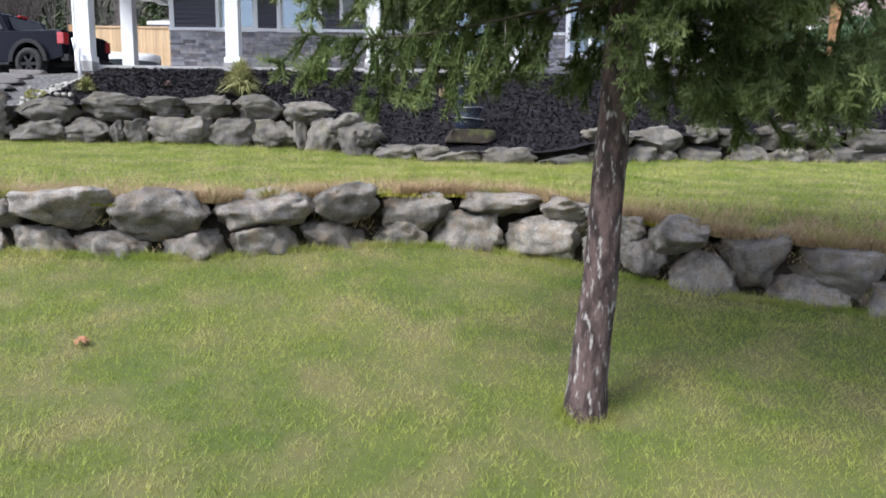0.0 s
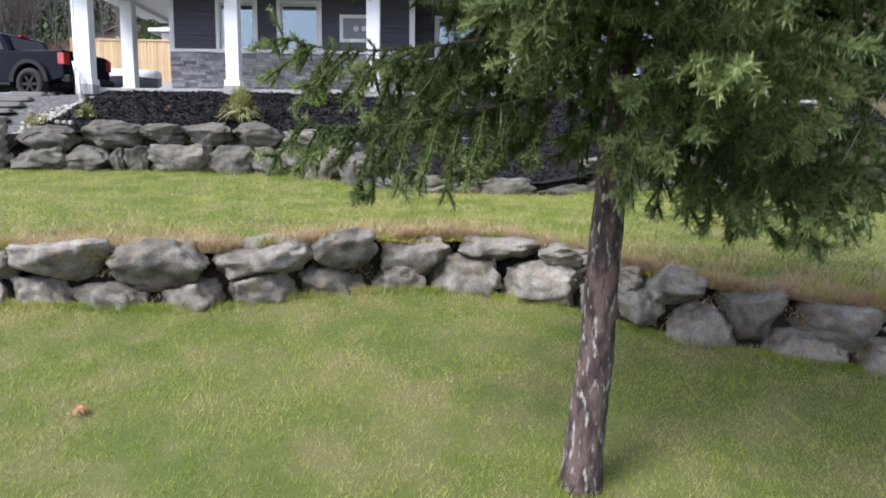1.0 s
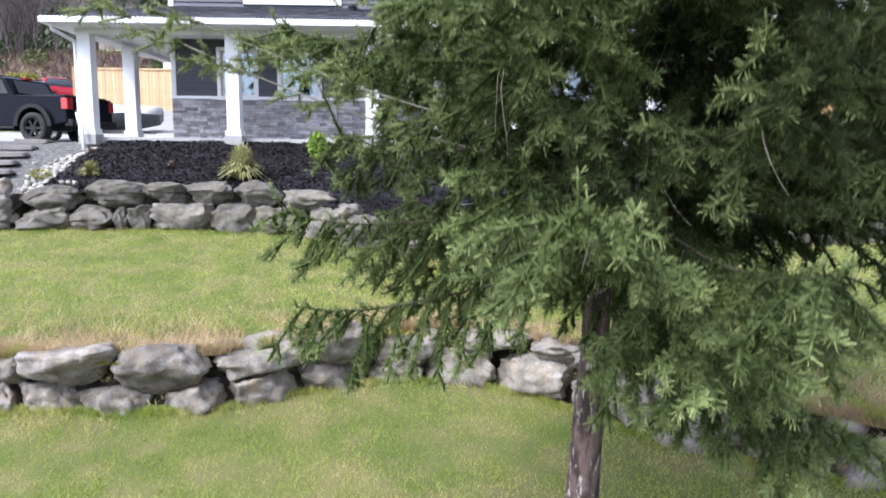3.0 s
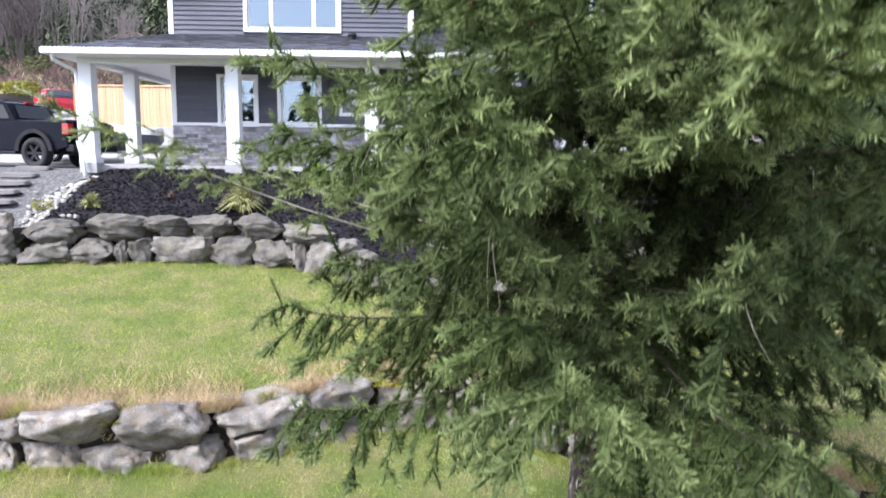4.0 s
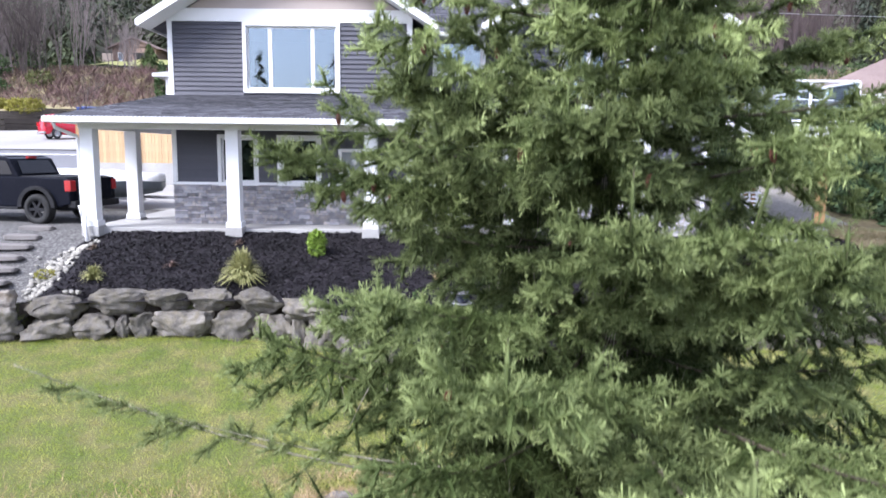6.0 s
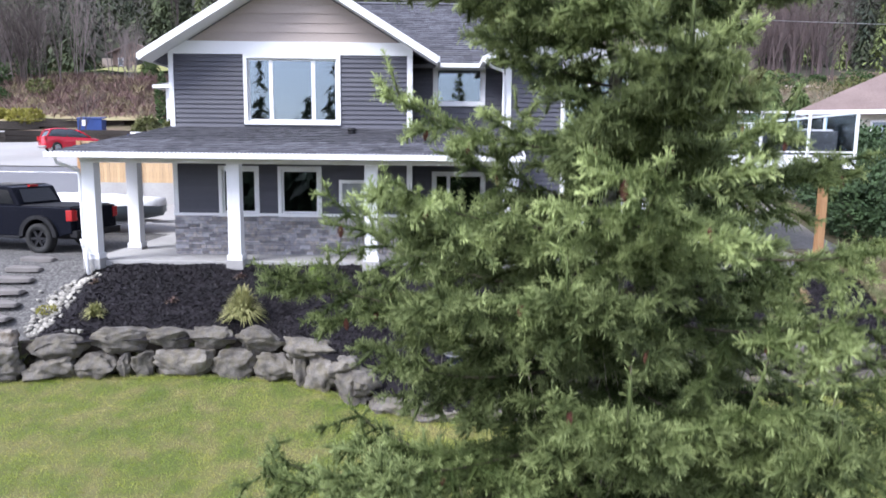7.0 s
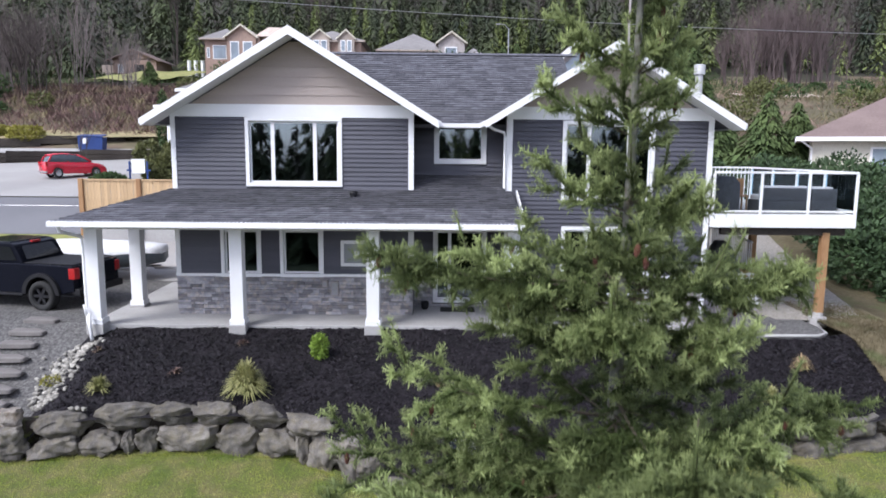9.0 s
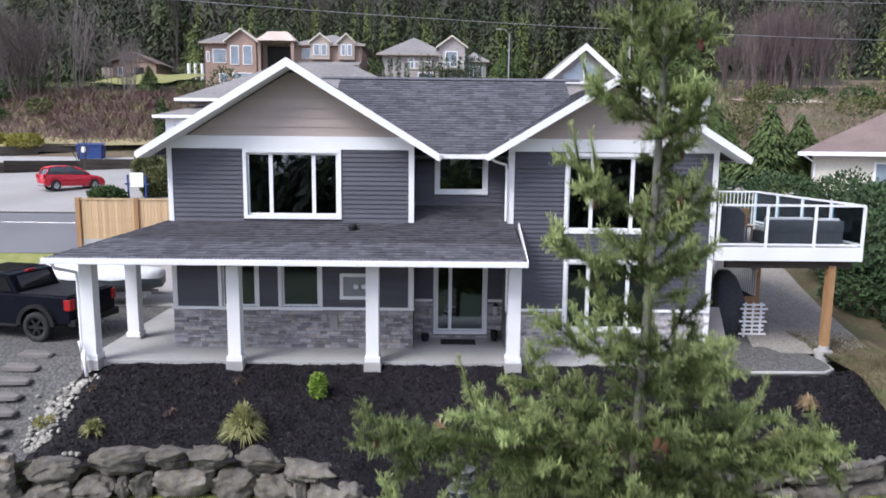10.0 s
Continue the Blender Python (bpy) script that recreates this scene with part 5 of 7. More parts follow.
# stacked glazed pots in the middle of the bed
pots = thing("stacked_pots", "leaning stack of dark blue glazed pots on a dark stone slab", "planter")
px, py, pz = 0.76, 13.5, z_bed(0.76, 13.5)
part("slab", boulder("slab", 1.05, 0.7, 0.28, 77, M_soil, 6, 8, 5, 0.03), M_soil, pots).location = (px, py, pz + 0.08)
zz = pz + 0.18
for i, (r, h) in enumerate(((0.3, 0.24), (0.25, 0.22), (0.24, 0.22), (0.22, 0.2), (0.2, 0.2))):
    m = pose(px + 0.04 * math.sin(i * 2.1), py + 0.03 * math.cos(i * 1.7), zz, 4 * math.sin(i * 3), 5 * math.cos(i * 2), 0)
    pot = part("pot", MB().lathe([(r * 0.62, 0), (r * 0.72, h * 0.15), (r * 0.95, h * 0.6), (r, h * 0.9), (r * 1.06, h * 0.92), (r * 1.06, h), (r * 0.9, h), (r * 0.85, h * 0.6)], 22, m), M_glaze, pots, "dark blue glazed bowl", True)
    part("rim", MB().lathe([(r * 1.05, h * 0.97), (r * 1.09, h * 0.985), (r * 1.07, h * 1.02), (r * 0.93, h * 1.01)], 22, m), M_metal, pot, "pale worn rim", True)
    zz += h * 0.92

# fallen leaf, pebbles, steps
leaf = thing("fallen_leaf", "curled dry brown leaf lying on the lawn", "leaf")
lm = MB()
for k, ang in enumerate((-70, -30, 0, 35, 75)):
    d = Vector((math.cos(radians(ang)), math.sin(radians(ang)), 0))
    w = Vector((-d.y, d.x, 0)) * 0.025
    p = Vector((-2.88, 5.66, z_low(-2.88, 5.66) + 0.045))
    lm.add([p - w * 0.5, p + d * 0.05 - w + Vector((0, 0, 0.025)), p + d * 0.11 + Vector((0, 0, -0.01)), p + d * 0.05 + w + Vector((0, 0, 0.03)), p + w * 0.5], [(0, 1, 2, 3, 4)])
part("blade", lm, surface("dry_leaf", (0.3, 0.13, 0.06), (0.45, 0.22, 0.12), 20, 80, 0.8, bump=0.3), leaf)

sheet("gravel_path", frange(-16, -8.75, 0.4), lambda x: (13.6, 18.95), z_path, M_gravel, "grey gravel slope beside the bed", "path", 0.05, 1.5)
M_step = surface("worn_step", (0.15, 0.138, 0.13), (0.24, 0.222, 0.21), 1.5, 40, 0.9, bump=0.4, bump_scale=40)
slab_mesh = boulder("step", 1.05, 0.4, 0.13, 31, M_step, 40, 10, 2, 0.012, 0.9)
for i, (x, y, z) in enumerate(((-10.62, 18.95, 4.05), (-10.66, 18.35, 3.88), (-10.62, 17.8, 3.7), (-10.55, 17.22, 3.5), (-10.4, 16.68, 3.3), (-10.28, 16.1, 3.08), (-10.2, 15.65, 2.88), (-10.2, 15.1, 2.62), (-10.25, 14.55, 2.36))):
    st_ob = tagged(new("stepping_slab", slab_mesh), "rough grey stone tread set in the gravel slope", "step", "treads up the slope")
    st_ob.location, st_ob.rotation_euler = (x, y, z + 0.07), (0, random.uniform(-0.02, 0.02), random.uniform(-0.06, 0.06))
    st_ob.scale = (0.85 + 0.035 * i, 1, 1)
for i, (x, y, z, w) in enumerate(((-8.95, 14.62, 3.1, 0.6), (-9.3, 14.35, 2.5, 0.7), (-9.75, 13.9, 2.1, 0.8))):
    b = tagged(new("boulder", boulder("boulder", w, 0.5, 0.45, 400 + i, M_rock)), "loose pale grey boulder at the wall's end", "boulder")
    b.location = (x, y, z)
pm = [boulder("pebbles", 1, 0.8, 0.6, 500 + i, M_rock, 3, 3, 3, 0.05) for i in range(3)]
M_pebble = surface("white_pebbles", (0.2, 0.188, 0.165), (0.45, 0.43, 0.38), 6, 40, 0.8, bump=0.2, island=0.45)
mb = MB()
for _ in range(330):
    t = random.random()
    x = np.interp(t, [0, 0.4, 0.8, 1], [-8.8, -9.02, -8.95, -8.8]) + random.gauss(0, 0.2)
    y = 17.75 - 2.2 * t
    s, m = random.uniform(0.06, 0.15), random.choice(pm)
    zq = z_bed(max(x, -8.98), y) + 0.03
    mb.add([v.co for v in m.vertices], [tuple(f.vertices) for f in m.polygons], pose(x, y, zq, 0, 0, random.uniform(0, 360)) @ Matrix.Scale(s, 4))
tagged(part("pebble_edging", mb, M_pebble, None, "", True), "strip of white river pebbles edging the mulch bed", "pebbles", kind="stuff")
for m in pm:
    bpy.data.meshes.remove(m)
shrub("creeping_plant", -9.0, 16.25, 3.2, (0.2, 0.25, 0.12), 160, 0.06, M_gold, "low yellow-green creeper among the white pebbles", seed=9)
for i, x in enumerate((-7.72, -7.58, -7.44)):
    b = tagged(new("white_rock", boulder("white_rock", 0.13, 0.12, 0.1, 560 + i, M_pebble, 3, 5)), "small round white rock on the wall top", "rock")
    b.location = (x, 14.75, 3.22)
edge_pipe = thing("drain_pipe", "short white plastic drain pipe by the corner post", "pipe")
part("pipe", MB().tube([(-8.72, 17.72, 4.6), (-8.7, 17.68, 4.3), (-8.62, 17.6, 3.95)], 0.045, 8), M_white, edge_pipe, "", True)
part("elbow", MB().tube([(-8.85, 17.75, 4.85), (-8.8, 17.74, 4.55)], 0.03, 8), M_white, edge_pipe, "", True)


# ---- vehicles ----
def wheel(parent, x, y, z, r, w, side, rim_mat, spokes=6, label=""):
    """A wheel whose outer face looks to side (-1: towards minus y)."""
    t = tagged(new("wheel"), label)
    t.parent = parent
    m = pose(x, y, z, 90, 0, 0)
    part("tyre", MB().lathe([(r * 0.62, -w * 0.3), (r * 0.62, -w / 2), (r * 0.93, -w / 2), (r, -w / 2 + 0.04), (r, w / 2 - 0.04), (r * 0.93, w / 2), (r * 0.62, w / 2), (r * 0.62, w * 0.3)], 30, m, False), M_rubber, t, "black tyre", True)
    rim = MB().lathe([(r * 0.63, -w * 0.42), (r * 0.63, w * 0.42), (r * 0.56, w * 0.4), (r * 0.54, w * 0.1), (r * 0.54, -w * 0.1), (r * 0.56, -w * 0.4)], 26, m, False)
    for k in range(spokes):
        a = 2 * math.pi * k / spokes
        rim.box(0.0, r * 0.6, -0.035 * r / 0.4, 0.035 * r / 0.4, -w * 0.42, -w * 0.28, m @ pose(0, 0, 0, 180 if side < 0 else 0, 0, math.degrees(a)))
    rim.lathe([(0.001, -w * 0.43), (r * 0.17, -w * 0.43), (r * 0.17, w * 0.43), (0.001, w * 0.43)], 14, m)
    part("rim", rim, rim_mat, t)


truck = thing("pickup_truck", "black crew-cab pickup truck parked on the gravel drive", "pickup truck", at=(-10.08, 21.0, 4.08))
truck.rotation_euler = (0, 0, radians(-12.5))
body_out = [(-5.85, 0.55), (-5.9, 1.05), (-5.55, 1.22), (-4.25, 1.36), (-1.8, 1.38), (-0.02, 1.36), (0, 0.62), *[(-1.08 + 0.52 * math.cos(math.pi * k / 10), 0.5 + 0.54 * math.sin(math.pi * k / 10)) for k in range(11)], *[(-4.78 + 0.52 * math.cos(math.pi * k / 10), 0.5 + 0.54 * math.sin(math.pi * k / 10)) for k in range(11)]]
part("body", MB().prism([(x, -0.98, z) for x, z in body_out], (0, 1.96, 0)), M_black, truck, "glossy black body", bevel=0.03)
cab = [(-1.82, 1.36), (-2.1, 1.9), (-2.3, 1.96), (-3.7, 1.95), (-4.45, 1.36)]
part("cab", MB().prism([(x, -0.84, z) for x, z in cab], (0, 1.68, 0)), M_black, truck, bevel=0.04)
part("side_window", MB().prism([(-2.02, -0.852, 1.44), (-2.2, -0.852, 1.84), (-2.95, -0.852, 1.86), (-2.95, -0.852, 1.44)], (0, -0.006, 0)), M_tint, truck, "dark tinted side window")
part("side_window", MB().prism([(-3.05, -0.852, 1.44), (-3.05, -0.852, 1.86), (-3.65, -0.852, 1.85), (-4.2, -0.852, 1.44)], (0, -0.006, 0)), M_tint, truck, "dark tinted side window")
part("rear_window", MB().prism([(-1.83, -0.68, 1.46), (-2.06, -0.6, 1.84), (-2.06, 0.6, 1.84), (-1.83, 0.68, 1.46)], (0.012, 0, 0.006)), M_tint, truck, "dark rear window")
part("roof_panel", MB().box(-3.6, -2.3, -0.74, 0.74, 1.95, 1.985), M_tint, truck, "glossy black roof panel", bevel=0.015)
part("brake_light", MB().box(-2.16, -2.06, -0.16, 0.16, 1.9, 1.965), M_red_lens, truck, bevel=0.01)
part("bed_cover", MB().box(-1.76, -0.1, -0.85, 0.85, 1.37, 1.4), M_plastic, truck, "folded black bed cover", bevel=0.012)
part("tailgate", MB().box(0.0, 0.045, -0.76, 0.76, 0.72, 1.36), M_black, truck, bevel=0.015)
part("rear_bumper", MB().box(-0.1, 0.16, -0.95, 0.95, 0.5, 0.7), M_plastic, truck, "black rear bumper", bevel=0.03)
part("tow_hitch", MB().box(0.1, 0.3, -0.05, 0.05, 0.42, 0.5), M_metal, truck)
for s in (-1, 1):
    part("tail_light", MB().box(-0.16, 0.05, 0.77 * s if s > 0 else -0.99, 0.99 if s > 0 else -0.77, 0.98, 1.3), M_red_lens, truck, "red tail light", bevel=0.02)
    for wx in (-1.08, -4.78):
        fl = [(wx + 0.64 * math.cos(math.pi * k / 12), 0.5 + 0.63 * math.sin(math.pi * k / 12)) for k in range(13)] + [(wx - 0.5 * math.cos(math.pi * k / 12), 0.5 + 0.52 * math.sin(math.pi * k / 12)) for k in range(13)]
        part("fender_flare", MB().prism([(x, 0.96 if s > 0 else -1.08, z) for x, z in fl], (0, 0.12, 0)), M_plastic, truck, "matt black wheel arch flare", bevel=0.012)
        wheel(truck, wx, s * 0.92, 0.445, 0.445, 0.3, s, M_plastic, 6, "black spoked off-road wheel")
for s in (-1.02, 0.86):
    part("running_board", MB().box(-4.1, -1.75, s, s + 0.16, 0.42, 0.5), M_plastic, truck, bevel=0.02)
part("chassis", MB().box(-5.6, -0.15, -0.6, 0.6, 0.4, 0.62), M_plastic, truck)

car = thing("hatchback_car", "bright red five-door hatchback parked on the road", "car", at=(-22.7, 46.9, 6.93))
car.scale = (0.9, 0.92, 1.06)
car.rotation_euler = (0, 0, radians(46))
M_alloy = surface("alloy_wheel", (0.4, 0.4, 0.41), (0.55, 0.55, 0.56), 3, 30, 0.35, metal=0.7, bump=0)
wheels_x = (-0.15, -2.7)


def loft(mb, secs):
    k = len(secs[0])
    vs = [p for s in secs for p in s]
    mb.add(vs, [(i * k + j, i * k + j + 1, (i + 1) * k + j + 1, (i + 1) * k + j) for i in range(len(secs) - 1) for j in range(k - 1)] + [tuple(range(k - 1, -1, -1)), tuple(range(len(vs) - k, len(vs)))])


def car_rings(xs, low, high, half, lean):
    """Cross sections of a car's shell from rear to front."""
    out = []
    for x in xs:
        w, z0, z1, i = half(x), low(x), high(x), lean(x)
        out.append([(x, -w + 0.06, z0), (x, -w, z0 + 0.3 * (z1 - z0)), (x, -w, z0 + 0.65 * (z1 - z0)), (x, -w + i * 0.6, z1 - 0.06), (x, -w + i + 0.1, z1), (x, w - i - 0.1, z1), (x, w - i * 0.6, z1 - 0.06), (x, w, z0 + 0.65 * (z1 - z0)), (x, w, z0 + 0.3 * (z1 - z0)), (x, w - 0.06, z0)])
    return out


xs = frange(-3.45, 0.68, 0.08)
shell = MB()
loft(shell, car_rings(xs, lambda x: max(0.22, *[0.26 + math.sqrt(max(0, 0.36 ** 2 - (x - c) ** 2)) * 1.08 for c in wheels_x]), lambda x: float(np.interp(x, [-3.45, -3.3, -2.4, -0.5, 0.1, 0.5, 0.68], [0.9, 0.99, 0.98, 0.93, 0.86, 0.74, 0.6])), lambda x: float(np.interp(x, [-3.45, -3.1, -0.4, 0.4, 0.68], [0.74, 0.84, 0.86, 0.78, 0.6])), lambda x: 0.06))
part("body", shell, M_red, car, "glossy red body", True)
cabin = MB()
loft(cabin, car_rings(frange(-3.32, -0.4, 0.08), lambda x: 0.88, lambda x: float(np.interp(x, [-3.32, -3.05, -2.6, -1.7, -1.2, -0.4], [1.0, 1.34, 1.43, 1.42, 1.33, 0.95])), lambda x: float(np.interp(x, [-3.32, -3.0, -1.2, -0.4], [0.7, 0.77, 0.77, 0.7])), lambda x: 0.15))
part("windows", cabin, surface("grey_car_glass", (0.04, 0.045, 0.055), (0.075, 0.085, 0.1), 1, 5, 0.08, bump=0, spec=0.6), car, "dark grey side and rear windows", True)
top = MB()
loft(top, [[(x, -w, z - 0.02), (x, -w * 0.8, z + 0.02), (x, 0, z + 0.035), (x, w * 0.8, z + 0.02), (x, w, z - 0.02), (x, w, z - 0.05), (x, -w, z - 0.05)] for x, w, z in ((-3.12, 0.56, 1.37), (-2.6, 0.6, 1.45), (-1.9, 0.61, 1.455), (-1.35, 0.58, 1.39))])
part("roof_panel", top, M_red, car, "", True)
for s in (-1, 1):
    for x0, x1, z1 in ((-0.42, -1.35, 1.39), (-2.0, -2.05, 1.44), (-3.3, -3.0, 1.38)):
        part("pillar", MB().tube([(x0, s * 0.73, 0.95), ((x0 + x1) / 2, s * 0.71, (0.95 + z1) / 2 + 0.03), (x1, s * 0.6, z1)], 0.05, 6), M_red, car, "", True)
for s in (-1, 1):
    part("tail_light", MB().box(-3.48, -3.38, 0.62 * s if s > 0 else -0.84, 0.84 if s > 0 else -0.62, 0.72, 0.98), M_red_lens, car, "red tail light", bevel=0.01)
    for wx in wheels_x:
        wheel(car, wx, s * 0.78, 0.31, 0.31, 0.2, s, M_alloy, 8, "silver alloy wheel")
part("rear_bumper", MB().box(-3.52, -3.4, -0.8, 0.8, 0.3, 0.42), surface("grey_plastic", (0.25, 0.25, 0.25), (0.3, 0.3, 0.3), 2, 20, 0.6, bump=0), car, bevel=0.02)

boat = thing("covered_boat", "boat on a trailer under a white fitted cover", "boat", at=(-11.9, 25.0, 4.25))
boat.rotation_euler = (0, 0, radians(-4))


hull, cover = MB(), MB()
hs, cs = [], []
for i in range(15):
    u = i / 14
    x = -2.6 + 5.0 * u
    w = 0.98 * (1 - max(0, u - 0.55) ** 2 * 3.6)
    keel = 0.3 + 0.55 * max(0, u - 0.6) ** 1.6 * 2.2
    hs.append([(x, -w, 1.0), (x, -w * 0.97, 0.7), (x, -w * 0.6, keel + 0.12), (x, 0, keel), (x, w * 0.6, keel + 0.12), (x, w * 0.97, 0.7), (x, w, 1.0)])
    top = 1.38 - 0.16 * abs(u - 0.4) * 2 + 0.03 * math.sin(i * 2.3)
    cs.append([(x + 0.02, -w - 0.03, 0.95 + 0.03 * math.sin(i * 1.7)), (x, -w - 0.02, 1.06), (x, -w * 0.86, 1.2), (x, -w * 0.4, top - 0.04), (x, 0, top), (x, w * 0.4, top - 0.04), (x, w * 0.86, 1.2), (x, w + 0.02, 1.06), (x, w + 0.03, 0.95)])
loft(hull, hs)
loft(cover, cs)
part("hull", hull, M_hull, boat, "dark grey hull", True)
part("cover", cover, M_tarp, boat, "creased white boat cover", True)
trailer = tagged(new("trailer"), "dark steel boat trailer")
trailer.parent = boat
part("trailer_frame", MB().box(-2.4, 2.0, -0.55, -0.47, 0.28, 0.38).box(-2.4, 2.0, 0.47, 0.55, 0.28, 0.38).box(2.0, 3.1, -0.05, 0.05, 0.3, 0.4).box(-1.0, -0.9, -0.9, 0.9, 0.22, 0.3), M_metal, trailer)
for s in (-1, 1):
    wheel(boat, -0.95, s * 0.95, 0.28, 0.3, 0.2, s, M_metal, 5, "small trailer wheel")

# ---- fence, road and what stands along it ----
fence = thing("fence", "new honey-coloured cedar board fence", "fence", at=(0, 0, 0))
board = MB().box(-0.068, 0.068, -0.01, 0.01, 0, 1.75).mesh("board", M_cedar)
for i, x in enumerate(frange(-15.3, -6.5, 0.145)):
    b = new("board", board)
    b.parent, b.location, b.rotation_euler = fence, (x, 31 + random.uniform(-0.006, 0.006), 5.68), (0, random.uniform(-0.006, 0.006), 0)
for x in (-15.5, -12.95, -10.4, -7.9):
    part("fence_post", MB().box(x - 0.1, x + 0.1, 30.9, 31.1, 4.8, 7.52), M_post, fence, "brown fence post", bevel=0.01)
part("rail", MB().box(-15.4, -6.5, 30.95, 31.05, 7.42, 7.5), M_cedar, fence, bevel=0.005)
part("rail", MB().box(-15.4, -6.5, 31.02, 31.06, 5.8, 5.9), M_cedar, fence)
part("kickboard", MB().box(-15.4, -6.5, 30.98, 31.02, 4.6, 5.7), M_concrete, fence, "pale concrete footing")

sheet("parking_apron", frange(-40, -6.4, 0.8), lambda x: (24.6, 30.97 if x > -15.4 else 29.8), lambda x, y: 4.115 + max(0, y - 24) * 0.09, M_asphalt, "pale worn paving behind the parked boat", "driveway", 0.0)
sheet("grass_verge", frange(-60, -15.4, 2), lambda x: (29.8, 31.4), lambda x, y: 4.66 + (y - 29.8) * 0.19, M_turf, "strip of rough grass beside the drive", "verge", 0.04, 0.8)
sheet("road", frange(-90, 30, 2), lambda x: (31.4, 37.5), lambda x, y: 5.34 + (y - 33.2) * 0.2, surface("dark_asphalt", (0.14, 0.14, 0.15), (0.2, 0.2, 0.21), 0.15, 40, 0.9, bump=0.2), "worn grey asphalt road", "road", 0.0)
sheet("road", frange(-90, 30, 2), lambda x: (37.5, float(np.interp(x, [-90, -33, -24, -10, 30], [47, 53.5, 58, 60, 60]))), lambda x, y: 6.2 + (y - 37.5) * 0.085 + 0.05, M_asphalt, "pale worn road and parking apron", "road", 0.0)
part("roadside_rail", MB().tube([(-60, 34.6, 6.05), (-15.7, 34.6, 6.0)], 0.011, 6).tube([(-15.7, 34.6, 5.4), (-15.7, 34.6, 6.15)], 0.05, 6), M_metal, tagged(new("guard_wire"), "thin metal guard rail beside the road", "guard rail"))


def timber_wall(pts, h, name="timber_wall"):
    t = thing(name, "low dark timber retaining wall along the road", "retaining wall")
    for (x0, y0, z0), (x1, y1, z1) in zip(pts, pts[1:]):
        mb = MB()
        for k in range(3):
            mb.add([(x0, y0, z0 + h * k / 3), (x1, y1, z0 + h * k / 3), (x1, y1, z0 + h * (k + 0.94) / 3), (x0, y0, z0 + h * (k + 0.94) / 3), (x0, y0 + 0.25, z0 + h * k / 3), (x1, y1 + 0.25, z0 + h * k / 3), (x1, y1 + 0.25, z0 + h * (k + 0.94) / 3), (x0, y0 + 0.25, z0 + h * (k + 0.94) / 3)], [(0, 1, 2, 3), (5, 4, 7, 6), (3, 2, 6, 7), (0, 4, 5, 1), (1, 5, 6, 2), (4, 0, 3, 7)])
        part("timber_bay", mb, M_timber_wall, t)


timber_wall([(-70, 48, 7.0), (-40, 52.5, 7.2), (-33, 54.2, 7.35), (-28.5, 56.8, 7.5), (-20, 58.2, 7.7), (-12, 59, 7.8)], 1.25)
timber_wall([(-75, 58, 8.6), (-50, 61.3, 8.7), (-43, 62.6, 8.9), (-36, 64.2, 9.2), (-29, 66, 9.6)], 0.75)
sheet("roadside_terrace", frange(-75, -12, 2), lambda x: (float(np.interp(x, [-70, -40, -33, -28.5, -20, -12], [48.3, 52.7, 54.4, 57, 58.4, 59.2])), float(np.interp(x, [-75, -50, -36, -12], [58.1, 61.4, 64.3, 67]))), lambda x, y: 8.4 + (y - 56) * 0.05, M_concrete, "pale concrete strip above the timber wall", "terrace")
sheet("rough_grass", frange(-75, -12, 2), lambda x: (float(np.interp(x, [-75, -50, -36, -12], [58.2, 61.5, 64.4, 67.1])), 70.0), lambda x, y: 9.35 + (y - 62) * 0.16, surface("straw_turf", (0.24, 0.2, 0.1), (0.42, 0.34, 0.2), 0.5, 6, 0.95, bump=0.6, bump_scale=10, third=(0.19, 0.2, 0.08), third_at=0.58), "patchy straw-coloured grass bank above the timber wall", "bank", 0.1, 0.5)

bin_ = thing("dumpster", "dark blue steel rubbish container with a sloping lid", "container")
bm_m = pose(-30.1, 62.0, 8.55, 0, 0, 12)
part("tub", MB().prism([(-0.95, -0.8, 0), (0.95, -0.8, 0), (1.0, -0.8, 1.25), (-1.0, -0.8, 1.25)], (0, 1.6, 0), bm_m), M_blue, bin_, bevel=0.03)
part("lid", MB().prism([(-1.04, -0.86, 1.25), (-1.04, 0.86, 1.42), (-1.04, 0.86, 1.5), (-1.04, -0.86, 1.33)], (2.08, 0, 0), bm_m), M_blue, bin_, bevel=0.02)
part("notice", MB().box(-0.6, -0.25, -0.82, -0.805, 0.65, 1.15, bm_m), M_white, bin_, "white paper notice")
sign = thing("sign_board", "blank white board on two blue posts", "sign", at=(-17.6, 42.0, 6.6))
sign.scale = (0.75, 0.75, 0.85)
for x in (-0.75, 0.65):
    part("post", MB().box(x - 0.06, x + 0.06, -0.06, 0.06, 0, 1.75), M_blue, sign, "blue post", bevel=0.01)
part("board", MB().box(-0.55, 0.5, -0.1, -0.06, 0.9, 1.9), M_white, sign, bevel=0.02)
part("rail", MB().box(-1.0, 0.9, -0.04, 0.04, 1.05, 1.17), M_blue, sign, bevel=0.01)

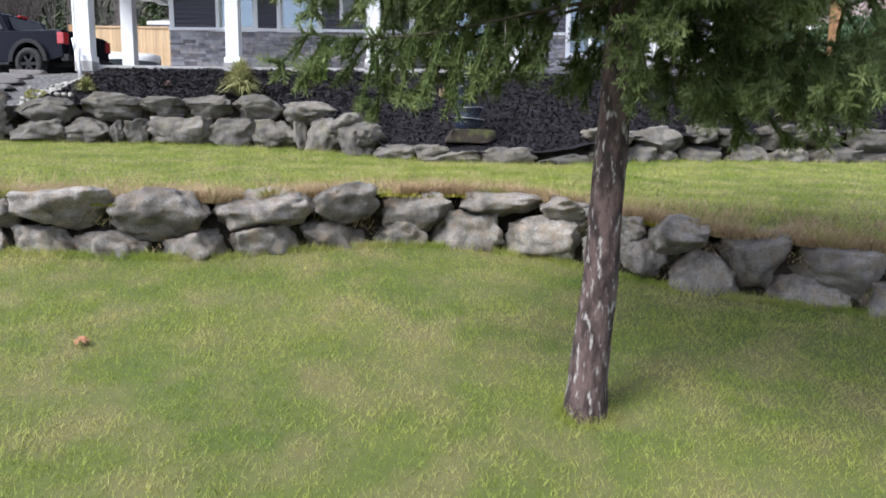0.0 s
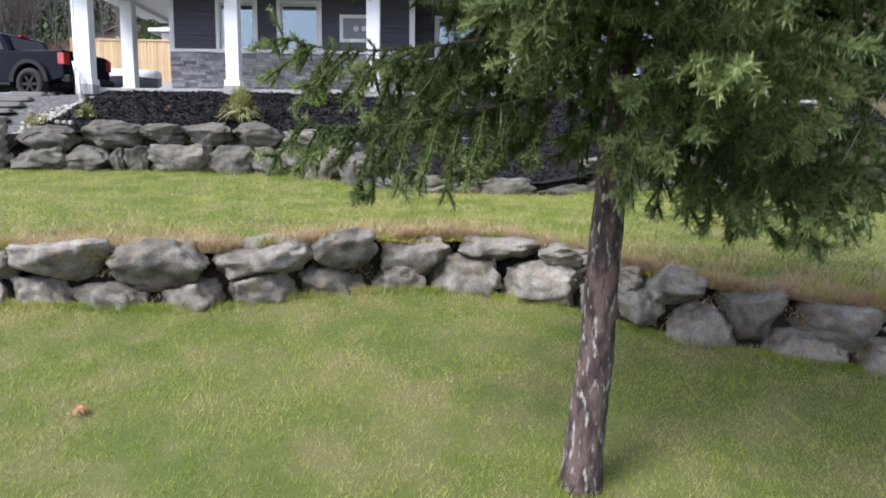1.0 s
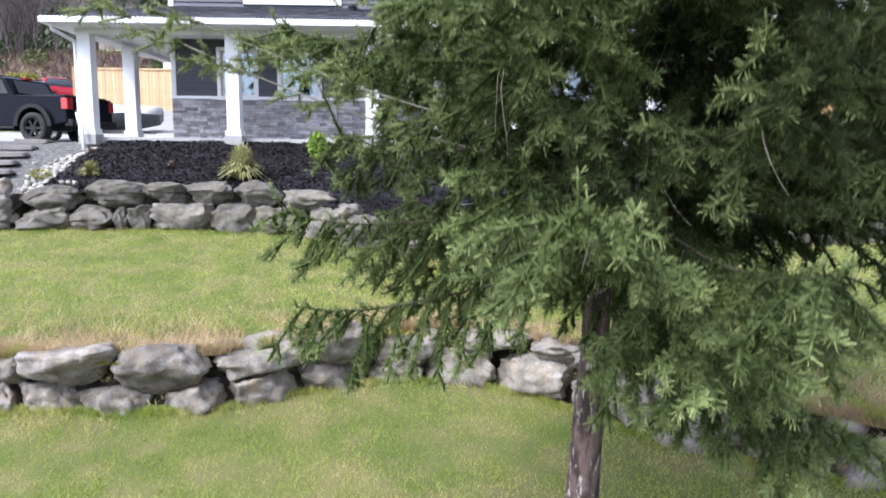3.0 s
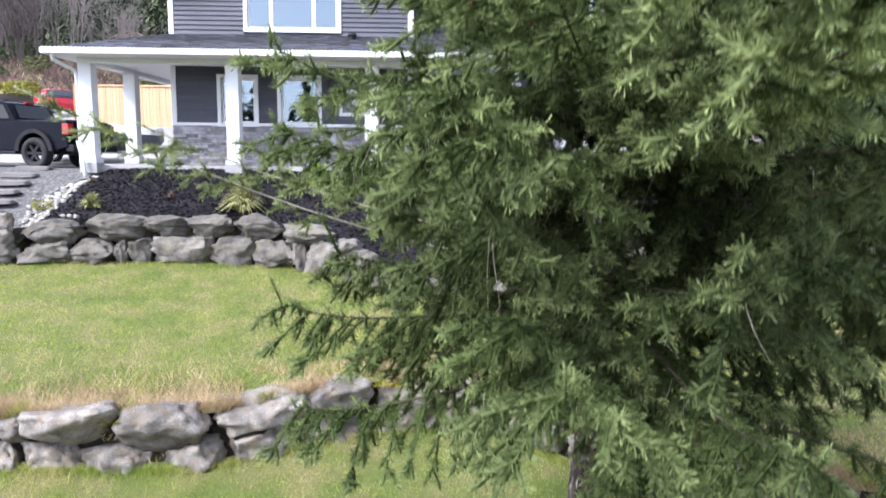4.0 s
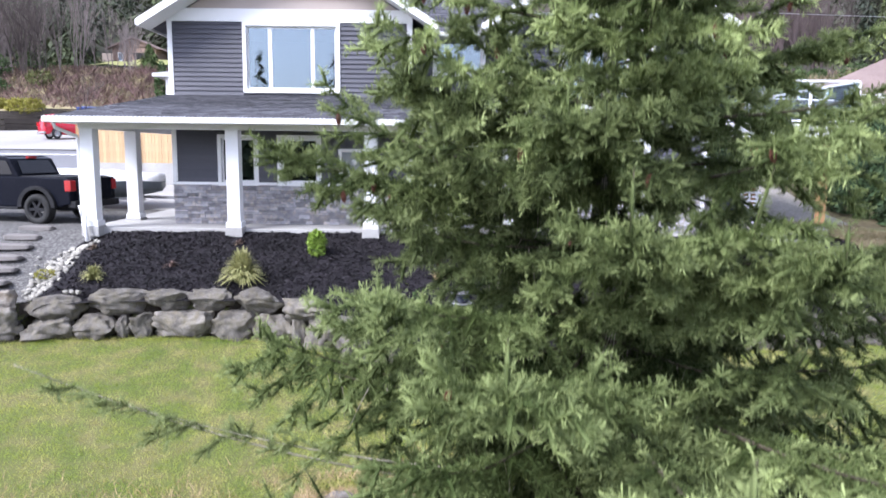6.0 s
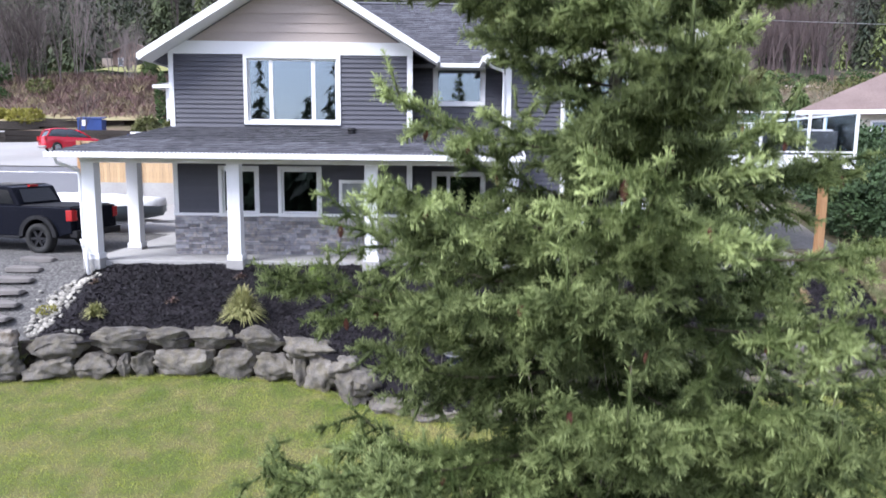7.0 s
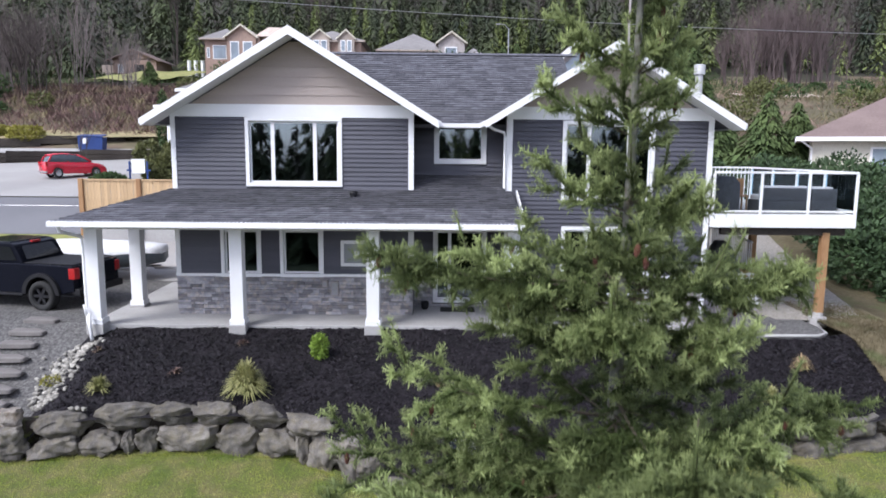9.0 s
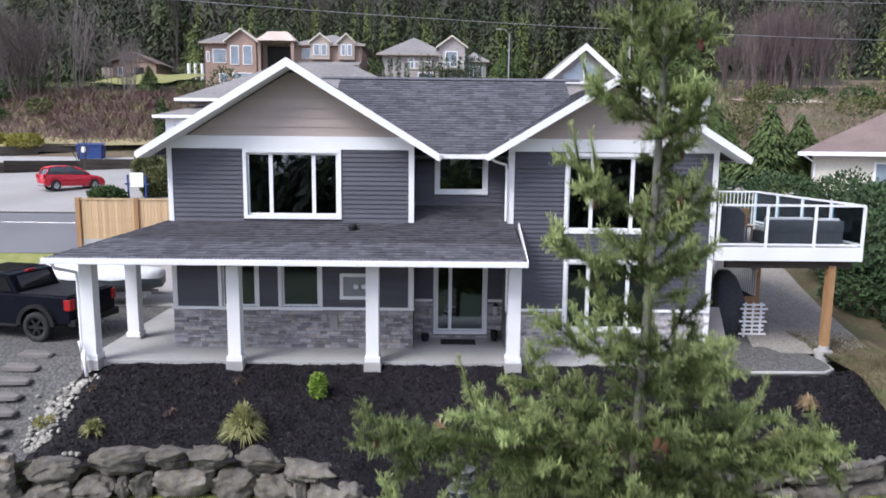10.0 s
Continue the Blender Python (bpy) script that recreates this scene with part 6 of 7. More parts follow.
M_olive = surface("olive_leaves", (0.075, 0.085, 0.03), (0.16, 0.165, 0.055), 1.5, 12, 0.7, bump=0, island=0.4, thin=0.2)
for i, (x, y, z, r, mat, lab) in enumerate((
        (-19.15, 41.5, 6.5, (0.95, 0.8, 0.42), M_shrub, "clipped dome of dark green shrub by the road"),
        (-37.4, 64.7, 9.3, (1.6, 1.3, 0.75), M_gold, "clipped yellow-green shrub on the grass bank"),
        (-40.5, 66, 9.6, (1.0, 1.0, 0.6), M_gold, "clipped yellow-green shrub on the grass bank"),
        (-19.5, 48.0, 7.0, (0.95, 0.9, 1.2), M_olive, "rounded evergreen shrub beside the road"),
        (-16.4, 43.2, 6.6, (0.55, 0.6, 0.95), M_olive, "upright evergreen shrub beside the sign"),
        (-17.9, 46.0, 6.8, (0.9, 0.9, 0.85), M_olive, "rounded evergreen shrub beside the road"),
        (-17.15, 43.0, 6.6, (0.55, 0.6, 0.6), M_olive, "pale yellow-green shrub beside the road"),
        (-19.3, 52.0, 7.3, (0.8, 0.8, 1.0), M_olive, "rounded evergreen shrub above the timber wall"))):
    shrub("round_shrub", x, y, z, r, 1500, 0.22, mat, lab, seed=20 + i)
for i, (x, y, z, h) in enumerate(((-23.75, 62, 8.3, 5.4),)):
    shrub("columnar_conifer", x, y, z, (0.6, 0.6, h / 2), 1100, 0.25, M_shrub, "narrow dark green columnar conifer", "conifer", seed=40 + i)


# ---- deck and side yard ----
deck = thing("deck", "raised white-edged timber deck with glass railing on brown posts", "deck")
DX0, DX1, DY0, DY1, DZ = 7.84, 11.9, 19.3, 25.9, 7.16
part("platform", MB().box(DX0, DX1, DY0 + 0.06, DY1, DZ - 0.12, DZ), M_concrete, deck, "pale grey deck floor")
part("rim_board", MB().box(DX0, DX1 + 0.03, DY0, DY0 + 0.06, DZ - 0.35, DZ + 0.02), M_white, deck, "white rim board", bevel=0.01)
part("rim_board", MB().box(DX1, DX1 + 0.06, DY0 + 0.06, DY1, DZ - 0.35, DZ + 0.02), M_white, deck, "white rim board", bevel=0.01)
for y in frange(DY0 + 0.5, DY1 - 0.2, 0.6):
    part("joist", MB().box(DX0, DX1, y - 0.025, y + 0.025, DZ - 0.34, DZ - 0.12), M_post, deck)
part("beam", MB().box(DX0 + 0.4, DX1 - 0.15, 19.48, 19.64, DZ - 0.58, DZ - 0.35), M_timber_wall, deck, "dark carrying beam", bevel=0.01)
for x, y in ((11.22, 19.56), (10.64, 22.7), (8.1, 22.7)):
    part("post", MB().box(x - 0.1, x + 0.1, y - 0.1, y + 0.1, 4.35, DZ - 0.5), M_post, deck, "orange-brown timber post", bevel=0.01)
    part("post_foot", MB().lathe([(0.26, 3.95), (0.24, 4.22), (0.14, 4.24), (0.12, 4.36)], 14, pose(x, y, 0)), M_concrete, deck, "pale concrete post foot")
RAIL_Z = 8.37


def glass_rail(a, b, n):
    a, b = Vector(a), Vector(b)
    d = (b - a).normalized()
    m = Matrix.Translation(a) @ d.to_track_quat("X", "Z").to_matrix().to_4x4()
    ln = (b - a).length
    part("top_rail", MB().box(0, ln, -0.035, 0.035, RAIL_Z - DZ - 0.06, RAIL_Z - DZ, m), M_white, deck, "white aluminium top rail", bevel=0.008)
    part("bottom_rail", MB().box(0, ln, -0.025, 0.025, 0.08, 0.13, m), M_white, deck, "white aluminium bottom rail")
    for k in range(n + 1):
        x = ln * k / n
        part("rail_post", MB().box(x - 0.03, x + 0.03, -0.04, 0.03, -0.1, RAIL_Z - DZ - 0.06, m), M_white, deck, "white rail post")
        if k < n:
            p = part("glass_panel", MB().box(x + 0.04, x + ln / n - 0.04, -0.005, 0.005, 0.13, RAIL_Z - DZ - 0.06, m), M_rail_glass, deck, "clear glass panel")
            p.visible_shadow = False


glass_rail((DX0 + 0.06, DY0 + 0.03, DZ), (DX1 - 0.02, DY0 + 0.03, DZ), 3)
glass_rail((DX1, DY0 + 0.05, DZ), (DX1, DY1 - 0.05, DZ), 4)
part("top_rail", MB().box(DX0 + 0.06, DX1, DY1 - 0.07, DY1, RAIL_Z - 0.06, RAIL_Z), M_white, deck, "white top rail", bevel=0.008)
for x in frange(DX0 + 0.1, DX1 - 0.1, 0.14):
    part("baluster", MB().box(x - 0.012, x + 0.012, DY1 - 0.045, DY1 - 0.02, DZ, RAIL_Z - 0.06), M_white, deck)

M_wicker = surface("dark_wicker", (0.05, 0.055, 0.065), (0.09, 0.095, 0.11), 8, 90, 0.7, bump=0.6, bump_scale=120)
M_cushion = surface("pale_cushion", (0.5, 0.5, 0.52), (0.62, 0.62, 0.63), 3, 30, 0.85, bump=0.2)


def sofa(x0, x1, y0, y1, h, label):
    t = thing("outdoor_sofa", label, "outdoor sofa")
    part("base", MB().box(x0, x1, y0, y1, DZ, DZ + 0.36), M_wicker, t, bevel=0.02)
    part("backrest", MB().box(x0, x1, y0, y0 + 0.14, DZ + 0.36, DZ + h), M_wicker, t, bevel=0.02)
    part("seat_cushion", MB().box(x0 + 0.05, x1 - 0.05, y0 + 0.16, y1 - 0.02, DZ + 0.36, DZ + 0.5), M_cushion, t, "pale grey seat cushion", bevel=0.03)
    part("back_cushion", MB().box(x0 + 0.05, x1 - 0.05, y0 + 0.14, y0 + 0.32, DZ + 0.5, DZ + h + 0.06), M_cushion, t, "pale grey back cushion", bevel=0.04)


sofa(9.55, 11.0, 20.0, 20.85, 0.72, "dark wicker outdoor sofa with pale cushions on the deck")
sofa(11.02, 11.75, 20.0, 20.8, 0.7, "dark wicker armchair with pale cushion on the deck")
grill = thing("covered_grill", "barbecue under a dark grey fabric cover on the deck", "barbecue")
part("cover", MB().prism([(8.1, 20.1, DZ), (9.0, 20.1, DZ), (8.98, 20.1, DZ + 0.85), (8.8, 20.1, DZ + 1.05), (8.3, 20.1, DZ + 1.05), (8.12, 20.1, DZ + 0.85)], (0, 0.6, 0)), M_wicker, grill, bevel=0.05)
chair = thing("deck_chair", "brown wooden chair on the deck", "chair")
part("seat", MB().box(9.1, 9.5, 20.7, 21.1, DZ + 0.42, DZ + 0.47), M_post, chair, bevel=0.01)
part("backrest", MB().box(9.1, 9.5, 21.06, 21.11, DZ + 0.47, DZ + 0.95), M_post, chair, bevel=0.01)
for x in (9.12, 9.46):
    for y in (20.72, 21.06):
        part("leg", MB().box(x - 0.02, x + 0.02, y - 0.02, y + 0.02, DZ, DZ + 0.42), M_post, chair)

stairs = thing("deck_stairs", "timber stair landing with white balustrade under the deck", "stair")
part("landing", MB().box(9.25, 10.42, 22.25, 25.4, 5.12, 5.2), M_timber_wall, stairs, bevel=0.006)
part("fascia_board", MB().box(9.25, 10.46, 22.2, 22.245, 4.92, 5.2), M_post, stairs, "orange-brown fascia board", bevel=0.006)
part("fascia_board", MB().box(10.425, 10.465, 22.25, 25.4, 4.92, 5.2), M_post, stairs, "orange-brown fascia board", bevel=0.006)
for x in (9.32, 10.36):
    for y in (22.32, 25.3):
        part("leg", MB().box(x - 0.045, x + 0.045, y - 0.045, y + 0.045, 4.1, 5.12), M_post, stairs)
for k in range(4):
    part("tread", MB().box(8.95 - 0.27 * k, 9.24 - 0.27 * k, 23.6, 25.2, 4.92 - 0.2 * k, 4.96 - 0.2 * k), M_timber_wall, stairs)
part("stringer", MB().prism([(9.24, 25.2, 5.1), (9.24, 25.2, 4.85), (8.2, 25.2, 4.08), (7.95, 25.2, 4.15)], (0, 0.05, 0)), M_post, stairs, "orange-brown stringer")
part("handrail", MB().tube([(10.44, 22.25, 6.02), (10.44, 25.4, 6.22)], 0.035, 6), M_white, stairs, "white handrail")
part("handrail", MB().tube([(9.25, 25.4, 6.22), (10.44, 25.4, 6.22)], 0.035, 6), M_white, stairs, "white handrail")
for y in frange(22.3, 25.35, 0.145):
    part("baluster", MB().box(10.425, 10.455, y - 0.015, y + 0.015, 5.2, 6.02 + 0.2 * (y - 22.25) / 3.15), M_white, stairs)
for x in frange(9.3, 10.4, 0.145):
    part("baluster", MB().box(x - 0.015, x + 0.015, 25.37, 25.4, 5.2, 6.22), M_white, stairs)
tagged(part("gravel_pad", boulder("gravel_pad", 3.5, 4.4, 0.34, 91, M_gravel, 9, 10, 0, 0.02), M_gravel), "pale gravel and concrete pad below the deck", "pad", kind="structure").location = (9.1, 20.1, 3.98)
tagged(part("pad_edge", MB().tube([(7.9, 17.92, 4.08), (10.35, 17.94, 4.08), (10.72, 18.2, 4.08), (10.83, 18.8, 4.08)], 0.045, 8), M_concrete, None, "", True), "rounded concrete kerb round the gravel pad", "kerb", kind="structure")

rack = thing("plastic_shelf", "white slatted plastic shelf unit standing on the pad", "shelf unit", at=(9.9, 21.2, 4.15))
for x in (-0.24, 0.0, 0.24):
    part("upright", MB().box(x - 0.03, x + 0.03, -0.05, 0.0, 0, 1.08), M_white, rack, bevel=0.006)
for k in range(8):
    w = 0.34 if k % 3 else 0.42
    part("slat", MB().box(-w, w, -0.08, -0.05, 0.08 + 0.13 * k, 0.14 + 0.13 * k), M_white, rack, bevel=0.006)
panel = thing("leaning_panel", "grey sheet leaning on the house wall", "panel")
part("sheet", MB().prism([(8.0, 20.3, 4.16), (8.75, 20.2, 4.16), (8.6, 20.6, 5.2), (7.9, 20.7, 5.2)], (0.02, 0.03, 0)), M_far_grey, panel)
stack = thing("covered_stack", "garden furniture stacked under a dark fabric cover below the deck", "furniture cover")
cs = []
for z, x0, x1, y0, y1 in ((4.16, 8.82, 9.9, 21.32, 22.1), (4.7, 8.84, 9.86, 21.34, 22.08), (5.2, 8.84, 9.8, 21.36, 22.05), (5.6, 8.86, 9.66, 21.4, 22.0), (5.95, 8.9, 9.5, 21.46, 21.95), (6.14, 9.0, 9.3, 21.55, 21.85)):
    mx, my, hx, hy = (x0 + x1) / 2, (y0 + y1) / 2, (x1 - x0) / 2, (y1 - y0) / 2
    ring = []
    for k in range(21):
        a = 2 * math.pi * k / 20
        c, d = math.cos(a), math.sin(a)
        fold = 1 + 0.035 * math.sin(5 * a + 2 * z)
        ring.append((mx + hx * fold * math.copysign(abs(c) ** 0.6, c), my + hy * fold * math.copysign(abs(d) ** 0.6, d), z))
    cs.append(ring)
cover = MB()
loft(cover, cs)
part("cover", cover, M_wicker, stack, "", True)

# porch odds and ends
tagged(part("door_mat", MB().box(0.35, 1.35, 19.75, 20.25, SLAB_Z, SLAB_Z + 0.02), M_rubber, None, "", False, 0.006), "black rubber door mat by the sliding door", "mat")
for x, y, r, h, lab in ((-0.1, 20.1, 0.12, 0.22, "small black pot on the porch"), (1.9, 20.2, 0.11, 0.3, "small grey urn on the porch")):
    t = thing("porch_pot", lab, "pot", at=(x, y, SLAB_Z))
    part("bowl", MB().lathe([(r * 0.7, 0), (r, h * 0.6), (r * 0.95, h), (r * 0.8, h), (r * 0.8, h * 0.8)], 16), M_plastic, t, "", True)
lantern = thing("wall_lantern", "pale wall lantern on the stone by the door", "lantern", at=(1.95, RY - 0.08, 4.95))
part("glass_body", MB().lathe([(0.05, 0), (0.07, 0.03), (0.07, 0.24), (0.05, 0.28)], 12), M_cushion, lantern)
part("cap", MB().lathe([(0.09, 0.28), (0.02, 0.36)], 12), M_plastic, lantern)
for i, (x0, x1, z0, z1) in enumerate(((-2.72, -2.5, 4.8, 5.22), (-2.95, -2.8, 5.05, 5.25))):
    u = thing("meter_box", "grey utility box on the stone veneer", "utility box")
    part("housing", MB().box(x0, x1, FY - 0.13, FY - 0.04, z0, z1), M_far_grey, u, bevel=0.01)
    part("cover_plate", MB().box(x0 + 0.03, x1 - 0.03, FY - 0.14, FY - 0.13, z0 + 0.04, z1 - 0.05), M_metal, u)
# two added jars, unseen behind the opaque utility panel
hidden_jars = [thing("hidden_jar", "added white round jar, hidden behind the utility panel", "jar", "jars behind the porch window", at=(x, FY + 0.2, 5.8)) for x in (-2.0, -1.78)]
for j in hidden_jars:
    part("jar", MB().lathe([(0.06, 0), (0.09, 0.05), (0.09, 0.15), (0.05, 0.2)], 14), M_white, j, "", True)
vent = thing("roof_vent", "small black vent on the porch roof", "vent", at=(-2.02, 18.85, 7.62))
part("cap", MB().lathe([(0.1, -0.05), (0.1, 0.08), (0.14, 0.09), (0.1, 0.15)], 12), M_plastic, vent)

# ---- right-hand side: hedge, neighbour's house ----
rnd = random.Random(77)
for i, (x, y, z, r) in enumerate(((15.7, 24.5, 3.9, (1.6, 1.9, 1.3)), (16.9, 27.5, 4.3, (1.8, 2.0, 1.5)), (18.0, 30.5, 4.7, (1.7, 2.0, 1.6)), (18.4, 25.8, 4.0, (1.9, 2.0, 1.5)), (13.2, 33.5, 5.0, (1.6, 1.8, 1.6)), (19.6, 31.5, 4.9, (2.0, 2.2, 1.8)), (17.6, 35.5, 5.4, (2.2, 2.0, 1.7)), (19.8, 33.5, 5.4, (2.2, 2.2, 1.7)), (14.0, 37.5, 5.6, (2.2, 2.2, 1.6)), (19.6, 28.6, 4.4, (2.2, 2.2, 1.9)), (16.2, 22.4, 3.6, (1.3, 1.4, 1.0)))):
    shrub("spreading_evergreen", x, y, z, r, 4200, 0.17, M_hedge, "large dark green spreading evergreen on the side bank", "shrub", seed=60 + i)
M_turf = surface("winter_turf", (0.075, 0.062, 0.032), (0.16, 0.13, 0.075), 0.55, 7, 0.95, bump=1.0, bump_scale=22, third=(0.09, 0.1, 0.04))
sheet("side_bank", frange(10.9, 34, 1.0), lambda x: (16.0, 42.0), lambda x, y: line_y([(16, 2.7), (18.5, 3.2), (20, 3.72), (24.5, 4.25), (30, 4.85), (42, 6.3)], y) + 0.02, M_turf, "dry brown-green turf bank beside the deck", "bank", 0.06, 0.9)
def z_turf(x, y):
    return z_bed(min(x, 13), min(y, 18.0)) + 0.1 + 0.02 * max(0, y - 18)


sheet("side_bank", frange(11.08, 13.2, 0.1), lambda x: (max(line_y(UPPER_WALL, x) + 0.3, 19.2 - 7 * (x - 11.08)), 21.6), z_turf, M_turf, "dry brown turf along the end of the mulch bed", "bank", 0.07, 3.0)
rng = np.random.default_rng(5)
bx = 11.1 + 1.9 * rng.random(9000)
by = np.maximum(15.9, 19.0 - 7 * (bx - 11.08)) + (21.5 - np.maximum(15.9, 19.0 - 7 * (bx - 11.08))) * rng.random(9000)
bv = np.empty((9000, 3, 3))
for i in range(9000):
    z0, w, h = z_turf(bx[i], by[i]) - 0.03, rng.uniform(0, 6.28), rng.uniform(0.04, 0.13)
    c, s = math.cos(w), math.sin(w)
    bv[i] = ((bx[i] - 0.008 * c, by[i] - 0.008 * s, z0), (bx[i] + 0.008 * c, by[i] + 0.008 * s, z0), (bx[i] + 0.09 * s * rng.uniform(-1, 1), by[i] + 0.09 * c * rng.uniform(-1, 1), z0 + 0.04 + h))
tagged(new("dry_grass", raw_mesh("dry_grass", bv.reshape(-1, 3), np.arange(27000).reshape(-1, 3), M_turf)), "short dry brown grass on the side bank", "grass", kind="stuff")
gpv, gpn = [], 14
for y in frange(19.5, 36, 0.4):
    for k in range(gpn + 1):
        x = 9.3 + 0.26 * (y - 19.5) + (3.4 - 0.04 * (y - 19.5)) * k / gpn
        gpv.append((x, y, line_y([(16, 3.9), (20, 4.1), (22, 4.2), (24.5, 4.36), (30, 5.0), (42, 6.45)], y) + 0.06 + 0.04 * noise.noise(Vector((x, y, 4)))))
gpm = len(gpv) // (gpn + 1)
gpf = [(i * (gpn + 1) + k, i * (gpn + 1) + k + 1, (i + 1) * (gpn + 1) + k + 1, (i + 1) * (gpn + 1) + k) for i in range(gpm - 1) for k in range(gpn)]
tagged(new("gravel_path", MB().add(gpv, gpf).mesh("gravel_path", surface("pale_gravel", (0.21, 0.195, 0.175), (0.42, 0.39, 0.35), 12, 30, 0.95, bump=1.0, bump_scale=26, sharp=0.16, grain=0.6, third=(0.16, 0.13, 0.08), third_at=0.62), True)), "pale gravel path running back beside the house", "path", kind="structure")


def hip_house(name, x0, x1, y0, y1, z0, z1, rise, wall_mat, roof_mat, label, windows=(), over=0.6, trim=None):
    """A plain house with a hipped roof; windows: (x0, x1, z0, z1) on its front."""
    h = thing(name, label, "house")
    part("wall", MB().box(x0, x1, y0, y1, z0, z1), wall_mat, h)
    k = (y1 - y0) / 2 + over
    a, b = x0 - over, x1 + over
    c, d = y0 - over, y1 + over
    ym = (y0 + y1) / 2
    k = min(k, (b - a) / 2 - 0.05)
    mb = MB().add([(a, c, z1), (b, c, z1), (b, d, z1), (a, d, z1), (a + k, ym, z1 + rise), (b - k, ym, z1 + rise), (a, c, z1 - 0.22), (b, c, z1 - 0.22), (b, d, z1 - 0.22), (a, d, z1 - 0.22)], [(0, 1, 5, 4), (1, 2, 5), (2, 3, 4, 5), (3, 0, 4), (6, 9, 8, 7)])
    part("roof", mb, roof_mat, h)
    part("fascia", MB().box(a - 0.02, b + 0.02, c - 0.05, c, z1 - 0.22, z1 + 0.02).box(a - 0.05, a, c, d, z1 - 0.22, z1 + 0.02), trim or (M_far_wall if y0 > 100 else M_white), h)
    for wx0, wx1, wz0, wz1 in windows:
        w = tagged(new("window"), "white-framed window")
        w.parent = h
        part("frame", MB().box(wx0, wx1, y0 - 0.1, y0 - 0.02, wz0, wz1), M_white, w)
        part("pane", MB().box(wx0 + 0.12, wx1 - 0.12, y0 - 0.12, y0 - 0.1, wz0 + 0.12, wz1 - 0.12), M_glass_far, w)
    return h


M_glass_far = surface("far_window", (0.12, 0.15, 0.18), (0.3, 0.36, 0.42), 0.3, 1, 0.1, bump=0, spec=0.8)
right_house = hip_house("neighbour_house", 0.9, 12.3, 0.9, 10.4, 6.0, 9.85, 3.0, M_stucco, M_brown_roof, "cream stucco house with a brown hipped roof", ((3.9, 5.2, 7.4, 9.3), (8.0, 10.0, 7.4, 9.3)), 0.9)
right_house.location, right_house.rotation_euler = (21.7, 41.7, 0), (0, 0, radians(-27))
part("downspout", MB().tube([(0.2, 0.1, 9.7), (0.85, 0.8, 9.2), (0.88, 0.83, 6.2)], 0.06, 6), M_white, right_house)
# grey-roofed neighbour behind the left gable, and the glazed gable behind the right one
hip_house("neighbour_house", -19.5, -1.5, 58, 70, 9.5, 13.6, 3.6, M_far_grey, M_far_roof, "pale grey house with a low grey hipped roof", ((-18.8, -17.4, 11.2, 12.8), (-16, -14, 11.2, 12.8)), 1.2)
hip_house("neighbour_house", -21.2, -16.0, 56, 60, 9.0, 12.2, 0.9, M_white, M_far_roof, "low white wing of the grey-roofed house", ((-20.6, -19.4, 10.0, 11.6),), 0.7)
gg = thing("glazed_gable_house", "house with a white-edged glazed gable", "house")
part("wall", MB().prism([(9.4, 60, 9), (15.6, 60, 9), (15.6, 60, 15.6), (12.5, 60, 18.1), (9.4, 60, 15.6)], (0, 8, 0)), M_far_grey, gg)
part("gable_glass", MB().prism([(10.7, 59.9, 15.5), (14.3, 59.9, 15.5), (14.3, 59.9, 16.0), (12.5, 59.9, 17.4), (10.7, 59.9, 16.0)], (0, -0.06, 0)), M_glass_far, gg)
for s in (-1, 1):
    part("rake_board", MB().prism([(12.5, 59.3, 18.6), (12.5 + s * 3.5, 59.3, 15.6), (12.5 + s * 3.5, 59.3, 15.1), (12.5, 59.3, 18.05)], (0, 0.25, 0)), M_white, gg)
    part("roof", MB().prism([(12.5, 59.5, 18.6), (12.5 + s * 3.5, 59.5, 15.6), (12.5 + s * 3.5, 59.5, 15.45), (12.5, 59.5, 18.45)], (0, 8.5, 0)), M_far_roof, gg)
part("transom", MB().box(10.7, 14.3, 59.8, 59.88, 15.35, 15.55).box(12.42, 12.58, 59.8, 59.88, 15.5, 17.4), M_white, gg)

# houses up the hill
M_copper = surface("pale_copper_roof", (0.5, 0.4, 0.34), (0.62, 0.52, 0.46), 0.4, 4, 0.5, bump=0.05)


def gable(parent, x0, x1, y0, y1, z, rise, roof_mat, wall_mat, over=0.45, trim=None):
    """A gabled bay roof whose pediment looks out over the slope."""
    mid = (x0 + x1) / 2
    part("pediment", MB().prism([(x0, y0, z), (x1, y0, z), (mid, y0, z + rise)], (0, 0.2, 0)), wall_mat, parent)
    k = rise / (mid - x0)
    for s in (-1, 1):
        e = mid + s * (mid - x0 + over)
        lo = z - k * over
        part("bay_roof", MB().prism([(mid, y0 - over, z + rise), (e, y0 - over, lo), (e, y0 - over, lo + 0.16), (mid, y0 - over, z + rise + 0.16)], (0, y1 - y0 + over, 0)), roof_mat, parent, "pale roof over the bay" if roof_mat is M_copper else "")
        part("rake_board", MB().prism([(mid, y0 - over - 0.08, z + rise + 0.16), (e, y0 - over - 0.08, lo + 0.16), (e, y0 - over - 0.08, lo - 0.1), (mid, y0 - over - 0.08, z + rise - 0.1)], (0, 0.08, 0)), trim or M_stucco, parent)


def pane_row(parent, y, rects):
    for wx0, wx1, wz0, wz1 in rects:
        w = tagged(new("window"), "white-framed window")
        w.parent = parent
        part("frame", MB().box(wx0, wx1, y - 0.1, y, wz0, wz1), M_white, w)
        part("pane", MB().box(wx0 + 0.14, wx1 - 0.14, y - 0.13, y - 0.1, wz0 + 0.14, wz1 - 0.14), M_glass_far, w)


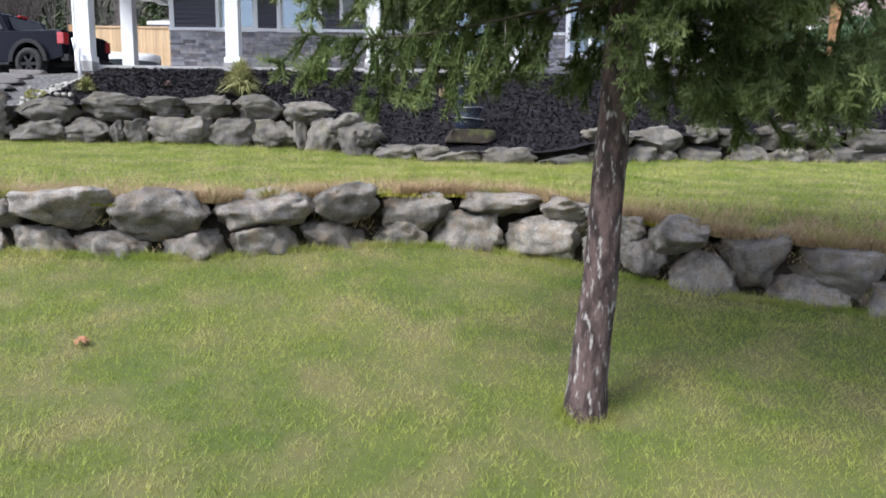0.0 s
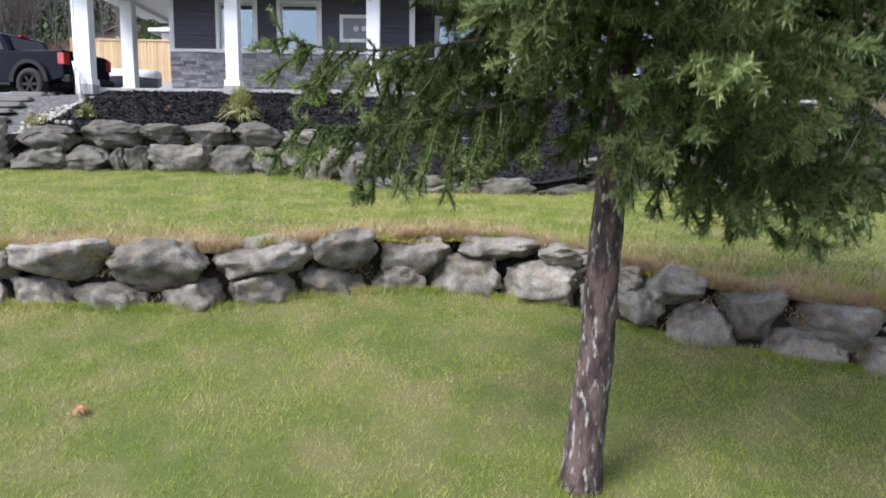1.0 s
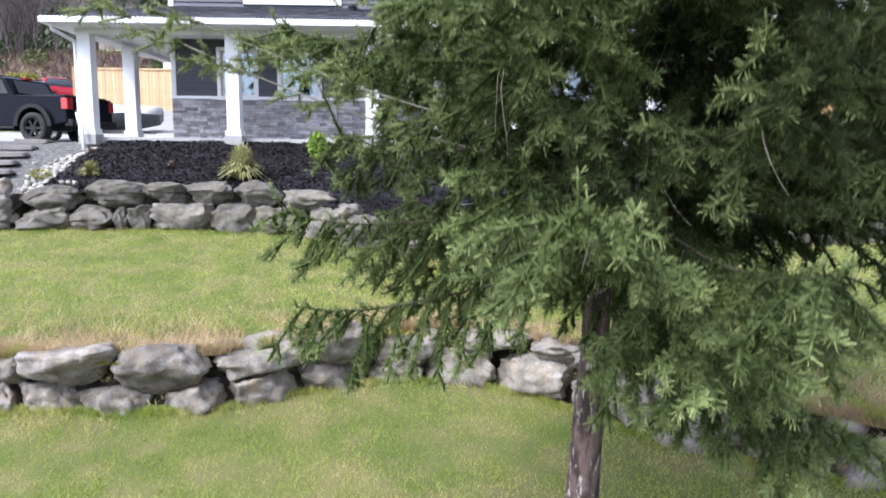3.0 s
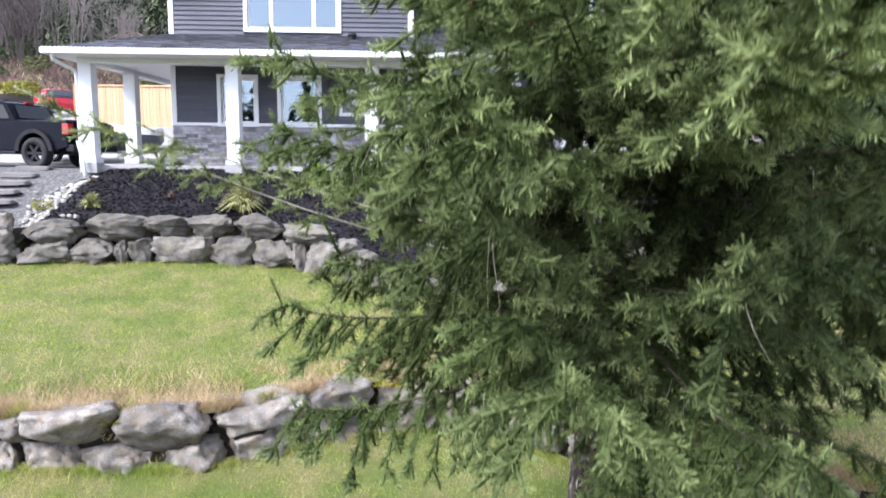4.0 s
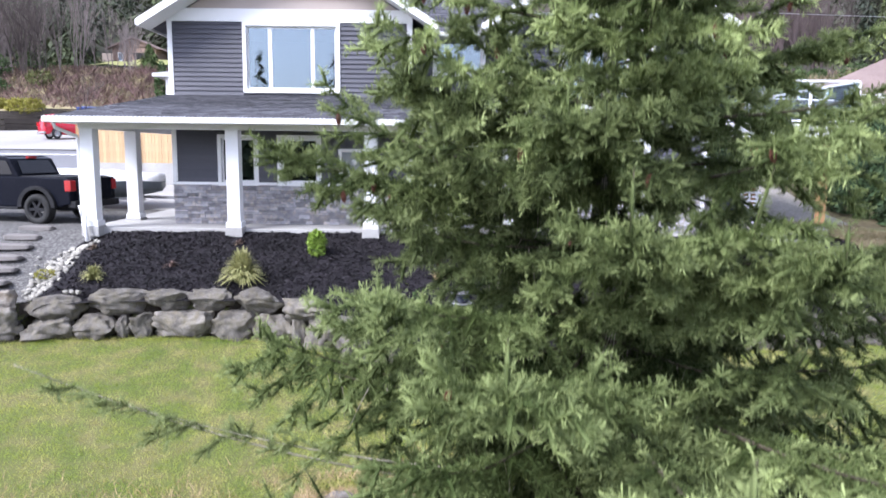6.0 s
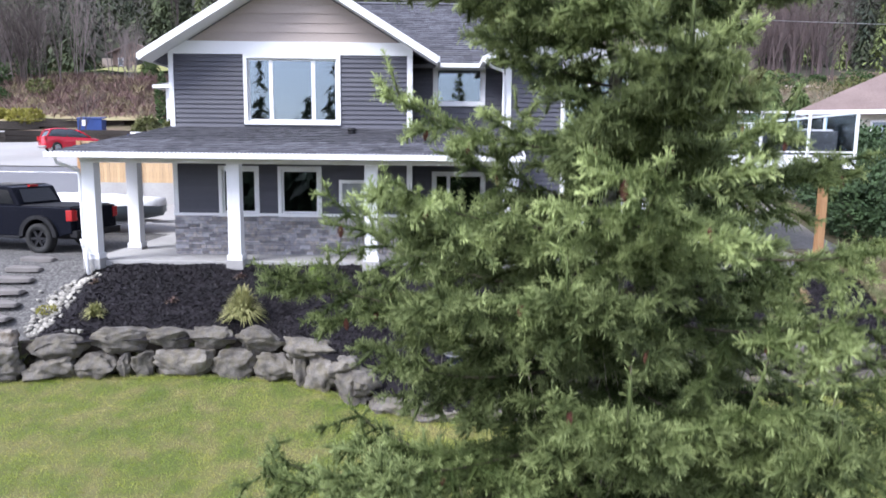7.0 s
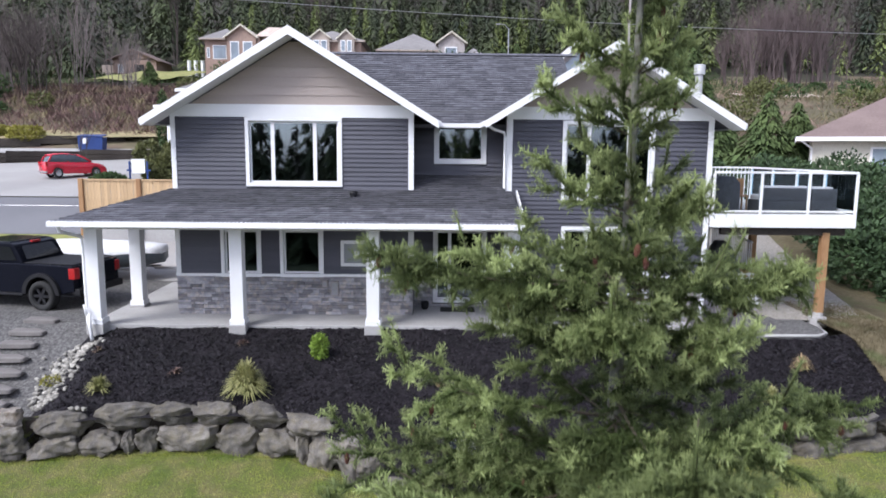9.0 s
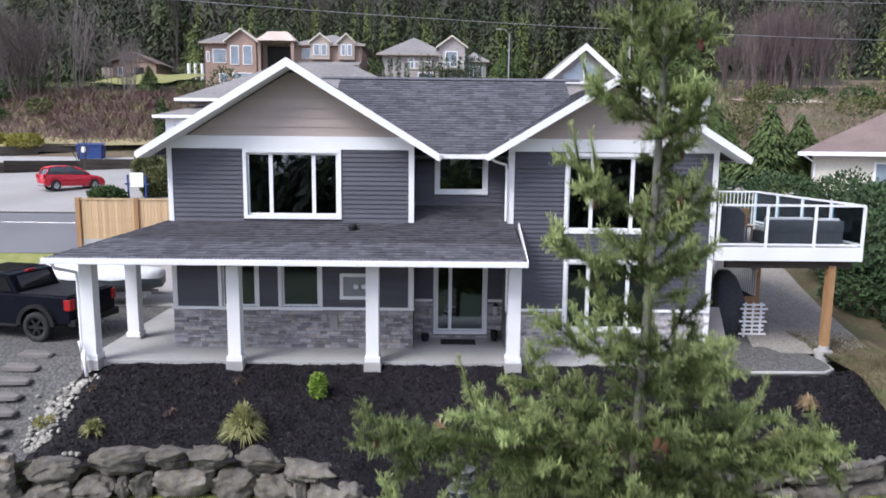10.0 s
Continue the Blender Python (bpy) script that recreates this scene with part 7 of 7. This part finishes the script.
hip_house("hill_house", -37.2, -32.6, 115, 124, 19.0, 26.4, 2.3, M_brick, M_far_roof, "tan two-storey house with a grey hipped roof on the hill", ((-35.9, -33.7, 23.2, 25.4), (-36.9, -36.4, 23.4, 25.0), (-35.0, -33.2, 20.2, 21.6)), 0.7)
bay = thing("hill_house", "tan bay with tall windows under a pale copper gable", "house")
part("wall", MB().box(-33.2, -28.6, 113.6, 121, 19.0, 26.6), M_brick, bay)
gable(bay, -33.2, -28.6, 113.6, 121, 26.6, 1.7, M_copper, M_brick)
pane_row(bay, 113.6, ((-32.7, -31.3, 22.8, 25.8), (-30.7, -29.2, 22.8, 25.8), (-32.4, -29.4, 20.0, 21.6)))
porch_house = thing("hill_house", "brown house with a pale-roofed open porch on the hill", "house")
part("wall", MB().box(-28.4, -22.6, 117, 124, 19.0, 26.8), M_far_wall, porch_house)
# no real recess: the porch's shade is painted as a flat dark panel
part("porch_recess", MB().box(-27.6, -23.4, 116.9, 117.0, 22.4, 26.2), M_dark, porch_house, "flat near-black panel painted as the shaded porch opening")
part("porch_roof", MB().add([(-28.8, 113.4, 26.6), (-22.2, 113.4, 26.6), (-22.2, 121, 26.6), (-28.8, 121, 26.6), (-27, 115.4, 28.3), (-24, 115.4, 28.3), (-24, 119, 28.3), (-27, 119, 28.3)], [(0, 1, 5, 4), (1, 2, 6, 5), (2, 3, 7, 6), (3, 0, 4, 7), (4, 5, 6, 7), (3, 2, 1, 0)]), M_copper, porch_house, "pale copper porch roof")
for x in (-28.2, -22.9):
    part("porch_column", MB().box(x - 0.25, x + 0.25, 113.8, 114.3, 19.0, 26.6), M_brick, porch_house)
long_house = hip_house("hill_house", -22.8, -12.2, 116, 126, 19.0, 26.4, 2.3, M_brick, M_far_roof, "brown house with gabled dormers and white columns", ((-21.8, -20.4, 24.2, 25.8), (-16.4, -15.0, 20.2, 22.6), (-14.6, -12.9, 20.2, 22.6)), 0.7)
for x0, x1 in ((-20.2, -17.2), (-15.8, -13.2)):
    part("dormer", MB().box(x0, x1, 115.2, 118, 24.0, 26.8), M_far_wall, long_house)
    gable(long_house, x0, x1, 115.2, 119, 26.8, 1.2, M_far_roof, M_far_wall, 0.3)
    pane_row(long_house, 115.2, ((x0 + 0.4, (x0 + x1) / 2 - 0.1, 24.6, 26.4), ((x0 + x1) / 2 + 0.1, x1 - 0.4, 24.6, 26.4)))
part("lower_roof", MB().prism([(-22.6, 113.2, 23.0), (-22.6, 116, 23.8), (-22.6, 116, 23.4), (-22.6, 113.2, 22.8)], (10.4, 0, 0)), M_far_roof, long_house, "grey porch roof")
for x in (-22.2, -19.6, -17.0, -16.3, -12.5):
    part("white_column", MB().lathe([(0.2, 19.0), (0.2, 22.85)], 8, pose(x, 113.7, 0)), M_white, long_house)
hip_house("hill_house", -8.8, 1.2, 116, 128, 19.5, 25.0, 3.6, M_far_grey, M_far_roof, "grey house with a broad hipped roof on the hill", ((-4.6, -3.6, 22.8, 24.4), (-3.0, -0.4, 20.4, 22.2)), 0.9)
grey_bay = thing("hill_house", "grey bay under a pale gable with a white-railed balcony", "house")
part("wall", MB().box(0.4, 4.6, 114.4, 123, 19.5, 26.2), M_far_grey, grey_bay)
gable(grey_bay, 0.4, 4.6, 114.4, 123, 26.2, 1.5, M_copper, M_far_grey)
pane_row(grey_bay, 114.4, ((1.4, 3.4, 22.9, 25.4), (1.2, 3.8, 20.2, 22.0)))
part("balcony_floor", MB().box(-4.2, 4.4, 112.4, 114.4, 22.3, 22.5), M_stucco, grey_bay)
part("balcony_rail", MB().box(-4.2, 4.4, 112.4, 112.5, 23.4, 23.52), M_white, grey_bay, "white balcony rail")
for x in frange(-4.1, 4.3, 0.7):
    part("baluster", MB().box(x - 0.05, x + 0.05, 112.4, 112.5, 22.5, 23.4), M_white, grey_bay)
hip_house("hill_house", 4.5, 8.2, 117, 124, 19.5, 24.2, 1.9, M_far_grey, M_far_roof, "low grey end wing on the hill", ((5.4, 6.2, 21.6, 23.4), (6.8, 7.6, 21.6, 23.4)), 0.5)
for i, x in enumerate((-8.4, -7.2, -5.9, -4.6, -2.3, -1.3, -0.3, 0.7, 1.7, 2.7, 3.7, 4.7, 5.7, 6.7)):
    t = shrub("columnar_conifer", x, 111.6, 19.3, (0.36, 0.36, 2.0 + 0.3 * (i % 3) if x < -3 else 2.5 + 0.12 * (i % 2)), 170, 0.3, M_hedge, "narrow dark hedge conifer before the grey house", "conifer", seed=90 + i)
    tagged(t, group="row of hedge conifers")
cottage = thing("hill_cottage", "brown gabled cottage on the hill", "house", at=(0, 0, -0.9))
part("wall", MB().box(-62.6, -54.2, 138, 146, 22.5, 26.9), M_brick, cottage)
part("lean_to", MB().box(-65.2, -62.6, 139, 146, 22.5, 25.8), M_far_wall, cottage)
gable(cottage, -62.8, -54.0, 138, 146, 26.7, 1.9, M_brown_roof, M_brick, 0.8, M_brown_roof)
pane_row(cottage, 138, ((-61.6, -60.6, 24.2, 25.8),))
part("door", MB().box(-58.4, -56.6, 137.85, 138, 23.2, 25.8), M_dark, cottage, "dark double door")
sheet("terraced_lawn", frange(-57, -44, 1.0), lambda x: (112 + 0.6 * abs(x + 50), 137.5), lambda x, y: z_hill(x, y) + 0.6 + 0.015 * max(0, y - 112), surface("yellow_turf", (0.2, 0.215, 0.07), (0.36, 0.34, 0.14), 0.4, 4, 0.95, bump=0.4, bump_scale=6), "yellow-green lawn below the brown cottage", "lawn", 0.3, 0.2)
timber_wall([(-52, 103.5, 17.0), (-44, 103.8, 17.0), (-34, 104.5, 17.2)], 1.4)
timber_wall([(-48, 92, 15.4), (-34, 92.5, 15.6)], 0.9)
for i, (x, y, z) in enumerate(((-48.2, 139, 22.6), (-46.9, 139, 22.6), (-45.6, 139, 22.6))):
    q = thing("white_pillar", "white garden pillar on the hill", "pillar", "row of white pillars", at=(x, y, z))
    part("shaft", MB().lathe([(0.45, 0), (0.45, 0.3), (0.36, 0.4), (0.36, 3.2), (0.46, 3.3)], 10), M_white, q)

# ---- woods, brush, wires ----
rng = np.random.default_rng(21)


def far_conifers(spots, seed, dense=400, fine=0.42):
    """Many firs as one heap of drooping boughs."""
    rng = np.random.default_rng(seed)
    vs, fs, k = [], [], 0
    for x, y, z, h, r in spots:
        n = dense
        u = rng.random(n) ** 0.75
        a = rng.uniform(0, 2 * np.pi, n)
        lean = 1 + 0.35 * np.sin(a * 2 + x) * np.cos(u * 9 + y)
        tier = 0.72 + 0.28 * np.abs(np.sin(u * (9 + h % 5) + 0.6 * a))
        edge = r * (1.03 - u) * lean * tier + 0.15
        at = edge * rng.uniform(0.3, 1.0, n) ** 0.6
        ln = (0.42 + 0.27 * edge) * rng.uniform(0.6, 1.3, n) * fine / 0.42
        zz = z + h * (0.08 + 0.92 * u) - 0.22 * at
        d = np.stack([np.cos(a), np.sin(a)], 1)
        t = np.stack([-np.sin(a), np.cos(a)], 1)
        w = ln * rng.uniform(0.1, 0.24, n)
        p = np.empty((n, 4, 3))
        root = np.array((x, y)) + d * (at - ln * 0.6)[:, None]
        p[:, 0, :2] = root; p[:, 0, 2] = zz
        m = np.array((x, y)) + d * at[:, None]
        p[:, 1, :2] = m + t * w[:, None]; p[:, 1, 2] = zz - ln * rng.uniform(0.2, 0.6, n)
        p[:, 3, :2] = m - t * w[:, None]; p[:, 3, 2] = zz - ln * rng.uniform(0.2, 0.6, n)
        p[:, 2, :2] = np.array((x, y)) + d * (at + ln * 0.5)[:, None]; p[:, 2, 2] = zz - ln * rng.uniform(0.6, 1.1, n)
        vs.append(p.reshape(-1, 3))
        fs.append(np.arange(4 * n).reshape(-1, 4) + k)
        k += 4 * n
    return np.concatenate(vs), np.concatenate(fs)


spots = []
for _ in range(400):
    x, y = rng.uniform(-130, 130), 148 + 48 * rng.random() ** 1.4
    if (45 < x * 140 / y < 85 and y < 152) or (-66 < x * 140 / y < -40 and y < 152):
        continue
    if abs(x) > 0.66 * y:
        continue
    spots.append((x, y, z_hill(x, y) - 1, rng.uniform(15, 31), rng.uniform(2.7, 4.6)))
for _ in range(60):
    x, y = rng.uniform(-120, -62), rng.uniform(112, 150)
    if x / y > -0.47:
        continue
    spots.append((x, y, z_hill(x, y) - 1, rng.uniform(12, 22), rng.uniform(2.6, 4.0)))
for _ in range(34):
    x, y = rng.uniform(-34, 34), rng.uniform(131, 150)
    spots.append((x, y, z_hill(x, y) - 1, rng.uniform(9, 18), rng.uniform(2.2, 3.6)))
v, f = far_conifers(spots, 4)
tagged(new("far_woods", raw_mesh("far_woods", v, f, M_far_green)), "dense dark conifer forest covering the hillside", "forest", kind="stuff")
spots = []
for _ in range(64):
    x, y = rng.uniform(-52, 92), rng.uniform(140, 151)
    if 45 < x < 88 and y < 149:
        continue
    spots.append((x, y, z_hill(x, y) - 1, rng.uniform(7, 17), rng.uniform(1.9, 3.2)))
v, f = far_conifers(spots, 24, 330)
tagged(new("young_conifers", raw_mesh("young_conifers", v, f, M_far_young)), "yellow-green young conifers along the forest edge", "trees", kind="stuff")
spots = []
for k in range(4):
    for x in frange(-90, 90, 2.6):
        y = -62 - 7 * k + rng.uniform(-3, 3)
        tall = rng.uniform(23, 30) if rng.random() < 0.14 else rng.uniform(16, 21.5)
        spots.append((x + rng.uniform(-1, 1), y, z_hill(x, y) - 1, tall + 1.0 * k, rng.uniform(3.6, 5.2)))
v, f = far_conifers(spots, 14, 110, 1.3)
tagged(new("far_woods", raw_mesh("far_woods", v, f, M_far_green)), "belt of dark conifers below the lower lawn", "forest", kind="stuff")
mid_spots = [(25.0, 70, 11, 10.5, 3.2), (34.5, 66, 9.5, 3.5, 2.2), (30.5, 88, 15, 9.5, 2.8), (33, 104, 17.5, 11, 3.2), (23.8, 50, 7.0, 6.3, 2.6), (26.2, 50.5, 7.0, 5.6, 2.4), (22.0, 55, 7.5, 5.0, 2.2), (17.5, 60, 8.5, 8, 2.6), (21.5, 66, 10, 9, 2.8), (27, 70, 11, 5, 2.4), (19.5, 74, 11.5, 9, 2.8), (24, 58, 8, 4.5, 2.2), (10.5, 112, 19.5, 6, 3.0), (13, 114, 19.5, 6.5, 3.2), (-39, 97, 16.2, 4.5, 1.8)]
for i, sp in enumerate(mid_spots):
    t = thing("conifer", "bushy green conifer on the slope", "tree")
    v, f = far_conifers([sp, (sp[0] + 0.3, sp[1], sp[2], sp[3] * 0.9, sp[4] * 1.15), (sp[0] - 0.4, sp[1] + 0.3, sp[2], sp[3] * 0.78, sp[4] * 1.25)], 50 + i, 750, 0.26)
    part("crown", raw_mesh("crown", v, f, M_conifer), M_conifer, t)
    part("trunk", MB().tube([(sp[0], sp[1], sp[2] - 0.5), (sp[0], sp[1], sp[2] + sp[3] * 0.9)], [0.25, 0.04], 6), M_bark, t)


def bare_trees(spots, seed, spread=0.3):
    """Leafless trees: rising stems that fork into thin twigs."""
    rnd = random.Random(seed)
    vs, fs = [], []

    def stem(p, d, ln, r, level):
        q = p + d * ln
        side = d.cross(Vector((0.2, 1, 0.1))).normalized() * r
        n = len(vs)
        vs.extend([tuple(p - side), tuple(p + side), tuple(q + side * 0.55), tuple(q - side * 0.55)])
        fs.append((n, n + 1, n + 2, n + 3))
        if level:
            for _ in range(3):
                e = (d + Vector((rnd.gauss(0, spread), rnd.gauss(0, spread), rnd.gauss(0.08, spread * 0.6)))).normalized()
                stem(p.lerp(q, rnd.uniform(0.45, 1)), e, ln * rnd.uniform(0.5, 0.8), r * 0.55, level - 1)

    for x, y, z, h in spots:
        for _ in range(rnd.choice((1, 2, 3))):
            stem(Vector((x + rnd.gauss(0, 0.4), y, z - 0.5)), Vector((rnd.gauss(0, 0.1), rnd.gauss(0, 0.1), 1)).normalized(), h * 0.5, 0.03 + 0.006 * h, 4)
    return np.array(vs), np.array(fs)


spots = [(x, y, z_hill(x, y), random.uniform(7, 13)) for x, y in ((random.uniform(-84, -44), random.uniform(84, 108)) for _ in range(70)) if x / y < -0.54]
v, f = bare_trees(spots, 3)
tagged(new("bare_woods", raw_mesh("bare_woods", v, f, M_far_twigs)), "grey leafless alders on the slope", "trees", kind="stuff")
M_alder = surface("pale_alder_bark", (0.085, 0.07, 0.068), (0.2, 0.17, 0.163), 0.08, 1, 0.95, bump=0, island=0.35)
spots = [(random.gauss(cx, wide), random.uniform(92, 102), 0, random.uniform(0.7, 1.1) * tall) for cx, wide, tall, many in ((-59.5, 2.4, 9.0, 17), (-48.5, 1.5, 11.5, 7), (-54, 2.5, 11.0, 4), (-40, 4.0, 7.0, 6)) for _ in range(many)]
v, f = bare_trees([(x, y, z_hill(x, y), h) for x, y, _, h in spots], 31, 0.17)
tagged(new("bare_woods", raw_mesh("bare_woods", v, f, M_alder)), "pale grey leafless alders in clumps above the brambles", "trees", kind="stuff")
M_thicket = surface("purple_brown_twigs", (0.075, 0.056, 0.056), (0.14, 0.106, 0.102), 0.06, 1, 0.95, bump=0, island=0.4)
spots = [(x, y, z_hill(x, y), random.uniform(11, 16) * max(0.3, 1 - ((x - 58.5) / 11) ** 2 * 0.6)) for x, y in ((58.5 + random.uniform(-8.5, 8.5), random.uniform(114, 126)) for _ in range(60))]
v, f = bare_trees(spots, 5, 0.24)
tagged(new("bare_woods", raw_mesh("bare_woods", v, f, M_thicket)), "domed thicket of purple-brown leafless trees on the slope", "trees", kind="stuff")
spots = [(random.uniform(-130, 130), 148 + random.uniform(0, 30), 0, random.uniform(14, 22)) for _ in range(60)]
v, f = bare_trees([(x, y, z_hill(x, y), h) for x, y, _, h in spots], 6, 0.16)
tagged(new("bare_woods", raw_mesh("bare_woods", v, f, M_far_twigs)), "grey leafless trunks along the forest edge", "trees", kind="stuff")


def brush(spots, size, seed):
    rng = np.random.default_rng(seed)
    n = len(spots)
    a = rng.uniform(0, 2 * np.pi, n)
    d = np.stack([np.cos(a), np.sin(a), rng.uniform(0.2, 2.2, n)], 1)
    d /= np.linalg.norm(d, axis=1)[:, None]
    s = size * rng.uniform(0.4, 1.3, n)[:, None]
    w = np.cross(d, rng.normal(size=(n, 3)))
    w /= np.linalg.norm(w, axis=1)[:, None]
    w *= s * rng.uniform(0.02, 0.065, n)[:, None]
    v = np.empty((n, 4, 3))
    v[:, 0], v[:, 1] = spots - w, spots + w
    v[:, 2], v[:, 3] = spots + d * s + w * 0.5, spots + d * s - w * 0.5
    return v.reshape(-1, 3), np.arange(4 * n).reshape(-1, 4)


n = 46000
bx, by = rng.uniform(-85, -14, n), rng.uniform(67, 100, n)
sp = np.stack([bx, by, [z_hill(x, y) - 0.2 + 1.4 * max(0, noise.noise(Vector((x * 0.16, y * 0.16, 2)))) for x, y in zip(bx, by)]], 1)
v, f = brush(sp, 1.0, 8)
tagged(new("brambles", raw_mesh("brambles", v, f, M_brush)), "tangled red-brown winter brambles on the bank", "brambles", kind="stuff")
n = 46000
bx, by = rng.uniform(16, 130, n), rng.uniform(62, 135, n)
sp = np.stack([bx, by, [z_hill(x, y) - 0.2 + 1.5 * max(0, noise.noise(Vector((x * 0.12, y * 0.12, 5)))) for x, y in zip(bx, by)]], 1)
v, f = brush(sp, 0.9, 9)
tagged(new("scrub", raw_mesh("scrub", v, f, surface("mixed_scrub", (0.095, 0.095, 0.045), (0.24, 0.2, 0.12), 0.09, 1.5, 0.95, bump=0, island=0.5, third=(0.26, 0.18, 0.145), third_at=0.54))), "mixed winter scrub and dry grass on the slope", "scrub", kind="stuff")
n = 24000
bx, by = rng.uniform(-75, 60, n), rng.uniform(100, 150, n)
sp = np.stack([bx, by, [z_hill(x, y) - 0.3 for x, y in zip(bx, by)]], 1)
v, f = brush(sp, 1.1, 10)
tagged(new("scrub", raw_mesh("scrub", v, f, M_shrub)), "green undergrowth below the forest", "scrub", kind="stuff")
sheet("bare_earth", frange(42.0, 54.0, 0.8), lambda x: (94.5 + 0.4 * abs(x - 48), 104.5 - 0.5 * abs(x - 48)), lambda x, y: z_hill(x, y) + 0.6 * noise.noise(Vector((x * 0.05, y * 0.05, 3))) + 0.25, surface("pale_earth", (0.4, 0.33, 0.27), (0.52, 0.45, 0.38), 0.3, 3, 0.95, bump=0.4, bump_scale=4), "pale patch of bare earth on the scrubby slope", "earth", 0.05, 0.6)
rnd = random.Random(31)
for i in range(34):
    if i < 16:
        x, y = rnd.uniform(-62, -22), rnd.uniform(70, 98)
    else:
        x, y = rnd.uniform(22, 72), rnd.uniform(64, 112)
    w = rnd.uniform(0.9, 2.2)
    mat = rnd.choice((M_shrub, M_olive, M_olive, M_gold if i % 5 == 0 else M_shrub))
    shrub("wild_shrub", x, y, z_hill(x, y) - 0.2, (w, w, w * rnd.uniform(0.5, 1.1)), 420, 0.34, mat, "wild green shrub among the winter brush", "shrub", seed=300 + i)
sapling = thing("sapling", "thin leafless sapling beside the blue container", "tree")
v, f = bare_trees([(-27.6, 55.6, 7.4, 5.0)], 12)
part("stem", raw_mesh("stem", v, f, M_far_twigs), M_far_twigs, sapling)

wires = thing("power_lines", "thin overhead power lines across the hillside", "power lines")
for z0, z1, y in ((38.5, 30.5, 100), (43.5, 36, 100), (33.0, 24.0, 92)):
    pts = [(x, y, z0 + (z1 - z0) * (x + 90) / 180 - 2.2 * (1 - ((x) / 90) ** 2)) for x in frange(-90, 90, 9)]
    part("wire", MB().tube(pts, 0.045, 4, False), M_metal, wires)
lamp = thing("street_lamp", "grey street lamp post on the hill", "street lamp", at=(10.2, 100, 17.5))
part("pole", MB().tube([(0, 0, -0.5), (0, 0, 8.4)], [0.12, 0.07], 8), M_metal, lamp)
part("arm", MB().tube([(0, 0, 8.3), (-0.6, 0, 8.9), (-1.3, 0, 9.0)], 0.05, 6), M_metal, lamp)
part("head", MB().box(-1.8, -1.2, -0.15, 0.15, 8.9, 9.05), M_metal, lamp, bevel=0.03)
pole = thing("utility_pole", "grey utility pole rising behind the roof", "utility pole", at=(27.1, 100, 17))
part("shaft", MB().tube([(0, 0, -1), (0, 0, 15)], [0.2, 0.14], 8), M_far_grey, pole)
